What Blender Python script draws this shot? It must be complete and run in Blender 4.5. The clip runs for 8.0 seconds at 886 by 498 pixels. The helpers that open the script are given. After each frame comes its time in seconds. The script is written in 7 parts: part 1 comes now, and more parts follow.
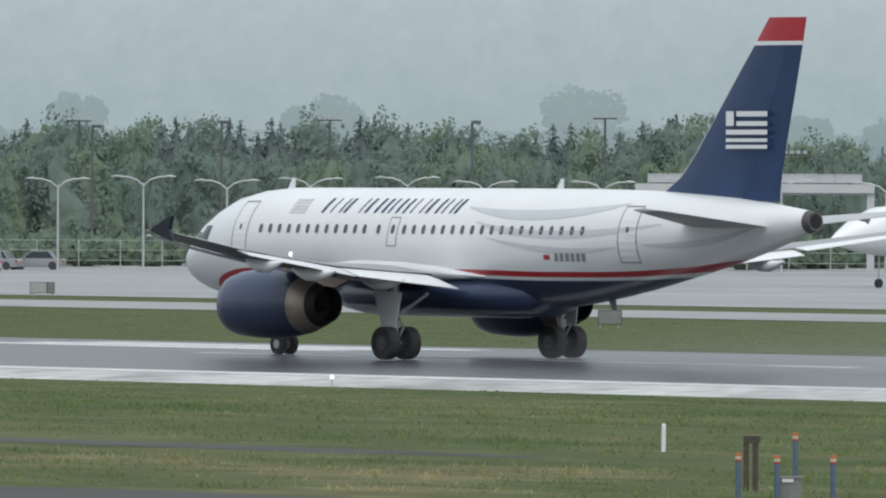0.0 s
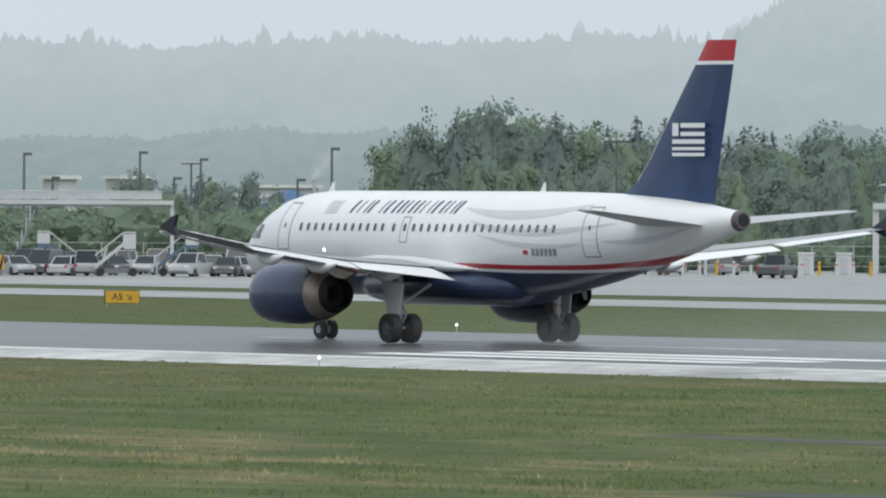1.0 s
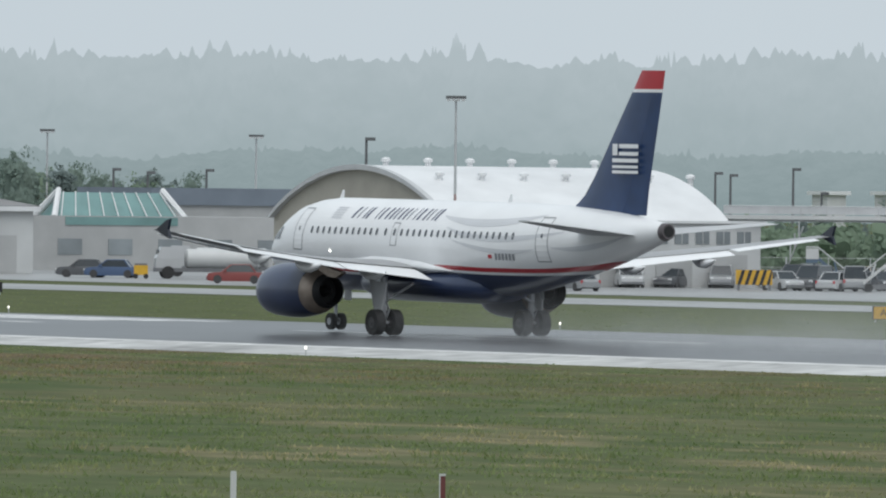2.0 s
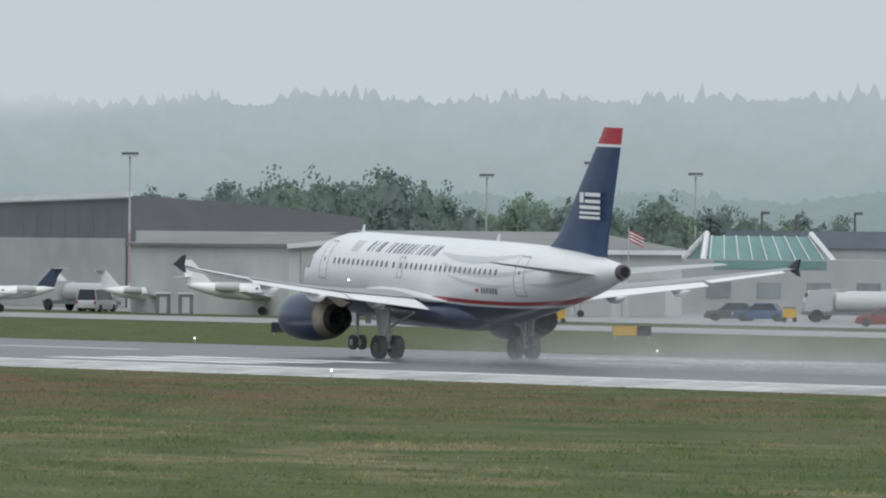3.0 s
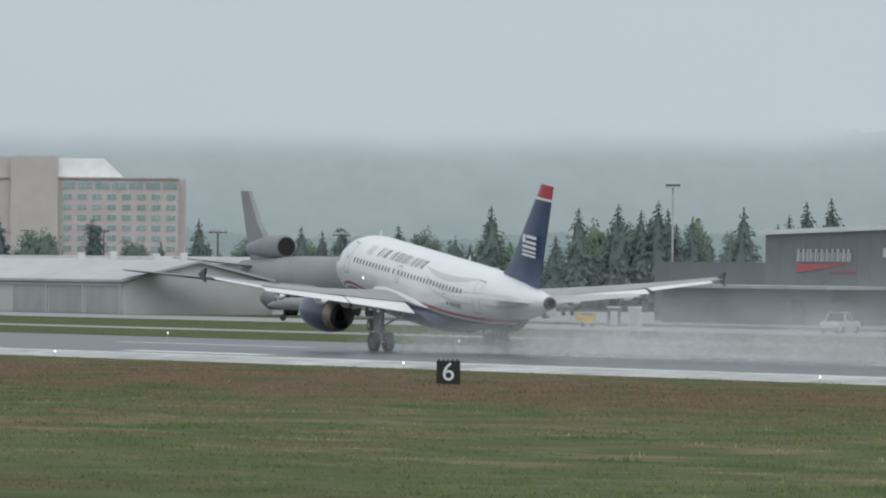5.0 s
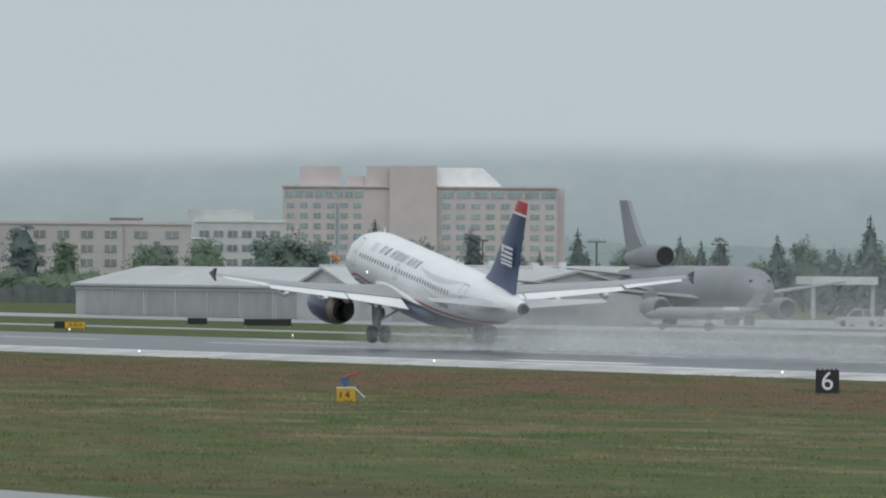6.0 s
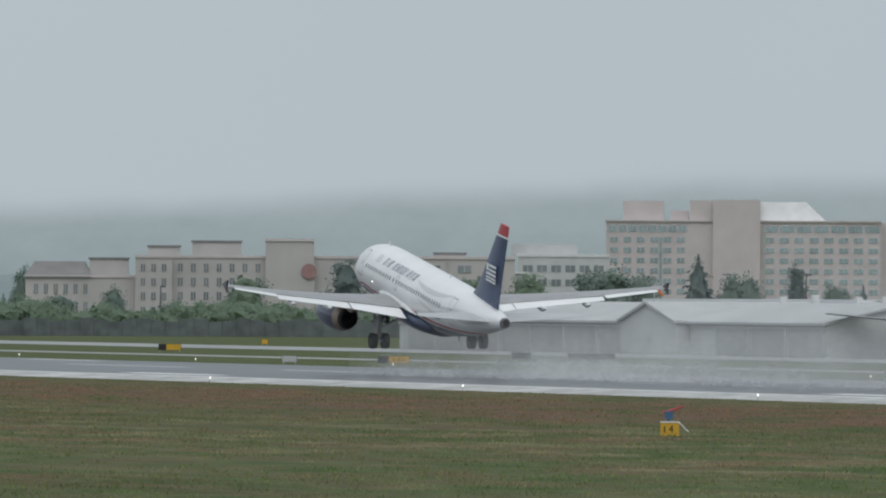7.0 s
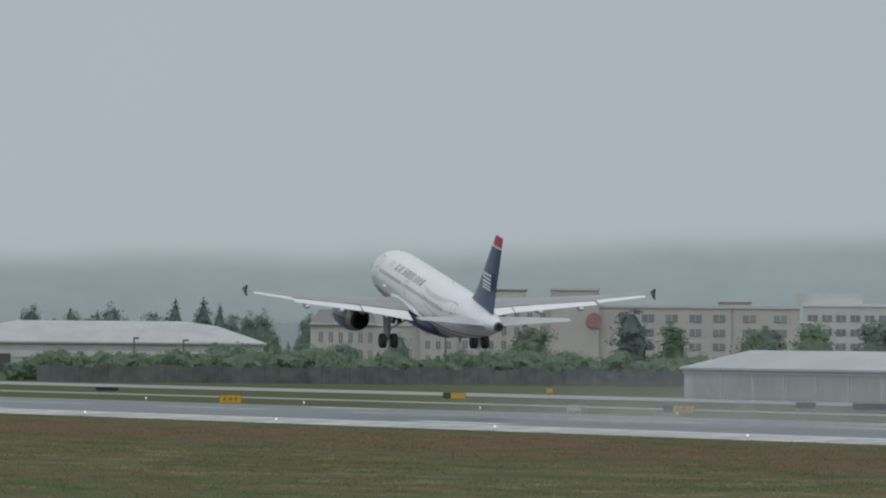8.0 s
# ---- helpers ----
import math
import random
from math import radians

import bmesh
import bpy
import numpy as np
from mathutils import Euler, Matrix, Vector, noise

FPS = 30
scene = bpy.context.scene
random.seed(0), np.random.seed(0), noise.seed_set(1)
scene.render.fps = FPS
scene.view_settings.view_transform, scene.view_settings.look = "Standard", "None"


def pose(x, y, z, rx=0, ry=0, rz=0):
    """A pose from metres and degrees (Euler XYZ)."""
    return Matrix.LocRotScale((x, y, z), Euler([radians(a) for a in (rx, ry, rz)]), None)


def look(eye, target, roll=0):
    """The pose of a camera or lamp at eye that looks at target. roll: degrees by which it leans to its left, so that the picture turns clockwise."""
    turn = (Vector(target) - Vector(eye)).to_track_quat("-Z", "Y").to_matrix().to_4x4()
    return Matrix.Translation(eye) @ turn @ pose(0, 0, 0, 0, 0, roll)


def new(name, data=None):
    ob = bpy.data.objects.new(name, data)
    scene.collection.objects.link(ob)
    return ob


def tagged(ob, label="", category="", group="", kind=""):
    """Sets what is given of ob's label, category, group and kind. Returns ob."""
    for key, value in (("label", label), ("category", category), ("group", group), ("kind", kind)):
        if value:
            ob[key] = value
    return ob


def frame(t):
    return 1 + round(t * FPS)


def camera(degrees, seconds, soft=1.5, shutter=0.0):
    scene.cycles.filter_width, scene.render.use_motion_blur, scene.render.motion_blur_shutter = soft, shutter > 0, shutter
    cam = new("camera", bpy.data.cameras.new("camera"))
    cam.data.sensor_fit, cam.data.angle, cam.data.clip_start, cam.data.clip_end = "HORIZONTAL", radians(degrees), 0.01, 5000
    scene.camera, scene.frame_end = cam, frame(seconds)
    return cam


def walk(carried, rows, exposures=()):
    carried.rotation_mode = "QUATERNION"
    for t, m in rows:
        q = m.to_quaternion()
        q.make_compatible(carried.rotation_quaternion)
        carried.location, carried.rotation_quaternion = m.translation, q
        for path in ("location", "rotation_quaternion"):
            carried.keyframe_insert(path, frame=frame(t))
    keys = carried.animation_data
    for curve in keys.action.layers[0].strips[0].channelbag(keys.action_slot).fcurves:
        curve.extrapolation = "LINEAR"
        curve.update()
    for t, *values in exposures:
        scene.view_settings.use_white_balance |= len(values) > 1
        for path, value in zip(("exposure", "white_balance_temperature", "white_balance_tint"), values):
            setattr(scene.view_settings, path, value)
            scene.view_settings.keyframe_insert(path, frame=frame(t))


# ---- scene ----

# ---- camera: a tripod on a bank beside the airfield, panning with the jet ----
EYE = Vector((0, 0, 5.93))
cam = camera(4.665, 8.0, soft=2.1)


def bearing(yaw, pitch):
    a, b = radians(yaw), radians(pitch)
    return Vector((math.sin(a) * math.cos(b), math.cos(a) * math.cos(b), math.sin(b)))


# seconds, bearing from the runway's direction, pitch, roll
PAN = [
    (0.0, 39.419, -0.309, 0.258),
    (0.5, 36.596, -0.303, 0.333),
    (1.0, 34.238, -0.295, 0.297),
    (1.2, 33.363, -0.290, 0.574),
    (2.5, 28.427, -0.156, 0.431),
    (3.0, 26.772, -0.050, 0.483),
    (3.5, 25.220, -0.003, 0.391),
    (4.0, 23.904, 0.026, 0.582),
    (4.2, 23.377, 0.025, 0.585),
    (5.3, 20.914, 0.034, 0.459),
    (5.5, 20.504, 0.037, 0.477),
    (6.0, 19.541, 0.064, 0.405),
    (6.5, 18.675, 0.130, 0.252),
    (7.0, 17.836, 0.235, 0.306),
    (7.5, 17.055, 0.385, 0.431),
    (8.0, 16.333, 0.483, 0.493),
]
EXPOSURES = [(0, 0.25), (0.5, 0.31), (1.0, 0.33), (1.3, 0.31), (2.5, 0.12), (3.5, 0.12), (4.5, 0.06), (5.5, 0.0), (6.5, -0.06), (7.0, -0.13), (7.5, -0.23), (8.0, -0.31)]
walk(cam, [(t, look(EYE, EYE + bearing(yaw, pitch) * 100, roll)) for t, yaw, pitch, roll in PAN], EXPOSURES)

# the jet: seconds, way along the runway, height of its tyres, nose up
CENTRE = 244.17
ROLLOUT = [
    (0.0, 294.99, 0.000, 0.00),
    (0.5, 325.36, 0.000, 0.00),
    (1.0, 356.15, 0.000, 0.00),
    (1.2, 368.73, 0.000, 0.00),
    (2.5, 449.68, 0.000, 1.07),
    (3.0, 482.44, 0.000, 1.63),
    (3.5, 516.01, 0.000, 2.38),
    (4.0, 549.97, 0.000, 3.31),
    (4.2, 563.65, 0.000, 3.93),
    (5.3, 640.34, 0.000, 6.39),
    (5.5, 654.45, 0.000, 6.61),
    (6.0, 690.09, 0.413, 8.09),
    (6.5, 726.08, 0.953, 8.97),
    (7.0, 762.28, 1.857, 9.48),
    (7.5, 798.82, 3.318, 9.97),
    (8.0, 835.60, 5.316, 10.23),
]

# ---- light: a wet overcast day ----
world = bpy.data.worlds.new("overcast")
scene.world = world
world.use_nodes = True
wn, wl = world.node_tree.nodes, world.node_tree.links
sky = wn.new("ShaderNodeTexSky")
sky.sky_type, sky.sun_disc, sky.sun_elevation, sky.sun_rotation = "NISHITA", False, radians(62), radians(200)
sky.air_density, sky.dust_density = 1.0, 4.0
scale = wn.new("ShaderNodeVectorMath")
scale.operation = "SCALE"
scale.inputs["Scale"].default_value = 0.07
cloud = wn.new("ShaderNodeMix")
cloud.data_type = "RGBA"
cloud.inputs["Factor"].default_value = 0.93
# soft uneven cloud
puff, tone = wn.new("ShaderNodeTexNoise"), wn.new("ShaderNodeMix")
puff.inputs["Scale"].default_value, puff.inputs["Detail"].default_value = 9.0, 4
tone.data_type = "RGBA"
tone.inputs[6].default_value, tone.inputs[7].default_value = (0.495, 0.567, 0.620, 1), (0.565, 0.633, 0.680, 1)
wl.new(puff.outputs["Fac"], tone.inputs["Factor"])
wl.new(tone.outputs[2], cloud.inputs[7])
wl.new(sky.outputs["Color"], scale.inputs[0])
wl.new(scale.outputs[0], cloud.inputs[6])
wl.new(cloud.outputs[2], wn["Background"].inputs["Color"])
wn["Background"].inputs["Strength"].default_value = 1.0
sun = new("sun", bpy.data.lights.new("sun", "SUN"))
sun.data.energy, sun.data.angle, sun.data.color = 1.5, radians(70), (1.0, 0.985, 0.96)
sun.matrix_world = look((0, 0, 300), (0 + 60, 150, 0))


# ---- materials ----
def make(name, colour, rough=0.6, metal=0.0, mottle=0.15, size=1.0, bump=0.0, second=None, island=False, coat=0.0):
    """A surface with grain and stains at two scales; sizes in metres."""
    m = bpy.data.materials.new(name)
    m.use_nodes = True
    n, k = m.node_tree.nodes, m.node_tree.links
    b = n["Principled BSDF"]
    b.inputs["Roughness"].default_value, b.inputs["Metallic"].default_value = rough, metal
    b.inputs["Coat Weight"].default_value = coat
    co = n.new("ShaderNodeTexCoord")
    fine, wide = n.new("ShaderNodeTexNoise"), n.new("ShaderNodeTexNoise")
    fine.inputs["Scale"].default_value, wide.inputs["Scale"].default_value = 1 / size, 0.13 / size
    fine.inputs["Detail"].default_value, wide.inputs["Detail"].default_value = 6, 3
    for t in (fine, wide):
        k.new(co.outputs["Object"], t.inputs["Vector"])
    both = n.new("ShaderNodeMath")
    k.new(fine.outputs["Fac"], both.inputs[0])
    k.new(wide.outputs["Fac"], both.inputs[1])
    last = both
    if island:
        own = n.new("ShaderNodeNewGeometry")
        info = n.new("ShaderNodeObjectInfo")
        more, two = n.new("ShaderNodeMath"), n.new("ShaderNodeMath")
        k.new(own.outputs["Random Per Island"], more.inputs[0])
        k.new(both.outputs[0], more.inputs[1])
        k.new(info.outputs["Random"], two.inputs[0])
        k.new(more.outputs[0], two.inputs[1])
        last = two
    ramp = n.new("ShaderNodeMapRange")
    mid = 2.0 if island else 1.0
    spread = 0.9 if island else 0.28
    ramp.inputs["From Min"].default_value, ramp.inputs["From Max"].default_value = mid - spread, mid + spread
    k.new(last.outputs[0], ramp.inputs["Value"])
    mix = n.new("ShaderNodeMix")
    mix.data_type = "RGBA"
    c = Vector(colour)
    lo, hi = c * (1 - mottle), Vector([min(v * (1 + mottle), 0.95) for v in c])
    if second:
        lo, hi = c, Vector(second)
    mix.inputs[6].default_value, mix.inputs[7].default_value = (*lo, 1), (*hi, 1)
    k.new(ramp.outputs[0], mix.inputs["Factor"])
    k.new(mix.outputs[2], b.inputs["Base Color"])
    if bump:
        bp = n.new("ShaderNodeBump")
        bp.inputs["Distance"].default_value, bp.inputs["Strength"].default_value = bump, 0.6
        k.new(fine.outputs["Fac"], bp.inputs["Height"])
        k.new(bp.outputs[0], b.inputs["Normal"])
    return m


def leafy(m, share=0.5):
    """Lets light through thin leaves and blades."""
    n, k = m.node_tree.nodes, m.node_tree.links
    b, out = n["Principled BSDF"], n["Material Output"]
    t, mix = n.new("ShaderNodeBsdfTranslucent"), n.new("ShaderNodeMixShader")
    mix.inputs[0].default_value = share
    k.new(b.inputs["Base Color"].links[0].from_socket, t.inputs[0])
    k.new(b.outputs[0], mix.inputs[1])
    k.new(t.outputs[0], mix.inputs[2])
    k.new(mix.outputs[0], out.inputs[0])
    b.inputs["Specular IOR Level"].default_value = 0.2
    return m


WHITE = make("white_paint", (0.80, 0.81, 0.82), 0.32, mottle=0.035, size=1.4, coat=0.3)
NAVY = make("navy_paint", (0.030, 0.046, 0.100), 0.30, mottle=0.12, size=0.9, coat=0.3)
TAILNAVY = make("tail_navy_paint", (0.016, 0.042, 0.118), 0.35, size=1.6, mottle=0.3, coat=0.2)
RED = make("red_paint", (0.44, 0.030, 0.042), 0.35, mottle=0.08)
GREYPAINT = make("grey_paint", (0.47, 0.48, 0.49), 0.4, mottle=0.06, size=0.8)
DARKGREY = make("dark_underside", (0.16, 0.165, 0.175), 0.5, mottle=0.15, size=0.8)
TANMETAL = make("heated_metal", (0.38, 0.31, 0.26), 0.45, 0.55, mottle=0.2, size=0.4)
STRUT = make("gear_strut", (0.42, 0.43, 0.45), 0.4, 0.3, mottle=0.2, size=0.2)
RUBBER = make("tyre_rubber", (0.030, 0.030, 0.031), 0.8, mottle=0.25, size=0.2, bump=0.01)
# soot on the lips; black caps also paint the shade inside intakes and exhausts
BLACK = make("black_soot_and_shade", (0.012, 0.012, 0.013), 0.7)
PANE = make("dark_glass", (0.025, 0.033, 0.04), 0.12, mottle=0.1)
DARKNAVY = make("dark_navy_paint", (0.012, 0.017, 0.034), 0.3, mottle=0.15, size=0.4, coat=0.2)
SILVER = make("pale_swoosh", (0.60, 0.615, 0.64), 0.38, mottle=0.04)
LINE = make("seam_grey", (0.25, 0.26, 0.28), 0.5)


def spot(az, r, z=-0.3):
    """The place at that bearing from the runway's direction and distance from the tripod."""
    return Vector((r * math.sin(radians(az)), r * math.cos(radians(az)), z))


# ---- building tools ----
def part(name, bm, material, parent=None, label="", smooth=False, recalc=True):
    """Links a bmesh as one mesh object."""
    me = bpy.data.meshes.new(name)
    if recalc:
        bmesh.ops.recalc_face_normals(bm, faces=bm.faces)
    bm.to_mesh(me)
    bm.free()
    for mat in (material if isinstance(material, (list, tuple)) else [material]):
        me.materials.append(mat)
    if smooth:
        me.shade_smooth()
        me.set_sharp_from_angle(angle=radians(38))
    ob = new(name, me)
    ob.parent = parent
    return tagged(ob, label)


def empty(name, m, label, category, group="", kind=""):
    ob = new(name)
    ob.matrix_basis = m
    return tagged(ob, label, category, group, kind)


def box(bm, x0, x1, y0, y1, z0, z1, mat=0):
    v = [bm.verts.new((x, y, z)) for z in (z0, z1) for x, y in ((x0, y0), (x1, y0), (x1, y1), (x0, y1))]
    for f in ((3, 2, 1, 0), (4, 5, 6, 7), (0, 1, 5, 4), (1, 2, 6, 5), (2, 3, 7, 6), (3, 0, 4, 7)):
        bm.faces.new([v[i] for i in f]).material_index = mat
    return v


def boxes(*rows):
    bm = bmesh.new()
    for r in rows:
        box(bm, *r)
    return bm


def loft(rings, close=True, caps=True):
    """Skins rings of equal numbers of points."""
    bm = bmesh.new()
    vs = [[bm.verts.new(p) for p in ring] for ring in rings]
    n = len(rings[0])
    for a, b in zip(vs, vs[1:]):
        for i in range(n if close else n - 1):
            j = (i + 1) % n
            bm.faces.new((a[i], a[j], b[j], b[i]))
    if caps:
        bm.faces.new(vs[0][::-1])
        bm.faces.new(vs[-1])
    return bm


def tube(points, radius, sides=8, flat=1.0):
    """A bar of round section along points, the radius a number or a list."""
    pts = [Vector(p) for p in points]
    rs = radius if isinstance(radius, (list, tuple)) else [radius] * len(pts)
    rings = []
    for i, p in enumerate(pts):
        d = (pts[min(i + 1, len(pts) - 1)] - pts[max(i - 1, 0)]).normalized()
        side = d.cross(Vector((0, 0, 1))) if abs(d.z) < 0.95 else d.cross(Vector((0, 1, 0)))
        side.normalize()
        up = side.cross(d)
        rings.append([p + rs[i] * (side * math.cos(u) + up * math.sin(u) * flat) for u in [2 * math.pi * k / sides for k in range(sides)]])
    return loft(rings)


def join(*bms):
    out = bmesh.new()
    for b in bms:
        me = bpy.data.meshes.new("tmp")
        b.to_mesh(me)
        b.free()
        out.from_mesh(me)
        bpy.data.meshes.remove(me)
    return out


def disc_y(bm, c, r, y0, y1, sides=20, mat=0):
    """A wheel or drum whose axle lies along x, between y0 and y1 along it."""
    a = [bm.verts.new((y0, c[1] + r * math.cos(u), c[2] + r * math.sin(u))) for u in [2 * math.pi * k / sides for k in range(sides)]]
    b = [bm.verts.new((y1, v.co.y, v.co.z)) for v in a]
    for i in range(sides):
        bm.faces.new((a[i], a[(i + 1) % sides], b[(i + 1) % sides], b[i])).material_index = mat
    bm.faces.new(a[::-1]).material_index = mat
    bm.faces.new(b).material_index = mat


def foil(x, y_le, chord, z, thick, n=9, droop=0.0):
    """A wing's section at x: a ring of points from the trailing edge over the top and back below."""
    pts = []
    for i in range(n + 1):
        u = 0.5 * (1 + math.cos(math.pi * i / n))
        t = thick * chord * 2.9 * (math.sqrt(max(u, 0)) * 0.34 - 0.14 * u - 0.20 * u * u + 0.004)
        pts.append((u, max(t, 0.012)))
    ring = [(x, y_le - u * chord, z + t * 1.1 - droop * u * u) for u, t in pts]
    ring += [(x, y_le - u * chord, z - t * 0.75 - droop * u * u) for u, t in pts[::-1][1:]]
    return ring


# ---- airfield ground ----
def turf(name, gain=1.0):
    """Rough grass in bands along the runway: green, straw and rusty weeds, with drifts at two scales."""
    m = bpy.data.materials.new(name)
    m.use_nodes = True
    n, k = m.node_tree.nodes, m.node_tree.links
    b = n["Principled BSDF"]
    b.inputs["Roughness"].default_value, b.inputs["Specular IOR Level"].default_value = 0.95, 0.1
    co, sep = n.new("ShaderNodeTexCoord"), n.new("ShaderNodeSeparateXYZ")
    k.new(co.outputs["Object"], sep.inputs[0])

    def drift(size, detail=4, shift=0.0):
        t, v = n.new("ShaderNodeTexNoise"), n.new("ShaderNodeVectorMath")
        v.operation = "MULTIPLY_ADD"
        v.inputs[1].default_value, v.inputs[2].default_value = (1 / size, 0.40 / size, 1 / size), (shift, shift, shift)
        k.new(co.outputs["Object"], v.inputs[0])
        k.new(v.outputs[0], t.inputs["Vector"])
        t.inputs["Scale"].default_value, t.inputs["Detail"].default_value = 1.0, detail
        return t.outputs["Fac"]

    def calc(op, a, b2, c=None):
        q = n.new("ShaderNodeMath")
        q.operation = op
        for s, v in zip(q.inputs, (a, b2, c)):
            if v is None:
                continue
            if isinstance(v, (int, float)):
                s.default_value = v
            else:
                k.new(v, s)
        return q.outputs[0]

    def rise(v, lo, hi):
        q = n.new("ShaderNodeMapRange")
        q.interpolation_type = "SMOOTHSTEP"
        k.new(v, q.inputs["Value"])
        q.inputs["From Min"].default_value, q.inputs["From Max"].default_value = lo, hi
        return q.outputs[0]

    def blend(f, a, c):
        q = n.new("ShaderNodeMix")
        q.data_type = "RGBA"
        k.new(f, q.inputs["Factor"])
        for s, v in ((q.inputs[6], a), (q.inputs[7], c)):
            if isinstance(v, tuple):
                s.default_value = (*[u * gain for u in v], 1)
            else:
                k.new(v, s)
        return q.outputs[2]

    wide, mid, fine, spots = drift(22), drift(6, 4, 7), drift(1.6, 5, 3), drift(0.45, 3, 11)
    x = calc("MULTIPLY_ADD", wide, 30.0, calc("ADD", sep.outputs["X"], -15.0))
    x = calc("MULTIPLY_ADD", mid, 16.0, calc("ADD", x, -8.0))
    y = calc("MULTIPLY_ADD", wide, 60.0, sep.outputs["Y"])
    green = blend(rise(fine, .30, .70), (0.076, 0.100, 0.040), (0.112, 0.136, 0.058))
    straw = blend(rise(fine, .32, .66), (0.125, 0.122, 0.060), (0.225, 0.195, 0.112))
    rust = blend(rise(fine, .3, .7), (0.120, 0.082, 0.054), (0.178, 0.104, 0.072))
    brown = blend(rise(fine, .3, .7), (0.072, 0.074, 0.034), (0.130, 0.116, 0.060))
    near = calc("SUBTRACT", 1.0, rise(sep.outputs["X"], 215.0, 245.0))
    dull = calc("MULTIPLY", rise(y, 360.0, 580.0), calc("MULTIPLY_ADD", near, 0.50, 0.2))
    col = blend(dull, green, brown)
    # straw where the ground is poor, thickest in a broad band
    other = drift(5, 4, 23)
    band = calc("MULTIPLY", rise(x, 120.0, 132.0), calc("SUBTRACT", 1.0, rise(x, 150.0, 170.0)))
    poor = calc("MULTIPLY", rise(mid, .46, .60), calc("MULTIPLY", near, calc("MULTIPLY_ADD", band, 0.60, 0.35)))
    col = blend(poor, col, straw)
    low = calc("SUBTRACT", 1.0, rise(x, 98.0, 110.0))
    col = blend(calc("MULTIPLY", low, rise(mid, .35, .6)), col, brown)
    # rusty weeds, a dense belt towards the runway and drifts before it
    weeds = calc("MULTIPLY", rise(x, 166.0, 178.0), calc("SUBTRACT", 1.0, rise(x, 200.0, 210.0)))
    weeds = calc("MULTIPLY", weeds, calc("MULTIPLY", rise(y, 310.0, 500.0), calc("MULTIPLY_ADD", rise(other, .36, .56), 0.55, 0.42)))
    col = blend(weeds, col, rust)
    sorrel = calc("MULTIPLY", rise(other, .47, .60), calc("MULTIPLY", rise(y, 280.0, 420.0), calc("MULTIPLY", near, 0.58)))
    col = blend(sorrel, col, rust)
    # deep green clumps and pale dead stalks
    col = blend(calc("MULTIPLY", rise(calc("SUBTRACT", 1.0, other), .52, .64), calc("MULTIPLY", near, 0.60)), col, (0.052, 0.086, 0.028))
    col = blend(calc("MULTIPLY", rise(spots, .40, .62), 0.30), col, (0.060, 0.074, 0.034))
    col = blend(calc("MULTIPLY", rise(spots, .62, .76), calc("MULTIPLY", near, 0.25)), col, (0.17, 0.16, 0.09))
    k.new(col, b.inputs["Base Color"])
    return m


GRASS = turf("grass_ground", 0.94)
SOIL = make("damp_soil", (0.055, 0.052, 0.048), 0.8, size=3, mottle=.3)
ASPHALT = make("wet_asphalt", (0.064, 0.066, 0.072), 0.30, mottle=0.25, size=2.0, bump=0.01)
SHOULDER = make("shoulder_asphalt", (0.10, 0.102, 0.105), 0.42, mottle=0.25, size=2.5, bump=0.01)
PALESHOULDER = make("pale_wet_shoulder", (0.43, 0.43, 0.42), 0.5, mottle=0.45, size=1.3)
for m, s in ((ASPHALT, 0.22), (SHOULDER, 0.25), (PALESHOULDER, 0.2)):
    m.node_tree.nodes["Principled BSDF"].inputs["Specular IOR Level"].default_value = s
CONCRETE = make("wet_concrete", (0.245, 0.247, 0.245), 0.38, mottle=0.3, size=3.0)
WORNLINE = make("worn_white_line", (0.62, 0.62, 0.61), 0.5, mottle=0.3, size=0.9)
MARKING = make("white_marking", (0.86, 0.86, 0.85), 0.5, mottle=0.08, size=0.6)


def strip(x0, x1, y0, y1, z):
    bm = bmesh.new()
    bm.faces.new([bm.verts.new(p) for p in ((x0, y0, z), (x1, y0, z), (x1, y1, z), (x0, y1, z))])
    return bm


bm = bmesh.new()
R = 4950
bm.faces.new([bm.verts.new((R * math.cos(2 * math.pi * k / 48), R * math.sin(2 * math.pi * k / 48), -0.34)) for k in range(48)])
tagged(part("ground", bm, GRASS), "wet green airfield grass reaching the horizon", "ground", kind="structure")

# runway with a slight crown
prof = [(-27.2, -0.338), (-22.9, -0.12), (0, 0), (22.9, -0.12), (29.5, -0.338)]
bm = bmesh.new()
for (xa, za), (xb, zb) in zip(prof, prof[1:]):
    f = bm.faces.new([bm.verts.new(p) for p in ((CENTRE + xa, -300, za), (CENTRE + xb, -300, zb), (CENTRE + xb, 3000, zb), (CENTRE + xa, 3000, za))])
    f.material_index = 2 if xa + xb < -40 else 1 if xa + xb > 40 else 0
tagged(part("runway", bm, [ASPHALT, SHOULDER, PALESHOULDER]), "wet dark grey asphalt runway with white edge lines", "runway", kind="structure")


def crown(dx):
    """Height of the crowned surface at that distance from the middle."""
    return -0.12 * abs(dx) / 22.9 if abs(dx) <= 22.9 else -0.12 - 0.218 * (abs(dx) - 22.9) / (4.3 if dx < 0 else 6.6)


def marking(name, dx0, dx1, y0, y1, mat=None):
    bm = bmesh.new()
    bm.faces.new([bm.verts.new((CENTRE + dx, y, crown(dx) + 0.006)) for dx, y in ((dx0, y0), (dx1, y0), (dx1, y1), (dx0, y1))])
    return tagged(part(name, bm, mat or MARKING), "white painted runway marking on wet asphalt", "marking", "runway markings", "structure")


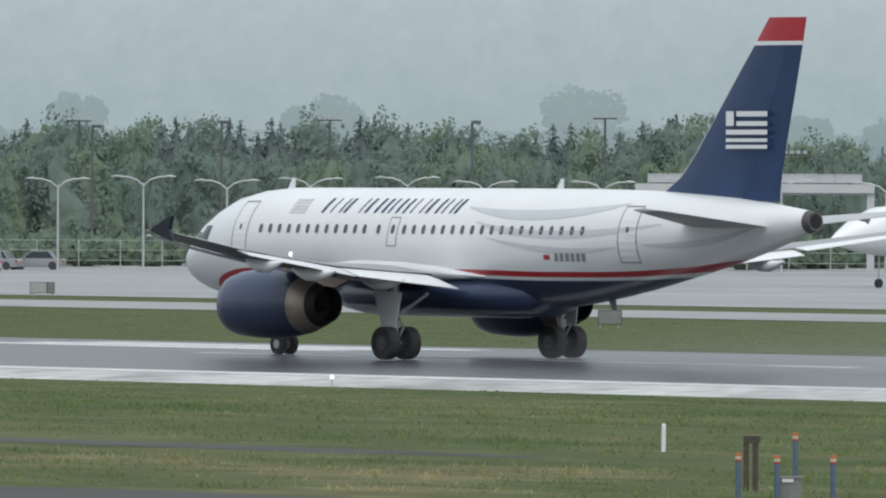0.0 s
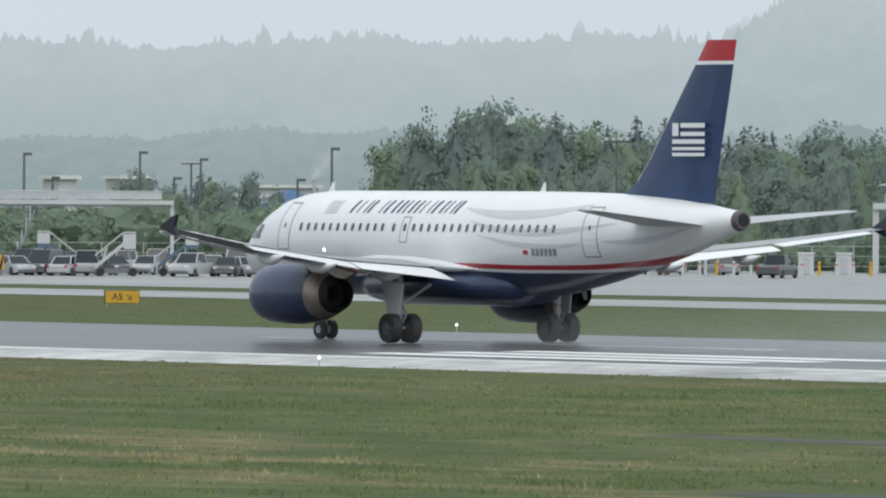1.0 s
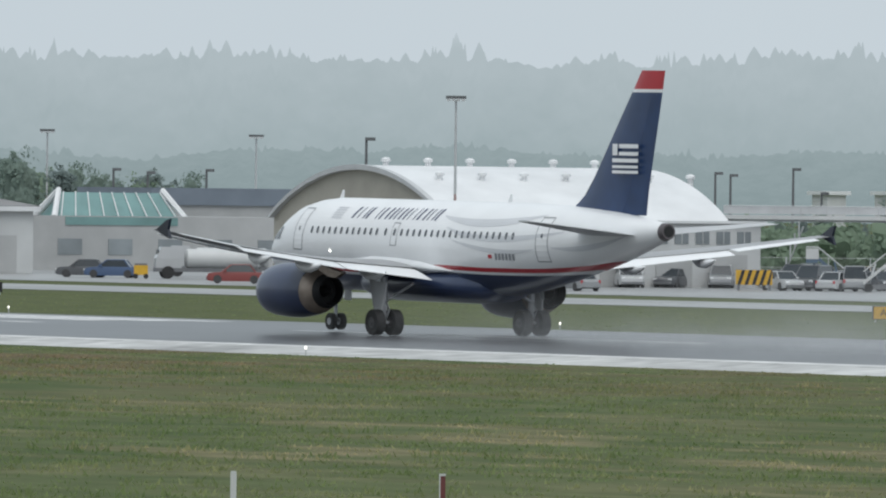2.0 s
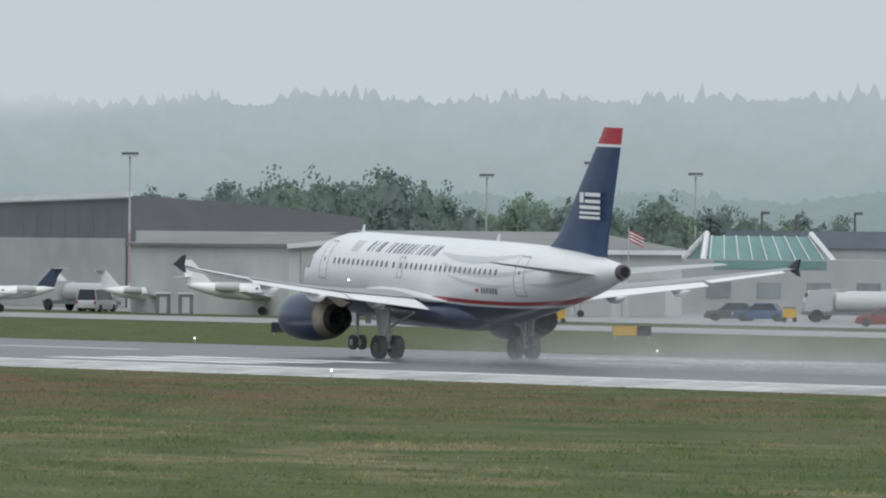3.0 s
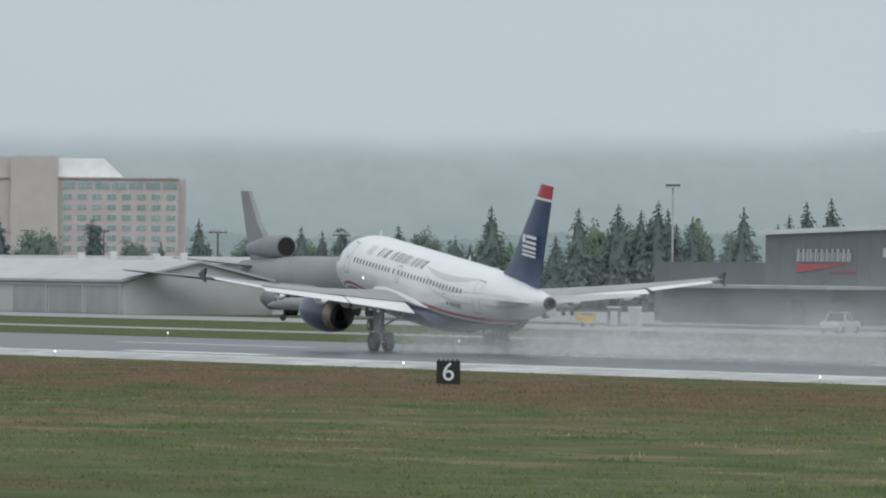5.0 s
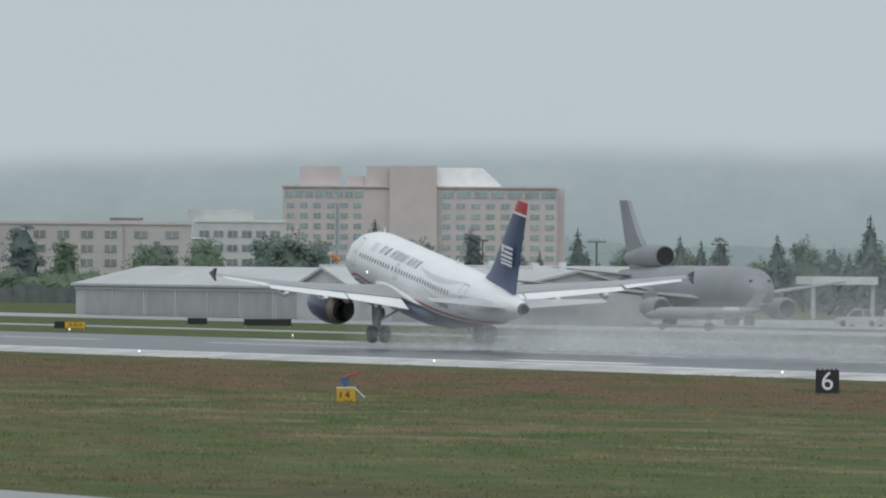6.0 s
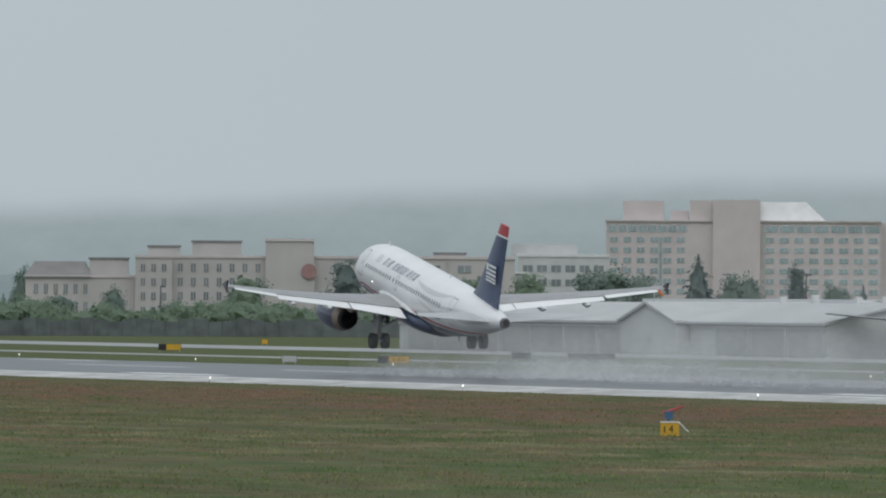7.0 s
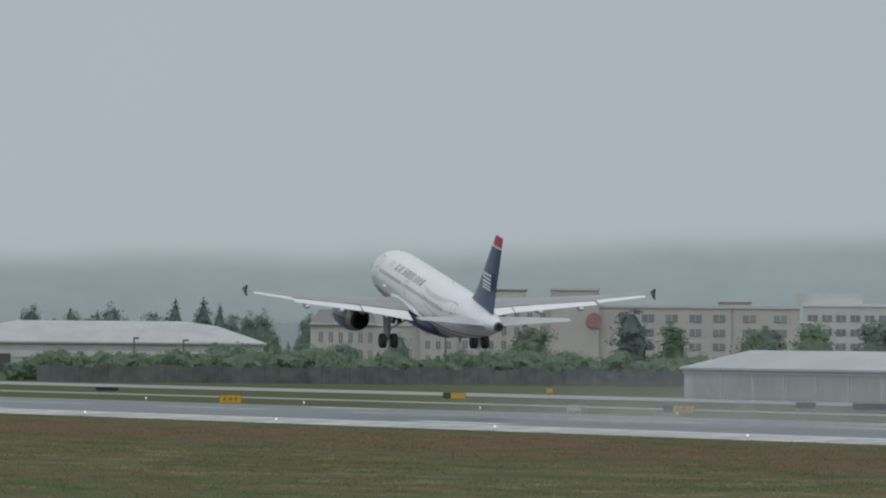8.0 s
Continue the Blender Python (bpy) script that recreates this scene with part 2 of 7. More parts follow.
marking("edge_line", -22.8, -20.9, -300, 3000, WORNLINE)
marking("edge_line", 22.6, 23.7, -300, 3000)
for y in range(-280, 2900, 61):
    marking("centre_dash", -0.45, 0.45, y + 6, y + 42)
for y0, n in ((162, 3), (315, 3), (470, 3), (603, 1), (757, 1), (910, 1)):
    for s in (-1, 1):
        for k in range(n):
            off = 9.2 + k * 3.3 if n > 1 else 16.5
            marking("touchdown_bar", min(s * off, s * (off + 1.8)), max(s * off, s * (off + 1.8)), y0, y0 + 24)

# parallel taxiway, apron and the near taxiway's edge
tagged(part("taxiway", strip(348, 370, -300, 2600, -0.31), CONCRETE), "wet pale concrete taxiway", "taxiway", kind="structure")
tagged(part("apron", strip(386, 900, -300, 1120, -0.31), CONCRETE), "wet pale concrete apron", "apron", kind="structure")


# worn tarmac strips in the grass
def patch_of(name, mat, cx, cy, lx, ly, seed, label):
    bm = bmesh.new()
    ring = []
    for k in range(40):
        u = 2 * math.pi * k / 40
        f = 1 + 0.35 * noise.noise(Vector((math.cos(u) * 2, math.sin(u) * 2, seed)))
        ring.append(bm.verts.new((cx + lx * f * math.cos(u), cy + ly * f * math.sin(u), -.333 + .001 * (seed % 5))))
    bm.faces.new(ring)
    return tagged(part(name, bm, mat), label, "ground patch", "ground patches", "structure")


WORN = ((163.8, 213, 1.5, 17), (134.5, 171, 5.0, 13))
for k, (cx, cy, lx, ly) in enumerate(WORN):
    patch_of("soil_patch", SOIL, cx, cy, lx, ly, 20 + k, "dark strip of worn tarmac in the grass")
tagged(part("near_taxiway", strip(20, 87, 225, 330, -.325), CONCRETE), "wet pale concrete corner of a near taxiway", "taxiway", kind="structure")
for y0, y1 in ((700, 1500),):
    tagged(part("exit_taxiway", strip(304, 311, y0, y1, -.325), CONCRETE), "narrow wet concrete strip", "taxiway", kind="structure")


# ---- the airliner ----
HULL = [(16.5, 3.30, 0.03, 0.03), (16.35, 3.31, 0.34, 0.34), (15.95, 3.35, 0.66, 0.66), (15.4, 3.43, 0.98, 0.98), (14.7, 3.56, 1.29, 1.31),
        (13.85, 3.70, 1.54, 1.61), (12.9, 3.82, 1.75, 1.86), (11.7, 3.89, 1.89, 2.01), (10.4, 3.92, 1.96, 2.08), (9.0, 3.92, 1.975, 2.09),
        (6.0, 3.92, 1.975, 2.09), (3.0, 3.92, 1.975, 2.09), (0.0, 3.92, 1.975, 2.09), (-3.0, 3.92, 1.975, 2.09), (-5.0, 3.94, 1.97, 2.07), (-6.5, 4.02, 1.94, 1.98),
        (-8.0, 4.13, 1.86, 1.85), (-9.5, 4.25, 1.74, 1.70), (-11.0, 4.38, 1.57, 1.52), (-12.5, 4.50, 1.36, 1.32), (-14.0, 4.62, 1.11, 1.10),
        (-15.3, 4.72, 0.86, 0.86), (-16.4, 4.81, 0.64, 0.63), (-17.2, 4.88, 0.47, 0.46), (-17.55, 4.91, 0.40, 0.39)]


def hull_at(y):
    for (y1, z1, w1, h1), (y0, z0, w0, h0) in zip(HULL, HULL[1:]):
        if y0 <= y <= y1:
            f = (y - y0) / (y1 - y0)
            return z0 + f * (z1 - z0), w0 + f * (w1 - w0), h0 + f * (h1 - h0)
    return HULL[-1][1:]


def skin(y, z, side, out=0.012):
    """A point on the fuselage's side at that station and height."""
    zc, w, h = hull_at(y)
    s = max(-0.999, min(0.999, (z - zc) / h))
    c = math.sqrt(1 - s * s)
    return Vector((side * (w * c + out * c), y, z + out * s))


def patch(y0, y1, z0, z1, side, lean=0.0, nz=3, ny=2, out=0.012, round_=False):
    """A thin piece of paint or plate on the fuselage's side."""
    bm = bmesh.new()
    if round_:
        ring = []
        for k in range(14):
            u = 2 * math.pi * k / 14
            cu, su = math.cos(u), math.sin(u)
            cu, su = math.copysign(abs(cu) ** 0.7, cu), math.copysign(abs(su) ** 0.7, su)
            ring.append(bm.verts.new(skin((y0 + y1) / 2 + (y1 - y0) / 2 * cu, (z0 + z1) / 2 + (z1 - z0) / 2 * su, side, out)))
        bm.faces.new(ring)
        return bm
    g = [[bm.verts.new(skin(y0 + (y1 - y0) * i / ny + lean * (z - z0), z, side, out)) for i in range(ny + 1)] for z in [z0 + (z1 - z0) * j / nz for j in range(nz + 1)]]
    for a, b in zip(g, g[1:]):
        for i in range(ny):
            bm.faces.new((a[i], a[i + 1], b[i + 1], b[i]))
    return bm


def outline(y0, y1, z0, z1, side, w=0.045, out=0.014):
    """A door's seam."""
    return join(patch(y0, y0 + w, z0, z1, side, nz=8, out=out), patch(y1 - w, y1, z0, z1, side, nz=8, out=out),
                patch(y0, y1, z0, z0 + w, side, out=out), patch(y0, y1, z1 - w, z1, side, out=out))


def livery():
    """White above, a red line and a navy belly below it, by the fuselage's own station and height."""
    m = make("airliner_livery", (0.80, 0.81, 0.82), 0.32, mottle=0.035, size=1.4, coat=0.3)
    n, k = m.node_tree.nodes, m.node_tree.links
    b = n["Principled BSDF"]
    white = b.inputs["Base Color"].links[0].from_socket
    co, sep = n.new("ShaderNodeTexCoord"), n.new("ShaderNodeSeparateXYZ")
    k.new(co.outputs["Object"], sep.inputs[0])
    station = n.new("ShaderNodeMapRange")
    station.inputs["From Min"].default_value, station.inputs["From Max"].default_value = -18, 17
    k.new(sep.outputs["Y"], station.inputs["Value"])
    curve = n.new("ShaderNodeFloatCurve")
    c = curve.mapping.curves[0]
    # height of the line, in tenths of 10 m, along the fuselage from tail to nose
    pts = [(-17.5, 4.05), (-14.5, 3.62), (-11.0, 3.24), (-6.0, 3.12), (-1, 3.17), (2.5, 3.10), (6, 2.9), (9.0, 2.98), (10.85, 3.12), (12.2, 2.98), (13.2, 2.65), (13.9, 1.9), (16.5, 0.2)]
    while len(c.points) < len(pts):
        c.points.new(0.5, 0.5)
    for p, (y, z) in zip(c.points, pts):
        p.location = ((y + 18) / 35, z / 10)
    curve.mapping.update()
    k.new(station.outputs[0], curve.inputs["Value"])

    def below(drop):
        line = n.new("ShaderNodeMath")
        line.operation = "MULTIPLY_ADD"
        line.inputs[1].default_value, line.inputs[2].default_value = 10, -drop
        k.new(curve.outputs[0], line.inputs[0])
        t = n.new("ShaderNodeMath")
        t.operation = "LESS_THAN"
        k.new(sep.outputs["Z"], t.inputs[0])
        k.new(line.outputs[0], t.inputs[1])
        return t.outputs[0]

    out = white
    for drop, colour in ((0.0, (0.44, 0.030, 0.042, 1)), (0.19, (0.78, 0.79, 0.80, 1)), (0.31, (0.028, 0.042, 0.088, 1))):
        mix = n.new("ShaderNodeMix")
        mix.data_type = "RGBA"
        k.new(below(drop), mix.inputs["Factor"])
        k.new(out, mix.inputs[6])
        mix.inputs[7].default_value = colour
        out = mix.outputs[2]
    k.new(out, b.inputs["Base Color"])
    return m


def wing_shape(x):
    """Leading edge, chord and height of the wing at that distance from the middle."""
    le = 5.75 - 0.562 * (x - 2)
    if x < 6.4:
        te = -1.15 + 0.10 * (x - 2)
    else:
        te = -0.71 - (x - 6.4) * 0.327
    return le, le - te, 3.0 + 0.074 * (x - 2) + 0.0036 * (x - 2) ** 2


LAMPGLOW = bpy.data.materials.new("jet_lamp_glow")
LAMPGLOW.use_nodes = True
LAMPGLOW.node_tree.nodes["Principled BSDF"].inputs["Emission Color"].default_value = (1, 0.97, 0.92, 1)
LAMPGLOW.node_tree.nodes["Principled BSDF"].inputs["Emission Strength"].default_value = 3
WINDOW = make("grey_cabin_window", (0.10, 0.11, 0.125), 0.15, mottle=0.25, size=1.5)
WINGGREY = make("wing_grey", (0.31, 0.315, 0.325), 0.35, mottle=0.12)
# darker grey that paints the shade under the wing
UNDERWING = make("shaded_wing_underside", (0.17, 0.175, 0.185), 0.45, mottle=0.12)
HUB = make("dark_wheel_hub", (0.075, 0.075, 0.078), 0.6)
SOOTY = make("sooty_metal", (0.13, 0.115, 0.12), 0.45, 0.4, mottle=0.2)
TITLE = make("title_navy", (0.045, 0.06, 0.13), 0.4)
WINGS = []


def airliner():
    jet = empty("airliner", pose(CENTRE, ROLLOUT[0][1], 0), "white twin-engined airliner with navy belly and tail taking off", "airliner")
    N = 40
    rings = []
    for y, z, w, h in HULL:
        rings.append([(w * math.cos(2 * math.pi * k / N), y, z + h * math.sin(2 * math.pi * k / N)) for k in range(N)])
    hull = part("fuselage", loft(rings), livery(), jet, "white fuselage with red line and navy belly", True)
    cone = part("exhaust_cone", join(tube([(0, -17.55, 4.91), (0, -17.85, 4.93)], [0.40, 0.33], 20)), [SOOTY], hull, "dark metal exhaust cone", True)
    part("exhaust_opening", tube([(0, -17.80, 4.93), (0, -17.87, 4.935)], 0.25, 16), BLACK, hull)
    # belly fairing between the wings
    ys = [7.2, 6.6, 5.2, 2.5, 0, -2.2, -4.0, -5.0]
    ww = [0.3, 1.3, 2.0, 2.15, 2.15, 2.05, 1.4, 0.3]
    part("belly_fairing", loft([[(w * math.cos(2 * math.pi * k / 24), y, 2.28 + 0.82 * min(1, w / 1.6) * math.sin(2 * math.pi * k / 24)) for k in range(24)] for y, w in zip(ys, ww)]), NAVY, jet, "", True)

    # windows, doors and paint on both sides
    first = {}
    for side in (-1, 1):
        stations = [10.05 - 0.537 * i for i in range(12)] + [3.36] + [1.93 - 0.537 * i for i in range(19)]
        for y in stations:
            part("window", patch(y - 0.10, y + 0.10, 4.39, 4.71, side, round_=True, out=0.015), WINDOW, hull)
        for y0, y1, z0, z1 in ((10.85, 11.75, 3.62, 5.52), (-10.4, -9.5, 3.46, 5.42)):
            d = part("door", patch(y0, y1, z0, z1, side, nz=8, out=0.008), WHITE, hull, "white cabin door with dark seam")
            part("seam", outline(y0, y1, z0, z1, side), LINE, d)
            part("door_window", patch((y0 + y1) / 2 - 0.07, (y0 + y1) / 2 + 0.07, 4.50, 4.7, side, round_=True, out=0.02), WINDOW, d)
        d = part("emergency_exit", patch(2.28, 2.82, 3.95, 4.98, side, nz=6, out=0.008), WHITE, hull)
        part("seam", outline(2.28, 2.82, 3.95, 4.98, side, w=0.035), LINE, d)
        part("exit_window", patch(2.45, 2.65, 4.39, 4.71, side, round_=True, out=0.02), WINDOW, d)
        # cockpit glass
        for y0, y1 in ((13.55, 14.15), (14.25, 14.75), (14.82, 15.25)):
            part("cockpit_window", patch(y0, y1, 4.05, 4.62 if y1 < 14.5 else 4.38, side, nz=3, lean=-0.25, out=0.014), PANE, hull)
        # airline titles, drawn as leaning strokes
        y = 6.95
        # each mark: its width and the offsets and thicknesses of its leaning strokes
        for wide, strokes in ((.86, ((0, .15), (.50, .07))), (.70, ((.08, .09), (.34, .15))), (.26, ()), (.84, ((.14, .07), (.46, .15))), (.40, ((.10, .15),)), (.80, ((.06, .15), (.44, .10))), (1.15, ((0, .14), (.40, .13), (.82, .07))), (.84, ((.14, .07), (.46, .15))), (.78, ((.10, .13), (.48, .08))), (.70, ((.08, .09), (.34, .15)))):
            if strokes:
                part("title_mark", join(*[patch(y - o - w, y - o, 5.12, 5.62, side, lean=-0.38, nz=3, ny=1, out=0.016) for o, w in strokes]), TITLE, hull)
            y -= wide + 0.05
        # small barred emblem ahead of the titles
        for j in range(5):
            part("emblem_bar", patch(7.85, 8.75, 5.10 + j * 0.11, 5.16 + j * 0.11, side, lean=-0.3, nz=1, out=0.016), SILVER, hull)
        # registration bar and flag by the rear
        part("flag_mark", patch(-6.10, -5.78, 3.55, 3.71, side, out=0.016), RED, hull)
        for i in range(6):
            part("registration_bar", patch(-6.52 - 0.27 * i, -6.33 - 0.27 * i, 3.49, 3.77, side, lean=-0.1, nz=1, ny=1, out=0.016), LINE, hull)
        # pale swooshes on the rear fuselage
        for p0, p1, p2, wd in (((-1.2, 5.35), (-5.0, 4.75), (-9.6, 5.5), .20), ((-1.9, 4.85), (-5.5, 4.0), (-11.5, 4.8), .16), ((-2.6, 4.30), (-6.5, 3.6), (-9.4, 4.0), .12), ((-10.6, 4.1), (-13, 3.9), (-15.6, 4.7), .14)):
            bm = bmesh.new()
            pts = []
            for i in range(25):
                u = i / 24
                yy, z = [(1 - u) ** 2 * a_ + 2 * u * (1 - u) * b_ + u * u * c_ for a_, b_, c_ in zip(p0, p1, p2)]
                w = 1.7 * wd * math.sin(math.pi * (u * 0.96 + 0.02)) ** 0.8
                pts.append([bm.verts.new(skin(yy, z + w * (f - .5), side, 0.010)) for f in (0, .5, 1)])
            for q, r in zip(pts, pts[1:]):
                for k in (0, 1):
                    bm.faces.new((q[k], r[k], r[k + 1], q[k + 1]))
            part("swoosh", bm, SILVER, hull)
        # wing light set in the side
        part("wing_light", patch(8.18, 8.30, 3.57, 3.68, side, round_=True, out=0.02), LAMPGLOW, hull, "lit wing inspection light")

    # aerials and beacon
    for y, hgt in ((10.7, 0.46), (-4.3, 0.46)):
        part("aerial", loft([[(0.03, y + 0.18, 5.88), (-0.03, y + 0.18, 5.88), (0, y - 0.25, 5.88)], [(0.015, y - 0.12, 5.9 + hgt), (-0.015, y - 0.12, 5.9 + hgt), (0, y - 0.28, 5.9 + hgt)]]), WHITE, jet)
    part("aerial", loft([[(0.04, -7.0, 2.2), (-0.04, -7.0, 2.2), (0, -7.4, 2.2)], [(0.02, -7.25, 1.78), (-0.02, -7.25, 1.78), (0, -7.45, 1.78)]]), DARKGREY, jet)
    part("satellite_hump", loft([[(w * math.cos(math.pi * k / 8), y, 5.88 + h * math.sin(math.pi * k / 8)) for k in range(9)] for y, w, h in ((1.4, .1, .02), (1.0, .3, .1), (0.3, .34, .12), (-.4, .1, .02))]), WHITE, jet, "", True)

    for side in (-1, 1):
        xs = [0.6, 2.0, 3.5, 5.0, 6.4, 8.5, 10.5, 12.5, 14.5, 16.2, 16.95]
        rings = []
        for x in xs:
            le, ch, z = wing_shape(x)
            ring = foil(x, le, ch * 0.80, z, 0.145 - 0.003 * x)
            rings.append([(side * p[0], p[1], p[2]) for p in ring])
        wing = part("wing", loft(rings), [WINGGREY], jet, "grey swept wing with wet upper skin, underside shade painted in", True)
        # faces that look down take the darker colour in place of shade
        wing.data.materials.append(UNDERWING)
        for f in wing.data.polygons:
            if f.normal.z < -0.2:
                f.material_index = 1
        WINGS.append((side, wing))
        # slats along the leading edge, drooped
        for x0, x1 in ((2.9, 5.0), (6.6, 9.2), (9.25, 11.8), (11.85, 14.3), (14.35, 16.5)):
            rr = []
            for x in (x0, x1):
                le, ch, z = wing_shape(x)
                rr.append([(side * p[0], p[1], p[2]) for p in foil(x, le + 0.22, ch * 0.13 + 0.12, z - 0.10, 0.30)])
            part("slat", loft(rr), WHITE, wing, "", True)
        # flaps set for take-off, inboard and outboard, and the aileron
        for x0, x1, ang, drop, name in ((2.3, 6.3, 13, 0.06, "flap"), (6.4, 12.6, 14, 0.06, "flap"), (12.7, 16.3, 7, 0.0, "aileron")):
            rr = []
            for x in (x0, x1):
                le, ch, z = wing_shape(x)
                ring = foil(x, 0, ch * 0.31, 0, 0.09)
                c, s = math.cos(radians(ang)), math.sin(radians(ang))
                y0 = le - ch * 0.77
                rr.append([(side * p[0], y0 + p[1] * c + p[2] * s * 0, z - drop + p[2] + p[1] * s) for p in ring])
            part(name, loft(rr), WHITE, wing, "white drooped flap" if name == "flap" else "", True)
        for x, ln in ((4.4, 2.5), (8.3, 2.4), (11.4, 2.0)):
            le, ch, z = wing_shape(x)
            y = le - ch * 0.58
            pts = [(side * x, y - ln * u, z - 0.16 - 0.26 * math.sin(math.pi * min(1, u * 0.9 + 0.1)) - 0.16 * u) for u in (0, 0.15, 0.35, 0.6, 0.8, 1.0)]
            part("flap_track_fairing", tube(pts, [0.04, 0.16, 0.22, 0.21, 0.14, 0.03], 12), WHITE, wing, "", True)
        le, ch, z = wing_shape(17.0)
        bm = bmesh.new()
        prof = [(le - 0.35, z), (le - 1.25, z + 0.42), (le - 1.60, z + 0.50), (le - 1.42, z + .04), (le - 1.62, z - 0.36), (le - 1.28, z - 0.28)]
        a = [bm.verts.new((side * 16.93, y, zz)) for y, zz in prof]
        b = [bm.verts.new((side * 17.05, y, zz)) for y, zz in prof]
        bm.faces.new(a)
        bm.faces.new(b[::-1])
        for i in range(6):
            bm.faces.new((a[i], a[(i + 1) % 6], b[(i + 1) % 6], b[i]))
        part("wingtip_fence", bm, DARKNAVY, wing, "navy arrow-shaped wingtip fence")

        # engine
        ex, ez = side * 5.75, 1.92
        eng = part("engine_cowl", loft([[(ex + r * math.cos(2 * math.pi * k / 28), y, ez + dz + r * math.sin(2 * math.pi * k / 28)) for k in range(28)]
                                        for y, r, dz in ((6.15, 0.86, -.04), (6.35, 0.90, -.04), (6.45, 0.98, -.04), (6.35, 1.06, -.04), (5.9, 1.16, -.02), (5.0, 1.23, 0), (4.0, 1.23, 0), (3.2, 1.15, 0), (2.55, 1.04, 0))]), NAVY, jet, "navy engine cowling", True)
        part("exhaust_nozzle", loft([[(ex + r * math.cos(2 * math.pi * k / 28), y, ez + r * math.sin(2 * math.pi * k / 28)) for k in range(28)]
                                     for y, r in ((2.58, 1.035), (2.2, 0.93), (1.80, 0.79), (1.78, 0.76))], caps=False), TANMETAL, eng, "heat-stained bare metal ring", True)
        part("exhaust_lip", loft([[(ex + r * math.cos(2 * math.pi * k / 28), y, ez + r * math.sin(2 * math.pi * k / 28)) for k in range(28)]
                                  for y, r in ((1.82, 0.785), (1.55, 0.70), (1.38, 0.64), (1.40, 0.60), (2.0, 0.58))], caps=False), BLACK, eng, "sooty black exhaust lip", True)
        part("exhaust_core", tube([(ex, 2.4, ez), (ex, 1.95, ez)], [0.78, 0.56], 24), BLACK, eng)
        part("exhaust_plug", tube([(ex, 2.0, ez), (ex, 1.7, ez), (ex, 1.42, ez)], [0.30, 0.22, 0.03], 14), BLACK, eng, "", True)
        part("fan_face", tube([(ex, 6.1, ez - .04), (ex, 5.9, ez - .04)], 0.86, 24), BLACK, eng)
        part("strake", boxes((ex - side * 0.86 - .02, ex - side * 0.86 + .02, 4.2, 5.3, ez + 0.86, ez + 1.18)), NAVY, eng)
        part("pylon", loft([[(ex - .17, 5.4, ez + 1.05), (ex + .17, 5.4, ez + 1.05), (ex + .2, 2.4, ez + 0.75), (ex + .12, 0.9, ez + 0.6), (ex - .12, 0.9, ez + 0.6), (ex - .2, 2.4, ez + 0.75)],
                            [(ex - .12, 4.6, ez + 1.32), (ex + .12, 4.6, ez + 1.32), (ex + .2, 3.2, ez + 1.3), (ex + .1, 0.2, ez + 0.85), (ex - .1, 0.2, ez + 0.85), (ex - .2, 3.2, ez + 1.3)]]), TANMETAL, eng, "grey-tan pylon")

        # white fairing over the wing root
        part("wing_root_fairing", loft([[(side * (1.62 + rx * math.cos(u)), y, zc + rz * math.sin(u)) for u in [2 * math.pi * q / 16 for q in range(16)]] for y, zc, rx, rz in ((7.2, 3.1, .15, .1), (6.2, 3.1, .36, .34), (4.5, 3.12, .43, .46), (2.0, 3.1, .42, .42), (0.0, 3.05, .40, .28), (-1.6, 2.97, .34, .12), (-2.4, 2.92, .2, .04))]), WHITE, jet, "", True)

        # tailplane
        rr = []
        for x, le, ch, z in ((0.5, -12.0, 4.1, 4.72), (2.0, -12.95, 3.35, 4.87), (4.0, -14.2, 2.35, 5.07), (5.9, -15.35, 1.5, 5.26), (6.22, -15.6, 1.2, 5.29)):
            rr.append([(side * p[0], p[1], p[2]) for p in foil(x, le, ch, z, 0.10)])
        tp = part("tailplane", loft(rr), GREYPAINT, jet, "light grey horizontal tailplane", True)

    # fin
    fin_sections = [(5.45, -9.2, -15.95, 0.32), (5.9, -10.15, -15.98, 0.28), (6.6, -11.1, -16.1, 0.25), (8.0, -12.25, -16.42, 0.22), (9.6, -13.55, -16.82, 0.18), (11.0, -14.72, -17.14, 0.14), (11.88, -15.42, -17.32, 0.11)]

    def fin_piece(z0, z1, f0=0.0, f1=1.0, grow=0.0):
        rings = []
        for i in range(6):
            z = z0 + (z1 - z0) * i / 5
            for (za, la, ta, wa), (zb, lb, tb, wb) in zip(fin_sections, fin_sections[1:]):
                if za <= z <= zb:
                    f = (z - za) / (zb - za)
                    le, te, w = la + f * (lb - la), ta + f * (tb - ta), wa + f * (wb - wa)
            ring = []
            us = [f0 + (f1 - f0) * k / 6 for k in range(7)]
            prof = lambda u: w * (1.9 * math.sqrt(max(u, 0)) - 1.1 * u - 0.76 * u * u) * 0.9 + 0.012 + grow
            ring += [(prof(u), le + u * (te - le), z) for u in us]
            ring += [(-prof(u), le + u * (te - le), z) for u in us[::-1]]
            rings.append(ring)
        return loft(rings)

    fin = part("fin", fin_piece(5.45, 10.93, 0.02, 0.724), TAILNAVY, jet, "navy fin", True)
    part("leading_edge", fin_piece(6.3, 10.93, 0, 0.021, 0.004), GREYPAINT, fin, "pale bare leading edge", True)
    part("rudder", fin_piece(5.6, 10.93, 0.7255, 1.0), TAILNAVY, fin, "", True)
    part("white_band", fin_piece(10.93, 11.07), WHITE, fin, "", True)
    part("red_cap", fin_piece(11.07, 11.88), RED, fin, "red fin cap", True)
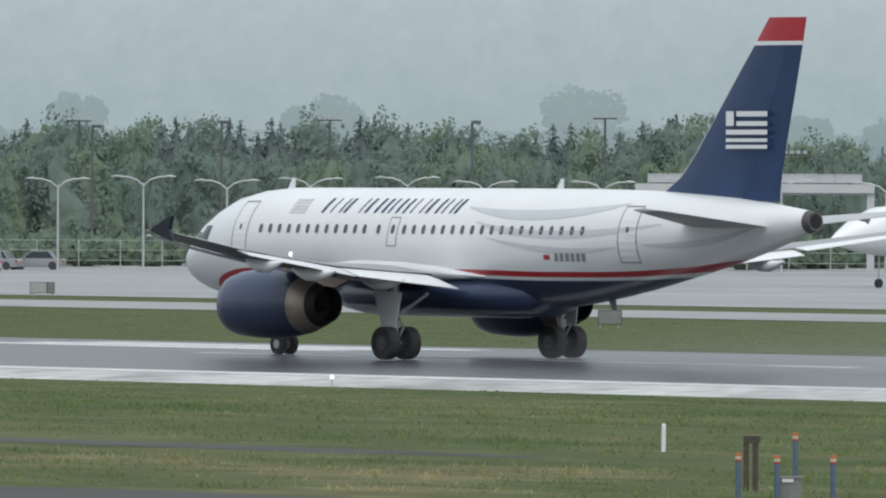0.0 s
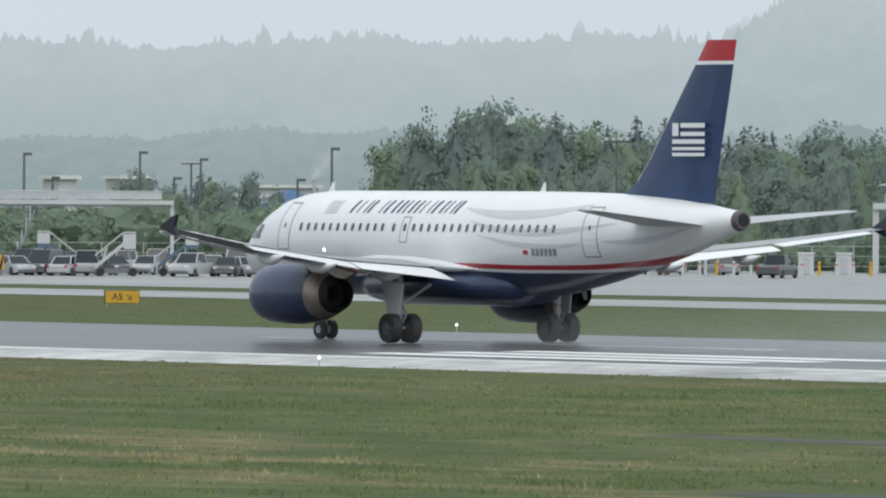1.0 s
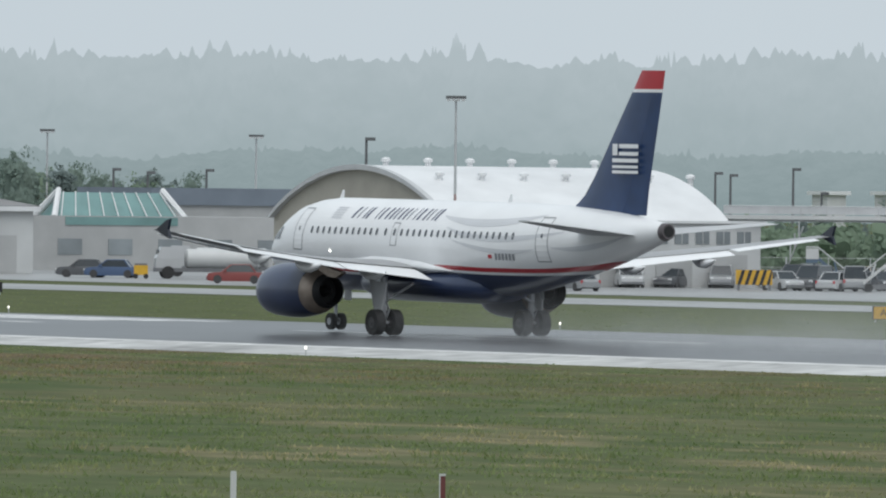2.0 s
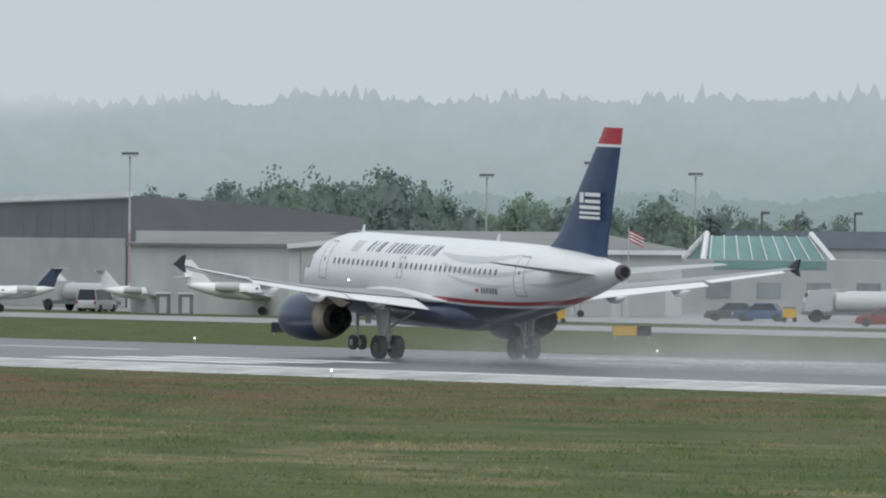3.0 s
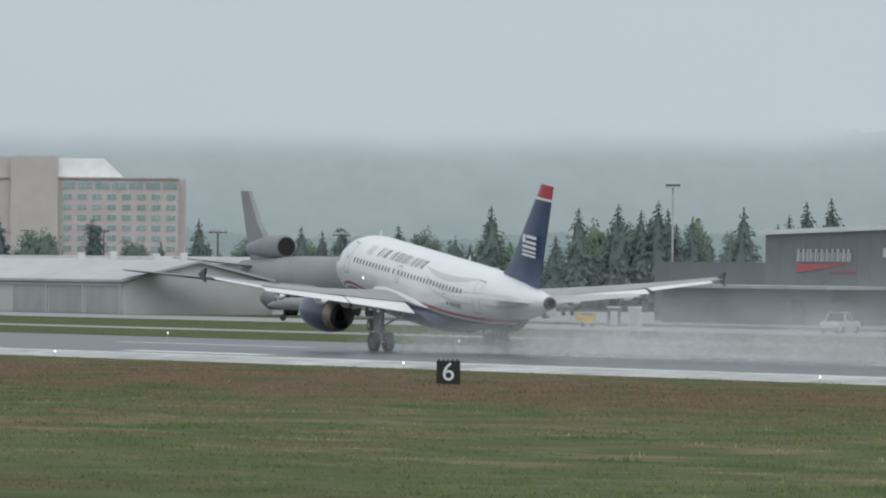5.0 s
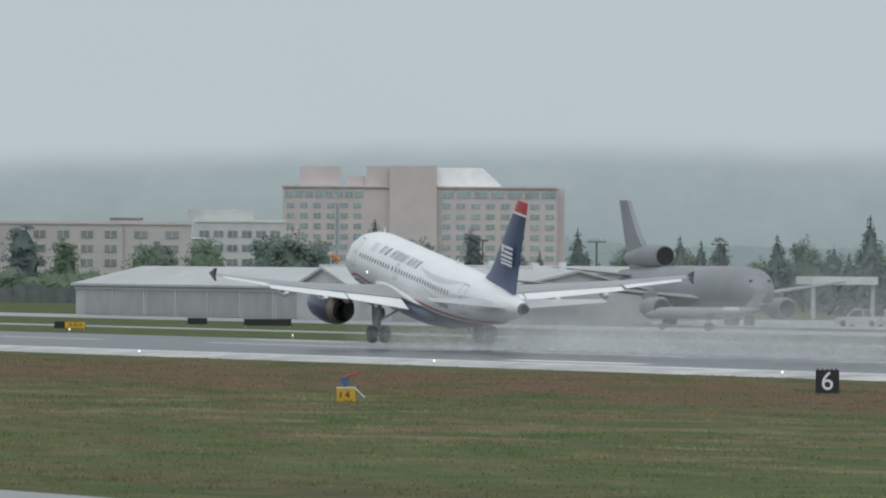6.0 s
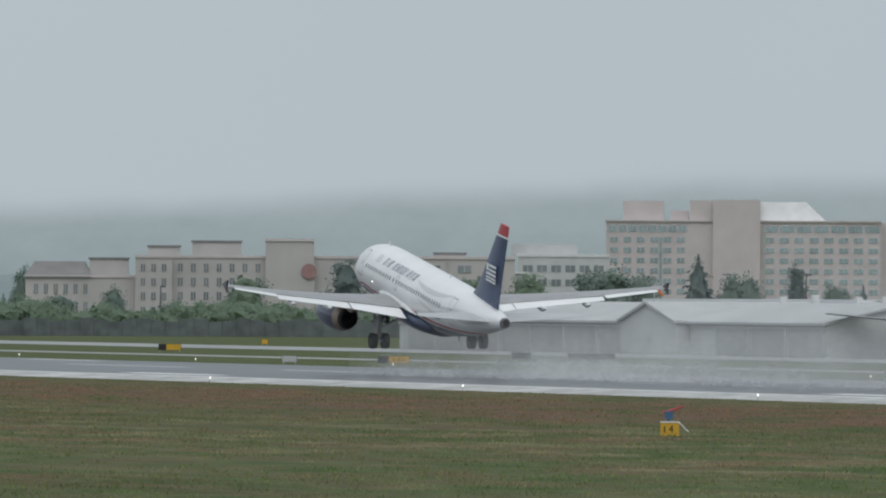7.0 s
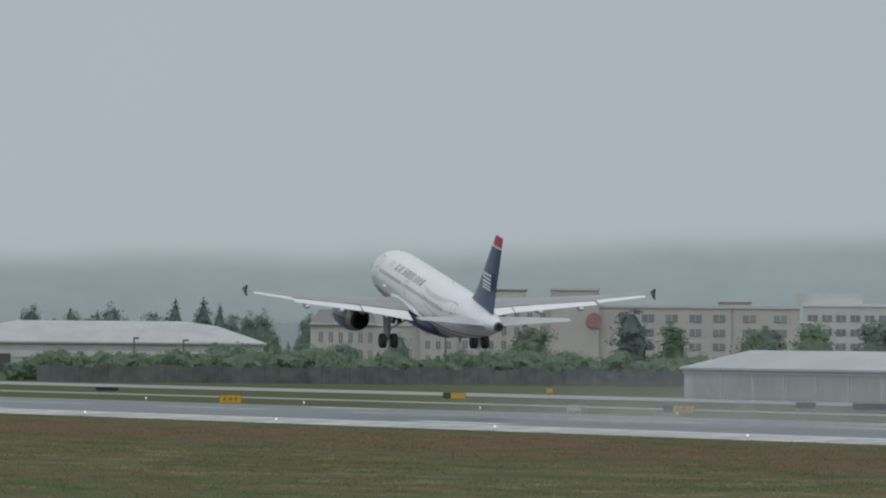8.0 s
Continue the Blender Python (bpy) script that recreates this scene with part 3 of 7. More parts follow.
    # barred emblem on the fin: a corner block and white bars
    for side in (-1, 1):
        for y0, y1, z0, z1 in ((-15.62, -14.02, 8.50, 8.68), (-15.62, -14.02, 8.18, 8.34), (-15.62, -13.48, 7.88, 8.05), (-15.62, -13.48, 7.63, 7.75) , (-15.62, -13.48, 7.40, 7.53), (-13.88, -13.48, 8.18, 8.68)):
            part("emblem_bar", boxes((side * 0.262 - 0.006, side * 0.262 + 0.006, y0, y1, z0, z1)), WHITE, fin)

    # landing gear
    def wheel(x, y, r, w, gear):
        bm = bmesh.new()
        for rr, x0, x1 in ((r * 0.97, -w / 2, w / 2), (r, -w * 0.36, w * 0.36)):
            disc_y(bm, (0, 0, 0), rr, x0, x1, 28)
        t = part("tyre", bm, RUBBER, gear, "black tyre", True)
        t.location = (x, y, r)
        bm = bmesh.new()
        disc_y(bm, (0, 0, 0), r * 0.42, -w / 2 - 0.012, w / 2 + 0.012, 18)
        disc_y(bm, (0, 0, 0), r * 0.2, -w / 2 - 0.05, w / 2 + 0.05, 12)
        h = part("rim", bm, HUB if r > .5 else STRUT, gear, "dark wheel hub" if r > .5 else "grey wheel hub")
        h.location = (x, y, r)

    for side in (-1, 1):
        x = side * 3.8
        g = part("main_gear", join(tube([(x, 0, 0.5), (x, 0.03, 1.2)], 0.10, 12), tube([(x, 0.03, 1.1), (x, 0.1, 2.6)], 0.16, 12), tube([(x - 0.7, 0, 0.58), (x + 0.7, 0, 0.58)], 0.07, 10),
                                   tube([(x, 0.0, 1.5), (x - side * 1.5, 0.1, 2.3)], 0.07, 8), tube([(x, -0.16, 0.8), (x, -0.42, 1.15), (x, -0.12, 1.5)], 0.05, 6)), STRUT, jet, "grey main landing gear strut", True)
        part("gear_door", loft([[(x + side * 0.22, 0.95, 2.45), (x + side * 0.27, 0.95, 2.45), (x + side * 0.27, -0.6, 2.35), (x + side * 0.22, -0.6, 2.35)],
                                [(x + side * 0.30, 0.40, 1.15), (x + side * 0.34, 0.40, 1.15), (x + side * 0.34, -0.35, 1.15), (x + side * 0.30, -0.35, 1.15)]]), GREYPAINT, g, "light grey gear door")
        for dx in (-0.46, 0.46):
            wheel(x + dx, 0, 0.58, 0.43, g)
    g = part("nose_gear", join(tube([(0, 11.04, 0.38), (0, 11.12, 2.3)], [0.07, 0.11], 12), tube([(-0.3, 11.04, 0.38), (0.3, 11.04, 0.38)], 0.05, 8), tube([(0, 11.1, 1.3), (0, 12.3, 2.1)], 0.05, 8)), STRUT, jet, "grey nose landing gear strut", True)
    for dx in (-0.25, 0.25):
        wheel(dx, 11.04, 0.38, 0.22, g)
    for dx in (-0.42, 0.42):
        part("nose_gear_door", boxes((dx - 0.02, dx + 0.02, 10.4, 11.0, 1.35, 2.1)), WHITE, g)
    return jet


jet = airliner()


# ---- far side of the field: materials ----
# several base colours here are paled and greyed to hold distance haze
DARKWALL = make("dark_grey_cladding", (0.150, 0.155, 0.168), 0.55, mottle=0.12, size=2.5)
LIGHTWALL = make("pale_grey_cladding", (0.405, 0.41, 0.41), 0.6, mottle=0.12, size=2.5)
WHITEWALL = make("white_cladding", (0.54, 0.55, 0.55), 0.55, mottle=0.10, size=3)
WHITEROOF = make("wet_white_roof", (0.70, 0.71, 0.72), 0.4, mottle=0.10, size=3)
GREYROOF = make("brown_grey_roof", (0.205, 0.20, 0.20), 0.6, mottle=0.15, size=3)
TANWALL = make("tan_arch_boards", (0.37, 0.35, 0.305), 0.7, mottle=0.12, size=2)
PINKWALL = make("pinkish_render", (0.58, 0.525, 0.525), 0.75, mottle=0.08, size=6)
BEIGEWALL = make("beige_render", (0.485, 0.462, 0.455), 0.75, mottle=0.10, size=5)
# panes paled and made metallic so that they look hazed
HAZEPANE = make("hazed_blue_grey_panes", (0.50, 0.585, 0.595), 0.2, 0.8, mottle=0.2, size=4)
DORMPANE = make("grey_dormitory_panes", (0.25, 0.275, 0.29), 0.25, 0.2, mottle=0.3, size=3)
DULLRED = make("dull_red_emblem", (0.32, 0.19, 0.185), 0.6)
DULLROOF = make("dull_wet_roof", (0.46, 0.47, 0.475), 0.5, mottle=0.12, size=3)
# dark plates paint the shade in doorways, lightened for haze
DOORDARK = make("dark_doorway_plate", (0.085, 0.09, 0.102), 0.7, mottle=0.2, size=2)
GREENGLASS = make("green_roof_glazing", (0.17, 0.29, 0.285), 0.15, mottle=0.2, size=2)
SLATE = make("slate_blue_metal", (0.165, 0.195, 0.235), 0.5, mottle=0.12, size=2)
BLUEROOF = make("blue_metal_roof", (0.075, 0.15, 0.30), 0.4, mottle=0.12, size=2)
# pole colour lightened to include haze
POLE = make("hazed_bronze_pole", (0.13, 0.135, 0.14), 0.5, 0.3)
GALV = make("galvanised_steel", (0.52, 0.53, 0.54), 0.45, 0.3, mottle=0.1)
YELLOW = make("yellow_sign_face", (0.62, 0.36, 0.03), 0.5, mottle=0.1, size=0.4)
BLACKSIGN = make("black_sign_face", (0.018, 0.018, 0.02), 0.5, mottle=0.2, size=0.4)
REDSIGN = make("dark_red_sign_face", (0.16, 0.04, 0.04), 0.5, mottle=0.1)
BLUEPIPE = make("blue_grey_pipe", (0.10, 0.15, 0.21), 0.6, mottle=0.15, size=0.2)
ORANGE = make("orange_band", (0.55, 0.16, 0.04), 0.6)
PALEBAND = make("pale_reflector", (0.62, 0.55, 0.42), 0.4)
WOOD = make("weathered_timber", (0.085, 0.068, 0.055), 0.85, mottle=0.3, size=0.15, bump=0.01)
GREYBOX = make("grey_cabinet_paint", (0.22, 0.225, 0.22), 0.6, mottle=0.12, size=0.3)
STAKERED = make("dark_red_stake_paint", (0.13, 0.035, 0.035), 0.7, mottle=0.25, size=0.1)
TEAL = make("teal_paint", (0.05, 0.20, 0.19), 0.5)
SIGNBLUE = make("blue_plastic", (0.05, 0.13, 0.24), 0.5)
GLOW = bpy.data.materials.new("lamp_glow")
GLOW.use_nodes = True
GLOW.node_tree.nodes["Principled BSDF"].inputs["Emission Color"].default_value = (1, 0.95, 0.85, 1)
GLOW.node_tree.nodes["Principled BSDF"].inputs["Emission Strength"].default_value = 1.6
# leaf colours lifted and blued: distance haze sits in the base colour
LEAF = leafy(make("hazed_broad_leaves", (0.220, 0.284, 0.252), 0.9, mottle=0.4, size=2, second=(0.252, 0.324, 0.276), island=True), .5)
NEEDLE = leafy(make("hazed_conifer_needles", (0.205, 0.258, 0.250), 0.9, mottle=0.4, size=2, second=(0.232, 0.290, 0.274), island=True), .5)
FRESH = leafy(make("hazed_fresh_leaves", (0.235, 0.310, 0.230), 0.9, mottle=0.4, size=2, second=(0.258, 0.338, 0.246), island=True), .5)
BARK = make("bark", (0.075, 0.062, 0.052), 0.9, mottle=0.3, size=0.4)


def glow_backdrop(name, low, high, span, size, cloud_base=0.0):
    """Far beyond everything else, with mist painted as glow: woods below fade into cloud above."""
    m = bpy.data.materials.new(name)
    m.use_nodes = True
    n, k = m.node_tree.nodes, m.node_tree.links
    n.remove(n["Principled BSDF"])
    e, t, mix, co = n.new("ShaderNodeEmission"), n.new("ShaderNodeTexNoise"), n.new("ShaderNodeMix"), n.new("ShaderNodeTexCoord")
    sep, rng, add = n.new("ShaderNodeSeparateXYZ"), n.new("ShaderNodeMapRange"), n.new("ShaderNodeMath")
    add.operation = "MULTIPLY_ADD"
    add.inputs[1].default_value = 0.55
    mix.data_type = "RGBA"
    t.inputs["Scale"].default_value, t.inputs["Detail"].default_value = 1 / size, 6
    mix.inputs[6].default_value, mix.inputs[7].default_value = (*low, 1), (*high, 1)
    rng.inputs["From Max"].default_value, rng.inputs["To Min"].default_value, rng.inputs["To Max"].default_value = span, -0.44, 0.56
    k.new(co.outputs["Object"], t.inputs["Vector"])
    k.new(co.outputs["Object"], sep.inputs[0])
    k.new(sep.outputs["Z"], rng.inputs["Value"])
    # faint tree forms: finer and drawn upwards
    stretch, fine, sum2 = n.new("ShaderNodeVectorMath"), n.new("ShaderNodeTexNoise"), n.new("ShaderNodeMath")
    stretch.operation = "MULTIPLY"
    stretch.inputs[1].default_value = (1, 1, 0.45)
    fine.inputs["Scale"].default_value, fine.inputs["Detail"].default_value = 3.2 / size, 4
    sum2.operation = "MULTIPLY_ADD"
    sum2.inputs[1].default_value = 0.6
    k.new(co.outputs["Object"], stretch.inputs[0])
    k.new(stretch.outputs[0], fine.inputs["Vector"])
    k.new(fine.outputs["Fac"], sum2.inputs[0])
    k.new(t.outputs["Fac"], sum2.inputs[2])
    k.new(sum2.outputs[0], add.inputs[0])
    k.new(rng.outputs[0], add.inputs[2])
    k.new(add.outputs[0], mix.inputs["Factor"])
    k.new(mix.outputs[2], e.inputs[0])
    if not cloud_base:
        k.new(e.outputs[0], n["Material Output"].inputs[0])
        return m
    # the crest fades to transparent for cloud, which hangs lower to the north
    def calc(op, a, b):
        q = n.new("ShaderNodeMath")
        q.operation = op
        for s, v in zip(q.inputs, (a, b)):
            if isinstance(v, (int, float)):
                s.default_value = v
            else:
                k.new(v, s)
        return q.outputs[0]

    wisp = n.new("ShaderNodeTexNoise")
    wisp.inputs["Scale"].default_value, wisp.inputs["Detail"].default_value = 1 / 90, 3
    k.new(co.outputs["Object"], wisp.inputs["Vector"])
    def span(lo, hi, rise):
        q = n.new("ShaderNodeMapRange")
        q.inputs["From Min"].default_value, q.inputs["From Max"].default_value, q.inputs["To Max"].default_value = lo, hi, rise
        k.new(sep.outputs["X"], q.inputs["Value"])
        return q.outputs[0]

    base = calc("ADD", calc("ADD", span(1337.0, 1620.0, 13.0), calc("ADD", span(1960.0, 2200.0, 25.0), span(2250.0, 2800.0, 4.0))), cloud_base)
    over = calc("SUBTRACT", sep.outputs["Z"], calc("ADD", base, calc("MULTIPLY", wisp.outputs["Fac"], 10.0)))
    fade = n.new("ShaderNodeMapRange")
    fade.interpolation_type = "SMOOTHSTEP"
    fade.inputs["From Min"].default_value, fade.inputs["From Max"].default_value, fade.inputs["To Max"].default_value = 0.0, 17.0, 0.97
    k.new(over, fade.inputs["Value"])
    clear, pick = n.new("ShaderNodeBsdfTransparent"), n.new("ShaderNodeMixShader")
    k.new(fade.outputs[0], pick.inputs[0])
    k.new(e.outputs[0], pick.inputs[1])
    k.new(clear.outputs[0], pick.inputs[2])
    k.new(pick.outputs[0], n["Material Output"].inputs[0])
    return m


# haze is put into these emission colours, paler with height
HAZE1 = glow_backdrop("far_ridge_painted_mist", (0.268, 0.335, 0.352), (0.375, 0.438, 0.466), 72, 28, 29.0)
HAZE3 = glow_backdrop("woods_painted_mist", (0.190, 0.246, 0.258), (0.275, 0.338, 0.355), 60, 9)


def envelope(pts, az):
    for (a0, e0), (a1, e1) in zip(pts, pts[1:]):
        if a0 <= az <= a1:
            return e0 + (e1 - e0) * (az - a0) / (a1 - a0)
    return pts[0][1] if az < pts[0][0] else pts[-1][1]


# ---- hills with painted mist ----
def ridge(name, r, pts, mat, rough, conifers, label, seed):
    """A wooded skyline: heights in degrees over the eye's level at bearings, with tree tops along it."""
    rnd = random.Random(seed)
    azs = np.arange(8.0, 48.0, 0.005)
    crest = np.zeros(len(azs))
    # tree tops: pointed and rounded forms stand along the crest
    az = 13.0
    while az < 43:
        clump = 0.25 + 1.2 * max(0, noise.noise(Vector((az * 2.3, seed, 1))) + 0.35)
        hgt = rnd.choice((2, 3, 4, 6, 8, 11)) * rnd.uniform(.7, 1.1) * conifers(az) * clump
        # broad rounded crowns between narrow spires
        w, power = (rnd.uniform(0.02, 0.05), rnd.uniform(.45, .8)) if rnd.random() < 0.5 else (rnd.uniform(0.012, 0.03), rnd.uniform(.8, 1.3))
        a, b = np.searchsorted(azs, (az - w, az + w))
        shape = hgt * np.clip(1 - np.abs(azs[a:b] - az) / w, 0, 1) ** power
        crest[a:b] = np.maximum(crest[a:b], shape)
        az += rnd.choice((.006, .01, .015, .02, .03))
    bm = bmesh.new()
    low, top = [], []
    for az, more in zip(azs, crest):
        e = envelope(pts, az) + noise.fractal(Vector((az * 1.7, seed, 0)), 1.0, 2.0, 4) * rough
        d = spot(az, r)
        low.append(bm.verts.new((d.x, d.y, -0.4)))
        top.append(bm.verts.new((d.x * 1.02, d.y * 1.02, EYE.z + r * math.tan(radians(max(e, 0.02))) + more)))
    for i in range(len(low) - 1):
        bm.faces.new((low[i], low[i + 1], top[i + 1], top[i]))
    return tagged(part(name, bm, mat), label, "hills", kind="structure")


RIDGE = [(8, .5), (14, .52), (16, .54), (17, .57), (18, .63), (19, .69), (20.5, .71), (22.5, .70), (24, .69), (25, .69), (26, .72), (28.5, .735), (31, .735), (33, .77), (35.7, .82), (36.05, 1.04), (37, 1.2), (38, 1.4), (46, 1.5)]
ridge("backdrop_far_ridge", 4850, RIDGE, HAZE1, 0.045, lambda az: 1.0 if az > 24.3 else 0.25, "wooded ridge in painted glowing mist under low cloud", 3)
HAZE0 = glow_backdrop("dark_hill_painted_mist", (0.265, 0.333, 0.348), (0.385, 0.450, 0.480), 110, 16)
HILL = [(8, 0.01), (35.2, 0.02), (35.75, .80), (36.05, 1.04), (37, 1.2), (38, 1.4), (46, 1.5)]
ridge("backdrop_hill", 4750, HILL, HAZE0, 0.05, lambda az: 1.1 if az > 35.6 else 0.0, "darker wooded hill in painted glowing mist", 7)

HAZE2 = glow_backdrop("nearer_woods_painted_mist", (0.215, 0.276, 0.288), (0.315, 0.380, 0.400), 62, 9)
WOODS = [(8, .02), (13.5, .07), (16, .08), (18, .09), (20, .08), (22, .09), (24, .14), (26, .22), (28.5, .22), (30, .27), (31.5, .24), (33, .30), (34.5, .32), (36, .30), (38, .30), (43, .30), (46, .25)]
ridge("backdrop_woods", 4100, WOODS, HAZE2, 0.035, lambda az: 0.42 if az > 24 else 0.18, "uneven woods in painted glowing mist before the ridge", 12)

# ---- trees ----
def crown_mesh(kind, seed):
    """A crown of leafy clumps or of whorled boughs round a lumpy inner mass, one unit high; and its vertex normals."""
    rnd = random.Random(seed)
    bm = bmesh.new()
    nrm = []
    ph = rnd.uniform(0, 50)
    lobes = {"conifer": (0.30, 3.4), "poplar": (0.36, 3.2)}.get(kind, (0.80, 2.4))

    def soft(d, p):
        q = Vector((p.x, p.y, 0.35 * (p.z - 0.4)))
        q = q.normalized() if q.length > 1e-6 else Vector((0, 0, 1))
        return (d * 0.35 + q * 0.5 + Vector((0, 0, 0.75))).normalized()

    def leaf(p, s, out, long=1.0, along=None):
        d = (out + Vector((rnd.gauss(0, .45), rnd.gauss(0, .45), rnd.gauss(0, .45)))).normalized()
        a = (along - d * along.dot(d)).normalized() if along else d.orthogonal().normalized()
        b = d.cross(a)
        if not along:
            u = rnd.uniform(0, 6.28)
            a, b = a * math.cos(u) + b * math.sin(u), b * math.cos(u) - a * math.sin(u)
        bm.faces.new([bm.verts.new(p + s * (a * x * long + b * y)) for x, y in ((-.62, -.1), (.05, -.42), (.66, .05), (-.12, .40))])
        nrm.extend([soft(out, p)] * 4)

    def reach(f):
        if kind == "conifer":
            return (0.235 * (1 - f) ** 0.72 + 0.008) * min(1, (f + .10) / .16)
        if kind == "poplar":
            return 0.12 * math.sin(math.pi * (0.06 + 0.92 * f)) ** 0.55
        return 0.33 * min(1, (f + 0.14) / 0.36) ** 0.8 * (1 - f) ** 0.5

    def surface(o, grow=1.0):
        f = min(max(0.5 + 0.5 * o.z, 0.0), 0.999)
        side = Vector((o.x, o.y, 0))
        side = side.normalized() if side.length > 1e-5 else Vector((1, 0, 0))
        u = Vector((side.x, side.y, f * 3.2))
        lump = 1 + lobes[0] * noise.noise(u * lobes[1] * .55 + Vector((ph, 0, 0))) + 0.42 * lobes[0] * noise.noise(u * lobes[1] * 1.6 + Vector((0, ph, 0)))
        rr = reach(f) * lump * grow * min(1, side.length)
        if abs(o.z) > 0.999:
            rr = 0
        return Vector((side.x * rr, side.y * rr, 0.03 + 0.95 * f * (1 + 0.07 * (lump - 1)))), side

    # the inner mass, seen only through gaps
    bmesh.ops.create_icosphere(bm, subdivisions=3, radius=1.0)
    core = {"conifer": 0.62, "poplar": 0.84}.get(kind, 0.90)
    for v in bm.verts:
        v.co, side = surface(v.co.normalized(), core * rnd.uniform(.88, 1.08))
        v.co.z = 0.06 + v.co.z * (0.86 if kind == "conifer" else 0.90)
    bm.normal_update()
    for v in bm.verts:
        nrm.append((soft(v.normal, v.co) + Vector((rnd.gauss(0, .25), rnd.gauss(0, .25), rnd.gauss(0, .25)))).normalized())
    if kind == "conifer":
        # boughs in loose whorls, drooping and upturned at the tip, bare here and there
        f = 0.02
        while f < 0.99:
            u0, boughs = rnd.uniform(0, 6.28), max(3, int(9 * (1 - f) + 3))
            for i in range(boughs):
                if rnd.random() < 0.10:
                    continue
                u = u0 + 6.28 * i / boughs + rnd.uniform(-.3, .3)
                out = Vector((math.cos(u), math.sin(u), 0))
                ln = reach(f) * rnd.choice((.72, .9, 1.0, 1.1, 1.28)) * (1 + lobes[0] * noise.noise(Vector((out.x, out.y, f * 4 + ph))))
                steps = max(3, int(ln / 0.012))
                for k in range(steps):
                    w = (k + rnd.random()) / steps
                    p = out * (ln * w) + Vector((rnd.gauss(0, .006), rnd.gauss(0, .006), 0.03 + 0.95 * f - 0.30 * ln * w * (1 - 0.55 * w) + rnd.gauss(0, .006)))
                    leaf(p, rnd.uniform(.028, .050) * (0.55 + 0.6 * (1 - f)), (out * .8 + Vector((rnd.gauss(0, .6), rnd.gauss(0, .6), .35))).normalized(), 1.3, (out + Vector((rnd.gauss(0, .3), rnd.gauss(0, .3), -.55))).normalized())
            f += rnd.uniform(.022, .038)
        for k in range(14):
            leaf(Vector((rnd.gauss(0, .004), rnd.gauss(0, .004), 0.955 + 0.05 * k / 14)), .013, Vector((rnd.gauss(0, 1), rnd.gauss(0, 1), .5)).normalized(), 1.2)
        return bm, nrm
    # clumps of leaves stand out from the crown, brighter on top, with gaps between them
    clumps, per, size = (70, 24, 0.024) if kind == "poplar" else (76, 27, 0.031)
    for i in range(clumps):
        zz, u = rnd.uniform(-.92, 1) , rnd.uniform(0, 6.28)
        q = math.sqrt(1 - zz * zz)
        c, side = surface(Vector((q * math.cos(u), q * math.sin(u), zz)), rnd.choice((.86, .92, .96, 1.0, 1.06)))
        rc = (rnd.uniform(.03, .05) if kind == "poplar" else rnd.uniform(.045, .095))
        for k in range(per):
            d = Vector((rnd.gauss(0, 1), rnd.gauss(0, 1), rnd.gauss(.25, .9))).normalized()
            leaf(c + (d + side * .4) * rc * rnd.choice((.55, .8, 1.0, 1.0, 1.15, 1.35)), size * rnd.uniform(.6, 1.35), (d * .35 + side + Vector((0, 0, .35))).normalized())
    return bm, nrm


def trunk_mesh(kind, seed):
    rnd = random.Random(seed)
    if kind != "broad":
        return tube([(0, 0, -0.01), (0, 0, 0.3), (0.003, 0, 0.95)], [0.016, 0.012, 0.002], 6)
    limbs = [tube([(0, 0, -0.01), (0.004, 0, 0.22), (0, 0.004, 0.6)], [0.026, 0.018, 0.006], 7)]
    for i in range(6):
        u = i * 1.1 + rnd.random()
        limbs.append(tube([(0, 0, 0.2 + 0.05 * i), (0.12 * math.cos(u), 0.12 * math.sin(u), 0.38 + 0.05 * i), (0.2 * math.cos(u), 0.2 * math.sin(u), 0.52 + 0.04 * i)], [0.012, 0.008, 0.002], 5))
    return join(*limbs)


TREES = {}
CROWNS = {}


def tree(kind, az, r, height, widen=1.0, leaf=None, label=""):
    """One tree at a bearing and distance, of a height in metres; meshes are shared between trees."""
    rnd = random.Random(int(az * 1000) * 7 + int(r))
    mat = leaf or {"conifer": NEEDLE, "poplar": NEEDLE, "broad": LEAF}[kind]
    key = (kind, rnd.randrange(3), mat.name)
    if key not in TREES:
        if key[:2] not in CROWNS:
            bm, nrm = crown_mesh(kind, key[1] + 5 * len(kind))
            c = part("crown", bm, mat, recalc=False)
            c.data.normals_split_custom_set_from_vertices(nrm)
            CROWNS[key[:2]] = c.data
            bpy.data.objects.remove(c)
        leaves = CROWNS[key[:2]].copy()
        leaves.materials[0] = mat
        t = part("trunk", trunk_mesh(kind, key[1] + 3), BARK)
        TREES[key] = (leaves, t.data)
        bpy.data.objects.remove(t)
    names = {"conifer": "conifer", "poplar": "columnar_tree", "broad": "broadleaf_tree"}
    labels = {"conifer": "dark green conifer with a ragged pointed crown", "poplar": "slim columnar dark green tree", "broad": "rounded green broadleaf tree with uneven crown"}
    ob = new(names[kind])
    p = spot(az, r, -0.34)
    ob.matrix_basis = Matrix.LocRotScale(p, Euler((0, 0, rnd.uniform(0, 6.28))), (height * widen, height * widen, height))
    tagged(ob, label or labels[kind], "tree", "trees beyond the apron")
    for name, data in zip(("crown", "trunk"), TREES[key]):
        new(name, data).parent = ob
    return ob


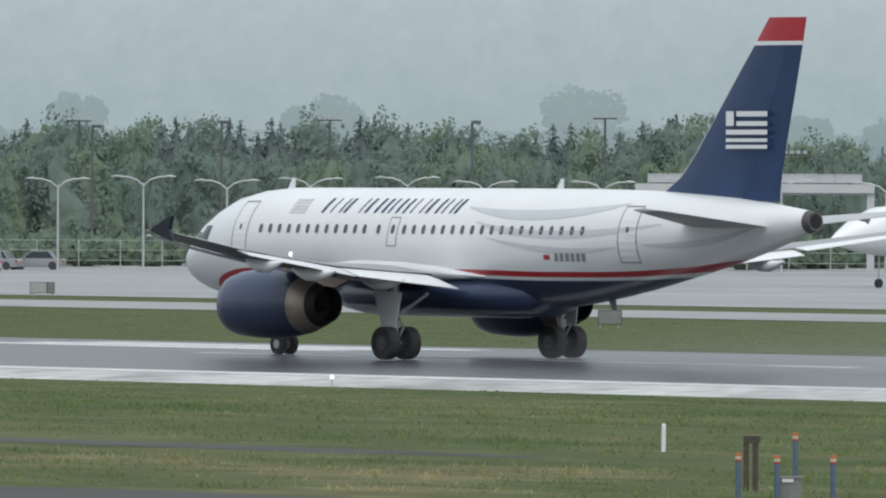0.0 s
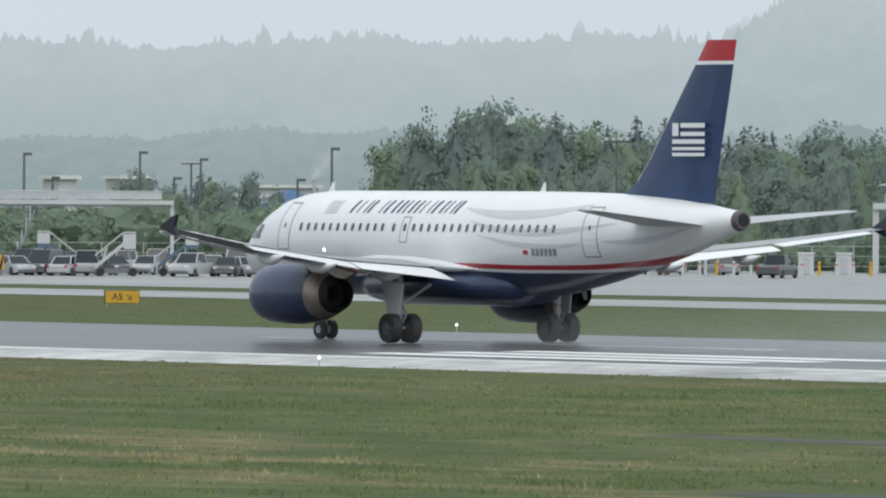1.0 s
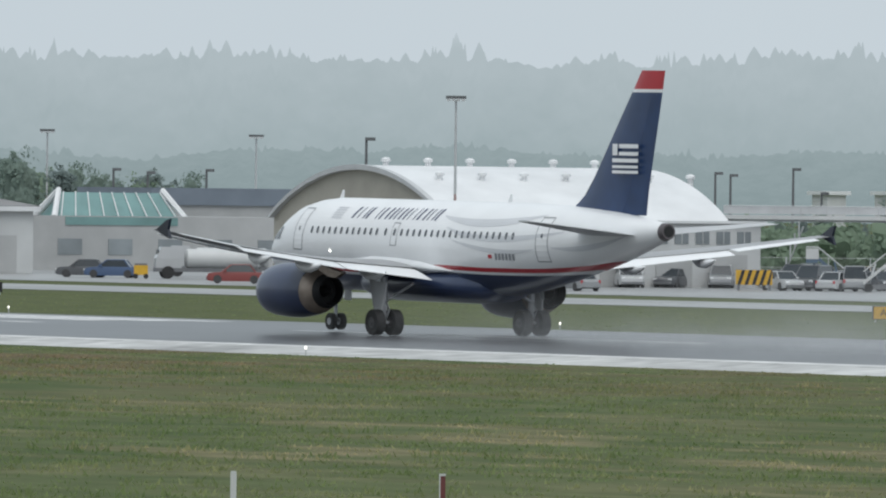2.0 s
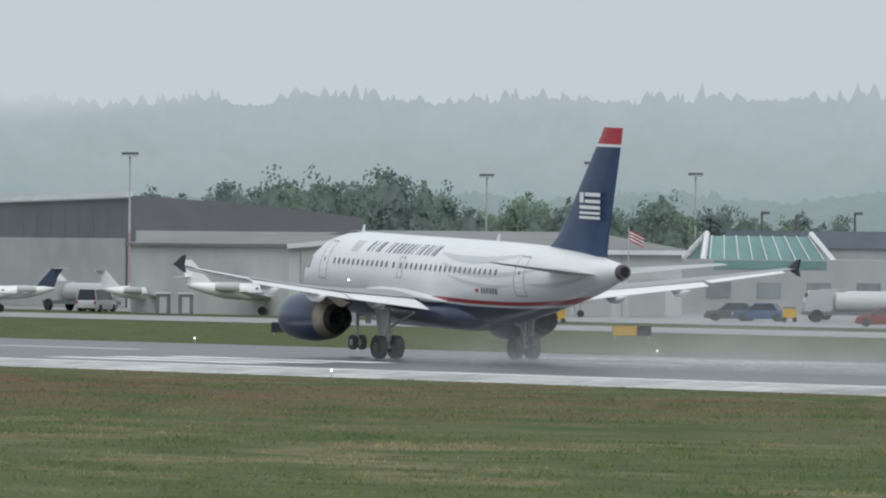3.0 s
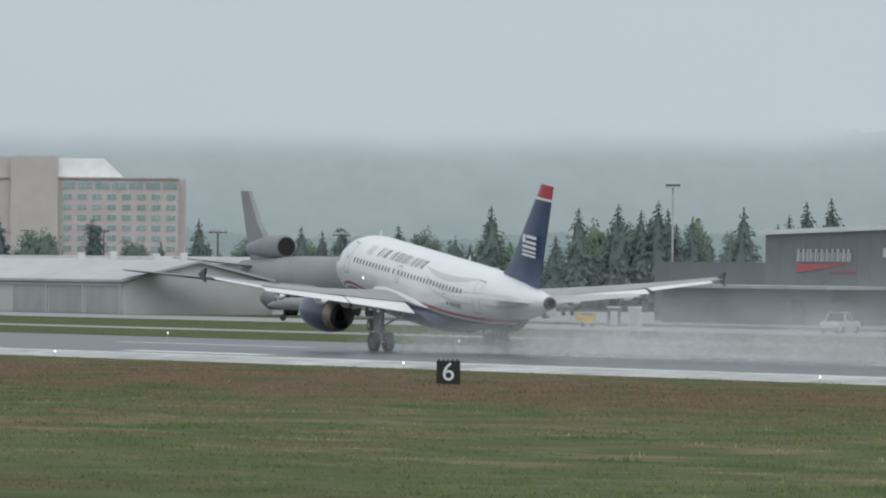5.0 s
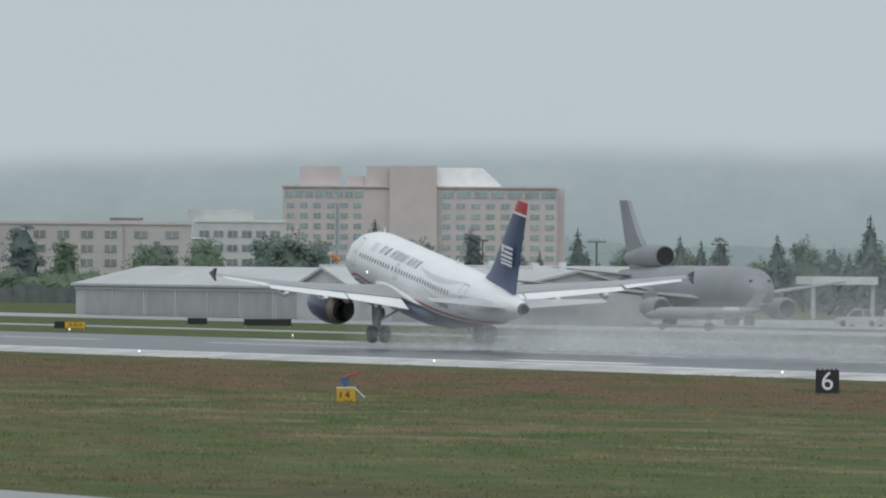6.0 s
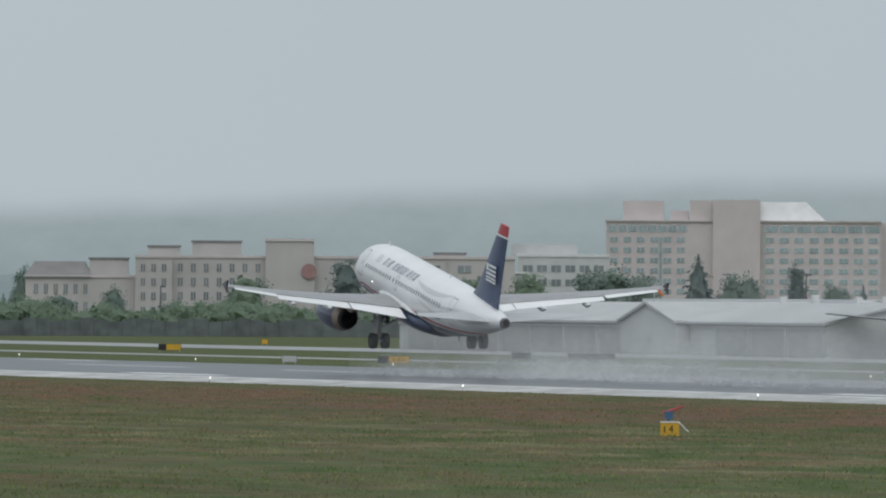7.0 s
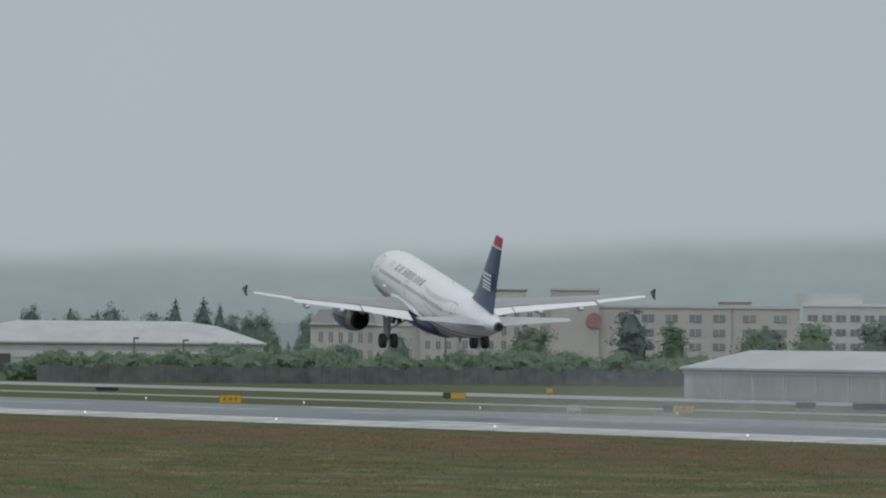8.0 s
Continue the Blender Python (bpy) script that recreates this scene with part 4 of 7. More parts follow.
def belt(az0, az1, step, r0, r1, env, mixture, seed, low=0.72):
    """A row of trees between two bearings whose tops follow an envelope of heights in degrees."""
    rnd = random.Random(seed)
    az = az0
    while az < az1:
        r = rnd.uniform(r0, r1)
        e = envelope(env, az)
        kind = rnd.choice(mixture)
        top = (EYE.z + r * math.tan(radians(e))) * rnd.uniform(low, 1.04) + 0.34
        tree(kind, az, r, top, rnd.uniform(1.1, 1.5) if kind != "broad" else rnd.uniform(0.65, 1.05), FRESH if kind == "broad" and rnd.random() < 0.3 else None)
        az += step * rnd.uniform(0.6, 1.4)


def thicket(az0, az1, step, r0, r1, env, seed, low, label):
    """Bushes that run into one another, joined: lobed masses with loose leaves."""
    rnd = random.Random(seed)
    bm = bmesh.new()
    az = az0
    while az < az1:
        r = rnd.uniform(r0, r1)
        c = spot(az, r, -0.36)
        h = (EYE.z + r * math.tan(radians(envelope(env, az)))) * rnd.uniform(low, 1.05) + 0.36
        w = h * rnd.uniform(0.42, 0.75)
        ph = rnd.uniform(0, 50)
        was = len(bm.verts)
        bmesh.ops.create_icosphere(bm, subdivisions=3, radius=1.0)
        bm.verts.ensure_lookup_table()

        def place(o, grow=1.0):
            k = (0.9 + 0.55 * noise.noise(o * 2.1 + Vector((ph, 0, 0))) + 0.25 * noise.noise(o * 5 + Vector((0, ph, 0)))) * grow
            return c + Vector((o.x * w * k, o.y * w * k, h * (0.42 + 0.55 * o.z * k)))

        for v in bm.verts[was:]:
            v.co = place(v.co.normalized())
        for i in range(420):
            o = Vector((rnd.gauss(0, 1), rnd.gauss(0, 1), rnd.gauss(.2, 1))).normalized()
            p, s = place(o, rnd.uniform(.98, 1.22)), h * rnd.uniform(.03, .07)
            a = (o + Vector((rnd.gauss(0, .4), rnd.gauss(0, .4), rnd.gauss(0, .4)))).orthogonal().normalized() * s
            b = o.cross(a)
            bm.faces.new([bm.verts.new(q) for q in (p + a, p + b * .8, p - a, p - b * .8)])
        az += step * rnd.uniform(0.6, 1.4)
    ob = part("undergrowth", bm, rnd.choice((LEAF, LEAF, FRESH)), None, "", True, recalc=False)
    return tagged(ob, label, "bushes", kind="stuff")


# behind the terminal road
belt(33.95, 43.2, 0.072, 1000, 1050, [(33.9, .25), (34.1, .40), (34.4, .44), (34.8, .43), (35.2, .40), (36, .33), (37, .32), (37.9, .40), (38.6, .38), (39.4, .35), (40.4, .39), (41, .40), (41.4, .27), (43.5, .30)], ("conifer", "conifer", "broad", "broad", "broad"), 21, 0.86)
belt(34.3, 43.2, 0.09, 930, 980, [(34.3, .20), (36, .20), (38, .22), (40, .22), (43, .18)], ("broad",), 22)
thicket(34.3, 43.2, 0.12, 868, 900, [(34.3, -.21), (43.2, -.21)], 30, 0.6, "low green undergrowth along the terminal road")
belt(31.5, 33.9, 0.10, 1050, 1150, [(31.5, .02), (32.3, .03), (32.6, .10), (33.2, .12), (33.9, .14)], ("broad", "conifer", "broad"), 23, .6)
thicket(31.8, 34.2, 0.09, 880, 910, [(31.8, -.06), (34.2, -.04)], 24, 0.6, "bushy undergrowth behind the canopy")
# behind the hangars
belt(25.1, 28.9, 0.085, 1060, 1120, [(25, .24), (25.9, .30), (26.2, .37), (26.55, .38), (26.9, .26), (27.1, .24), (27.45, .29), (27.6, .2), (27.9, .24), (28.3, .19), (28.9, .12)], ("broad", "broad", "poplar"), 25, 0.8)
belt(21.5, 24.7, 0.10, 1290, 1340, [(21.5, .10), (22.4, .16), (22.8, .2), (23.1, .12), (23.6, .11), (24.7, .1)], ("broad", "broad", "conifer"), 26)
for az, e in ((21.79, .255), (22.25, .25), (22.46, .27), (22.58, .24), (22.67, .29), (22.72, .25), (22.85, .21), (23.12, .26), (23.36, .22), (23.45, .29), (23.58, .31), (23.3, .17), (24.2, .2)):
    tree("conifer", az, 1250, EYE.z + 1250 * math.tan(radians(e)) + 0.34, 1.08)
# round the hotel and the dormitories
for az, e, kind, w in ((19.18, .215, "conifer", 1.35), (19.70, .165, "poplar", 1.0), (20.25, .18, "conifer", 1.0), (20.79, .14, "conifer", 1.1), (20.9, .12, "conifer", 1.0), (21.0, .13, "poplar", 1.0), (21.30, .155, "conifer", 1.1),
                       (21.44, .12, "broad", 0.9), (21.6, .10, "conifer", 1.0), (18.75, .13, "broad", 1.4), (18.62, .12, "broad", 1.3), (18.88, .10, "broad", 1.2), (19.37, .10, "broad", 1.0), (19.44, .095, "broad", 1.0), (19.9, .06, "broad", 1.0), (20.05, .06, "conifer", 1.0), (20.5, .07, "broad", 1.0), (20.65, .08, "broad", 0.9)):
    tree(kind, az, 1420, EYE.z + 1420 * math.tan(radians(e)) + 0.34, w)
belt(20.3, 21.6, 0.10, 1460, 1520, [(20, .05), (21.6, .07)], ("broad", "conifer"), 27)
for az, e, kind, w in ((15.83, -.015, "broad", 1.3), (16.10, .02, "broad", .9), (16.42, -.05, "broad", 1.4), (16.80, .09, "broad", 1.1), (16.74, .06, "conifer", 1.4), (17.33, .17, "poplar", 1.35), (17.55, .10, "poplar", 1.4), (17.0, -.06, "broad", 1.2),
                       (18.0, .07, "broad", 1.2), (18.3, .10, "broad", 1.1), (18.05, .09, "broad", 1.0), (14.32, -.06, "broad", 1.1), (14.55, -.07, "broad", 1.2), (14.75, -.08, "broad", 1.2), (14.98, -.07, "broad", 1.1), (15.16, -.02, "broad", 1.3), (15.35, -.1, "broad", 1.2), (15.6, .0, "conifer", 1.3)):
    tree(kind, az, 1640, max(2.2, EYE.z + 1640 * math.tan(radians(e)) + 0.34), w * 1.3, FRESH if int(az * 100) % 3 == 0 else None)
belt(13.8, 16.2, 0.075, 2100, 2300, [(13.8, .20), (14.1, .22), (14.5, .20), (15.05, .23), (15.3, .18), (15.7, .14), (16.2, .12)], ("broad", "conifer", "broad"), 28, 0.45)
thicket(14.1, 18.2, 0.05, 1550, 1600, [(14.1, -.085), (15.2, -.05), (15.8, -.03), (16.2, -.06), (18.2, -.06)], 29, 0.5, "mixed bushes behind the screened fence")


# round trees beyond the belts, their mist painted in and glowing
def far_woods():
    rnd = random.Random(5)
    bm = bmesh.new()
    for az, e, w in ((37.5, .52, .32), (38.8, .52, .40), (40.15, .56, .50), (36.9, .40, .4), (41.9, .42, .5), (36.2, .38, .4), (36.4, .36, .35), (41.3, .40, .4)):
        r = 3900
        zt = EYE.z + r * math.tan(radians(e))
        for k in range(12):
            # boughs fill a dome that is fullest in its middle
            u = rnd.uniform(-.42, .42)
            dome = 0.66 + 0.34 * math.sqrt(max(0, 1 - 4 * u * u))
            mid, q = dome * (rnd.uniform(.80, .87) if k % 2 else rnd.uniform(.45, .8)), w * rnd.uniform(.13, .22)
            for i in range(230):
                v = rnd.uniform(0, 6.28)
                rad = math.sqrt(rnd.random()) * rnd.choice((1, 1, 1, 1.12))
                p = spot(az + u * w + q * rad * math.cos(v), r + rnd.uniform(-20, 20))
                z = zt * (mid + 0.14 * rad * math.sin(v)) * (1 if i % 3 else rnd.random())
                s = rnd.uniform(0.7, 1.7)
                d = Vector((rnd.gauss(0, 1), rnd.gauss(0, 1), rnd.gauss(0, 1))).normalized()
                a = d.orthogonal().normalized() * s
                b = d.cross(a)
                c = Vector((p.x, p.y, max(z, 1)))
                bm.faces.new([bm.verts.new(o) for o in (c + a, c + b, c - a, c - b)])
    return tagged(part("far_woods", bm, HAZE3), "round-topped trees in painted glowing mist far beyond the airfield", "woods", kind="stuff")


far_woods()


# ---- buildings ----
def gable_roof(x0, x1, y0, y1, eave, ridge_z, along="y", over=0.4, thick=0.25):
    bm = bmesh.new()
    if along == "y":
        xm = (x0 + x1) / 2
        ends = [[(x0 - over, y, eave), (xm, y, ridge_z), (x1 + over, y, eave), (x1 + over, y, eave + thick), (xm, y, ridge_z + thick), (x0 - over, y, eave + thick)] for y in (y0 - over, y1 + over)]
    else:
        ym = (y0 + y1) / 2
        ends = [[(x, y0 - over, eave), (x, ym, ridge_z), (x, y1 + over, eave), (x, y1 + over, eave + thick), (x, ym, ridge_z + thick), (x, y0 - over, eave + thick)] for x in (x0 - over, x1 + over)]
    a, b = [[bm.verts.new(p) for p in e] for e in ends]
    for i in range(6):
        bm.faces.new((a[i], a[(i + 1) % 6], b[(i + 1) % 6], b[i]))
    for e in (a, b[::-1]):
        bm.faces.new((e[0], e[1], e[4], e[5]))
        bm.faces.new((e[1], e[2], e[3], e[4]))
    return bm


def gable_walls(x0, x1, y0, y1, eave, ridge_z, along="y"):
    bm = bmesh.new()
    if along == "y":
        xm = (x0 + x1) / 2
        ends = [[(x0, y, -0.34), (x1, y, -0.34), (x1, y, eave), (xm, y, ridge_z), (x0, y, eave)] for y in (y0, y1)]
    else:
        ym = (y0 + y1) / 2
        ends = [[(x, y0, -0.34), (x, y1, -0.34), (x, y1, eave), (x, ym, ridge_z), (x, y0, eave)] for x in (x0, x1)]
    a, b = [[bm.verts.new(p) for p in e] for e in ends]
    for i in range(5):
        bm.faces.new((a[i], a[(i + 1) % 5], b[(i + 1) % 5], b[i]))
    bm.faces.new(a[::-1])
    bm.faces.new(b)
    return bm


def thing(name, label, category, group=""):
    return empty(name, Matrix(), label, category, group)


# dark hangar with a sign
hang = thing("maintenance_hangar", "large dark grey clad hangar with pale sliding doors", "hangar")
X, Y = 407.0, 868.0
wall = bmesh.new()
v = [wall.verts.new(p) for p in ((X, Y, -.34), (X + 23, Y, -.34), (X + 23, Y + 80, -.34), (X, Y + 80, -.34), (X, Y, 9.6), (X + 12, Y, 8.9), (X + 23, Y, 7.8), (X + 23, Y + 80, 8.0), (X + 12, Y + 80, 8.1), (X, Y + 80, 8.3))]
for f in ((0, 1, 6, 5, 4), (1, 2, 7, 6), (2, 3, 9, 8, 7), (3, 0, 4, 9), (4, 5, 8, 9), (5, 6, 7, 8)):
    wall.faces.new([v[i] for i in f])
part("wall", wall, DARKWALL, hang)
part("roof_edge", loft([[(X - .4, Y - .3, 9.45), (X + .1, Y - .3, 9.45), (X + .1, Y - .3, 9.9), (X - .4, Y - .3, 9.9)], [(X - .4, Y + 80.3, 8.05), (X + .1, Y + 80.3, 8.05), (X + .1, Y + 80.3, 8.5), (X - .4, Y + 80.3, 8.5)]]), WHITEROOF, hang, "pale metal roof edge")
part("roof_slope", loft([[(X - .10, Y + 79.8, 8.3), (X - .10, Y + 48, 8.55), (X - .10, Y + .1, 9.32), (X - .10, Y + .1, 9.5), (X - .10, Y + 48, 9.0)], [(X - .05, Y + 79.8, 8.3), (X - .05, Y + 48, 8.55), (X - .05, Y + .1, 9.32), (X - .05, Y + .1, 9.5), (X - .05, Y + 48, 9.0)]]), WHITEROOF, hang, "wet pale metal roof slope")
for i in range(26):
    part("cladding_rib", boxes((X - 0.018, X - 0.002, Y + 1.5 + i * 3, Y + 1.58 + i * 3, -.3, 8.25)), DARKWALL, hang)
part("sliding_door", boxes((X - .25, X - .06, Y + 0.6, Y + 33.6, -.3, 5.8)), LIGHTWALL, hang, "pale grey sliding hangar door")
for i in range(5):
    part("sliding_door", boxes((X + 1.5 + i * 4.0, X + 5.3 + i * 4.0, Y - .2, Y - .05, -.3, 5.0)), LIGHTWALL, hang)
part("door_band", boxes((X + .5, X + 22.6, Y - .3, Y - .05, 5.05, 6.5)), LIGHTWALL, hang, "pale band over the doors")
part("rear_wing", boxes((X + 2, X + 21, Y + 80, Y + 112, -.34, 5.4)), DARKWALL, hang, "lower dark rear wing")
part("office_annex", boxes((X - 8, X, Y + 46, Y + 86, -.34, 3.0)), DARKWALL, hang, "low dark grey annex")
part("annex_canopy", boxes((X - 8.7, X, Y + 45, Y + 86, 3.0, 3.3)), LIGHTWALL, hang)
part("annex_door", boxes((X - 8.1, X - 8.0, Y + 52, Y + 55, -.3, 2.0)), DOORDARK, hang)
part("wall_panel", boxes((X - .2, X - .05, Y + 48, Y + 52, 6.0, 6.85)), WHITEWALL, hang)
sign = part("hangar_sign", boxes((X - .14, X - .06, Y + 58.5, Y + 65, 4.55, 4.68)), RED, hang, "white letter-like blocks over a red slash")
yy = Y + 72.2
for w in (.9, .8, .4, 1.0, 1.05, 1.0, 1.0, 1.05, 1.05, .85, .95):
    # leaning blocks, upright stroke and short foot
    part("sign_block", loft([[(X - .16, yy - .34, 5.55), (X - .16, yy, 5.55), (X - .06, yy, 5.55), (X - .06, yy - .34, 5.55)], [(X - .16, yy - .60, 6.75), (X - .16, yy - .26, 6.75), (X - .06, yy - .26, 6.75), (X - .06, yy - .60, 6.75)]]), GREYPAINT, sign)
    if w > .5:
        part("sign_block", loft([[(X - .16, yy - w * .85, 5.55), (X - .16, yy - w * .62, 5.55), (X - .06, yy - w * .62, 5.55), (X - .06, yy - w * .85, 5.55)], [(X - .16, yy - w * .85 - .2, 6.4), (X - .16, yy - w * .62 - .2, 6.4), (X - .06, yy - w * .62 - .2, 6.4), (X - .06, yy - w * .85 - .2, 6.4)]]), GREYPAINT, sign)
    yy -= w + 0.26
bm = bmesh.new()
bm.faces.new([bm.verts.new(p) for p in ((X - .12, Y + 72.4, 4.5), (X - .12, Y + 72.2, 5.3), (X - .12, Y + 60, 5.42), (X - .12, Y + 66, 4.95))])
part("sign_slash", bm, RED, sign, "red painted slash")

# white gabled hangar, the shade inside its doorway painted as a dark plate
wh = thing("gabled_hangar", "white gabled hangar, its doorway shade painted as a dark plate", "hangar")
X, Y = 383.2, 787.0
part("wall", gable_walls(X, X + 17.0, Y, Y + 30, 5.2, 6.0), WHITEWALL, wh)
part("roof", gable_roof(X, X + 17.0, Y, Y + 30, 5.2, 6.0), GREYROOF, wh, "brown-grey low gable roof")
for xa, xb, za, zb in ((X - .4, X + 8.5, 5.2, 6.0), (X + 8.5, X + 17.4, 6.0, 5.2)):
    part("fascia", loft([[(xa, Y - .56, za - .12), (xa, Y - .42, za - .12), (xa, Y - .42, za + .26), (xa, Y - .56, za + .26)], [(xb, Y - .56, zb - .12), (xb, Y - .42, zb - .12), (xb, Y - .42, zb + .26), (xb, Y - .56, zb + .26)]]), WHITEROOF, wh)
part("doorway_shade_plate", boxes((X + 4.0, X + 12.7, Y - .06, Y - .01, -.3, 5.0)), DOORDARK, wh, "dark plate painting the shade of an open hangar doorway")
part("door_track", boxes((X + 3.4, X + 13.3, Y - .16, Y - .06, 5.0, 5.16)), GREYPAINT, wh)
for x in (X + 1.0, X + 14.2):
    part("door_leaf", boxes((x, x + 1.3, Y - .14, Y - .04, -.3, 4.95)), LIGHTWALL, wh, "pale folded door leaf")
lh = thing("long_hangar", "long white-walled hangar with brown-grey roof", "hangar")
part("wall", gable_walls(X + 17.4, X + 39.0, Y + 6, Y + 40, 5.0, 6.3, "x"), WHITEWALL, lh)
part("roof", gable_roof(X + 17.4, X + 39.0, Y + 6, Y + 40, 5.0, 6.4, "x"), GREYROOF, lh)
part("eave_trim", boxes((X + 17.1, X + 39.4, Y + 5.4, Y + 5.55, 4.8, 5.2)), WHITEROOF, lh)
for i in range(4):
    part("wall_door", boxes((X + 19.0 + i * 5.0, X + 22.4 + i * 5.0, Y + 5.9, Y + 5.96, -.3, 2.8)), LIGHTWALL, lh)
    part("downpipe", tube([(X + 18.4 + i * 5.0, Y + 5.85, -.3), (X + 18.4 + i * 5.0, Y + 5.85, 4.8)], .06, 6), GREYPAINT, lh)

# glazed entrance building
gb = thing("glazed_building", "flat-roofed terminal with a green glass gabled skylight", "terminal")
c = spot(28.15, 950)
X, Y = c.x, c.y
part("wall", boxes((X - 6, X + 26, Y, Y + 18, -.34, 4.4)), LIGHTWALL, gb)
for i in range(6):
    part("window", boxes((X - 4.8 + i * 5.0, X - 2.4 + i * 5.0, Y - .05, Y - .01, 1.0, 2.4)), DORMPANE, gb)
sk = part("skylight", loft([[(X + .6, Y + .6, 4.4), (X + 12.4, Y + .6, 4.4), (X + 11.4, Y + 1.9, 6.45), (X + 1.6, Y + 1.9, 6.45)], [(X + .6, Y + 4, 4.4), (X + 12.4, Y + 4, 4.4), (X + 11.4, Y + 2.1, 6.45), (X + 1.6, Y + 2.1, 6.45)]]), GREENGLASS, gb, "green glass skylight")
for i in range(9):
    x = X + 0.8 + i * 1.42
    part("glazing_bar", tube([(x, Y + .5, 4.4), (X + 1.7 + i * 1.2, Y + 1.85, 6.50)], 0.06, 5), WHITEROOF, sk)
for s, x in ((1, X + .3), (-1, X + 12.7)):
    part("gable_frame", tube([(x - s * .3, Y + .3, 4.3), (x + s * 1.0, Y + 2.0, 6.65), (x - s * .3, Y + 4.2, 4.3)], 0.28, 6), WHITEROOF, sk, "white gable frame")
part("glass_front", boxes((X + .9, X + 12.1, Y - .09, Y - .055, 3.6, 4.3)), GREENGLASS, gb, "green glass front")

c = spot(28.66, 1010)
tw = thing("terminal_wing", "low pale terminal wing with slate-blue metal roof band", "terminal")
part("wall", boxes((c.x, c.x + 20, c.y, c.y + 14, -.34, 5.4)), LIGHTWALL, tw)
part("roof_band", boxes((c.x - .3, c.x + 20.3, c.y - .3, c.y + 14.3, 5.4, 7.0)), SLATE, tw, "slate-blue metal roof band")
for i in range(6):
    part("window", boxes((c.x + 1.2 + i * 3.1, c.x + 3.2 + i * 3.1, c.y - .05, c.y - .01, 2.6, 4.2)), DORMPANE, tw)

# arched wartime hangar
ah = thing("arched_hangar", "arched hangar with wet white roof and tan boarded end", "hangar")
X, Y, HW, LX = 410.0, 703.6, 13.7, 24.6


def arch(x, grow=0.0, n=18, z0=4.6, rise=4.1):
    """A shallow bow across the hangar, from eave to eave."""
    return [(x, Y + HW + (HW + grow) * u, z0 + (rise + grow) * (1 - u * u) ** 0.92) for u in [2 * i / n - 1 for i in range(n + 1)]]


part("end_wall", loft([arch(X, -.35) + [(X, Y + 2 * HW - .2, -.34), (X, Y + .2, -.34)], arch(X + .4, -.35) + [(X + .4, Y + 2 * HW - .2, -.34), (X + .4, Y + .2, -.34)]]), TANWALL, ah, "tan boarded arched end wall")
part("end_trim", loft([arch(X - .5, .05) + arch(X - .5, -.35)[::-1], arch(X - .02, .05) + arch(X - .02, -.35)[::-1]]), GREYPAINT, ah, "pale grey arched trim")
for i in range(8):
    part("hangar_door", boxes((X - .12, X - .02, Y + 1.2 + i * 2.85, Y + 3.95 + i * 2.85, -.3, 4.4)), LIGHTWALL, ah)
part("roof", loft([arch(X - .02) + arch(X - .02, -.3)[::-1], arch(X + LX) + arch(X + LX, -.3)[::-1]]), WHITEROOF, ah, "wet white arched roof", True)
part("back_wall", loft([arch(X + LX - .5, -.35), arch(X + LX - .1, -.35)]), WHITEWALL, ah)
part("side_annex", boxes((X + .5, X + LX + 1.4, Y - 2.1, Y + .4, -.34, 4.55)), WHITEWALL, ah, "white two-storey side annex")
part("annex_roof", boxes((X + .2, X + LX + 1.8, Y - 2.4, Y + .6, 4.55, 4.75)), WHITEROOF, ah)
for i in range(13):
    wd = part("window", boxes((X + 1.7 + i * 1.85, X + 2.9 + i * 1.85, Y - 2.16, Y - 2.1, 3.0, 3.95)), DORMPANE, ah)
    part("window_bar", boxes((X + 2.27 + i * 1.85, X + 2.33 + i * 1.85, Y - 2.20, Y - 2.165, 3.0, 3.95)), WHITEWALL, wd)
for i in range(5):
    part("annex_door", boxes((X + 2.0 + i * 4.9, X + 5.2 + i * 4.9, Y - 2.17, Y - 2.1, -.3, 2.2)), LIGHTWALL, ah, "pale roller door")
for i in range(7):
    for row in (0, 1):
        u = 0.0 if row == 0 else -0.52
        y, z = Y + HW + HW * u, 4.6 + 4.1 * (1 - u * u) ** 0.92
        x = X + 2.2 + i * 3.7 + row * 0.6
        part("roof_vent", join(tube([(x, y, z - .4), (x, y, z + .3)], .22, 10), tube([(x, y, z + .28), (x, y, z + .5), (x, y, z + .62)], [.36, .36, .12], 10)), WHITEROOF, ah)
part("stair_rail", join(*[tube([(X + LX + 1.5, Y - 5 - i * 0.6, i * 0.9), (X + LX + 1.5, Y - 5 - i * 0.6, i * 0.9 + 1.2)], 0.05, 5) for i in range(5)], tube([(X + LX + 1.5, Y - 5, 0.2), (X + LX + 1.5, Y - 8, 4.4)], 0.06, 5)), GALV, ah)

# shed with a blue roof
sh = thing("blue_roofed_shed", "small grey block shed with blue metal roof", "shed")
c = spot(33.86, 829)
X, Y = c.x, c.y
part("wall", gable_walls(X, X + 8.3, Y, Y + 5.0, 2.35, 3.6, "x"), GREYBOX, sh)
part("roof", gable_roof(X, X + 8.3, Y, Y + 5.0, 2.35, 3.9, "x", 0.5, 0.12), BLUEROOF, sh, "blue standing-seam roof")
for i in range(13):
    part("roof_seam", tube([(X - .3 + i * .74, Y - .45, 2.52), (X - .3 + i * .74, Y + 2.5, 4.07)], 0.035, 4), BLUEROOF, sh)
part("door", boxes((X - .06, X - .01, Y + 1.2, Y + 2.3, -.3, 1.8)), SIGNBLUE, sh, "blue steel door")
part("door", boxes((X + 3.2, X + 4.1, Y - .06, Y - .01, -.3, 1.8)), SIGNBLUE, sh, "blue steel door")
part("louvre", boxes((X + 6.0, X + 7.2, Y - .05, Y - .01, 1.35, 1.8)), WHITEWALL, sh)
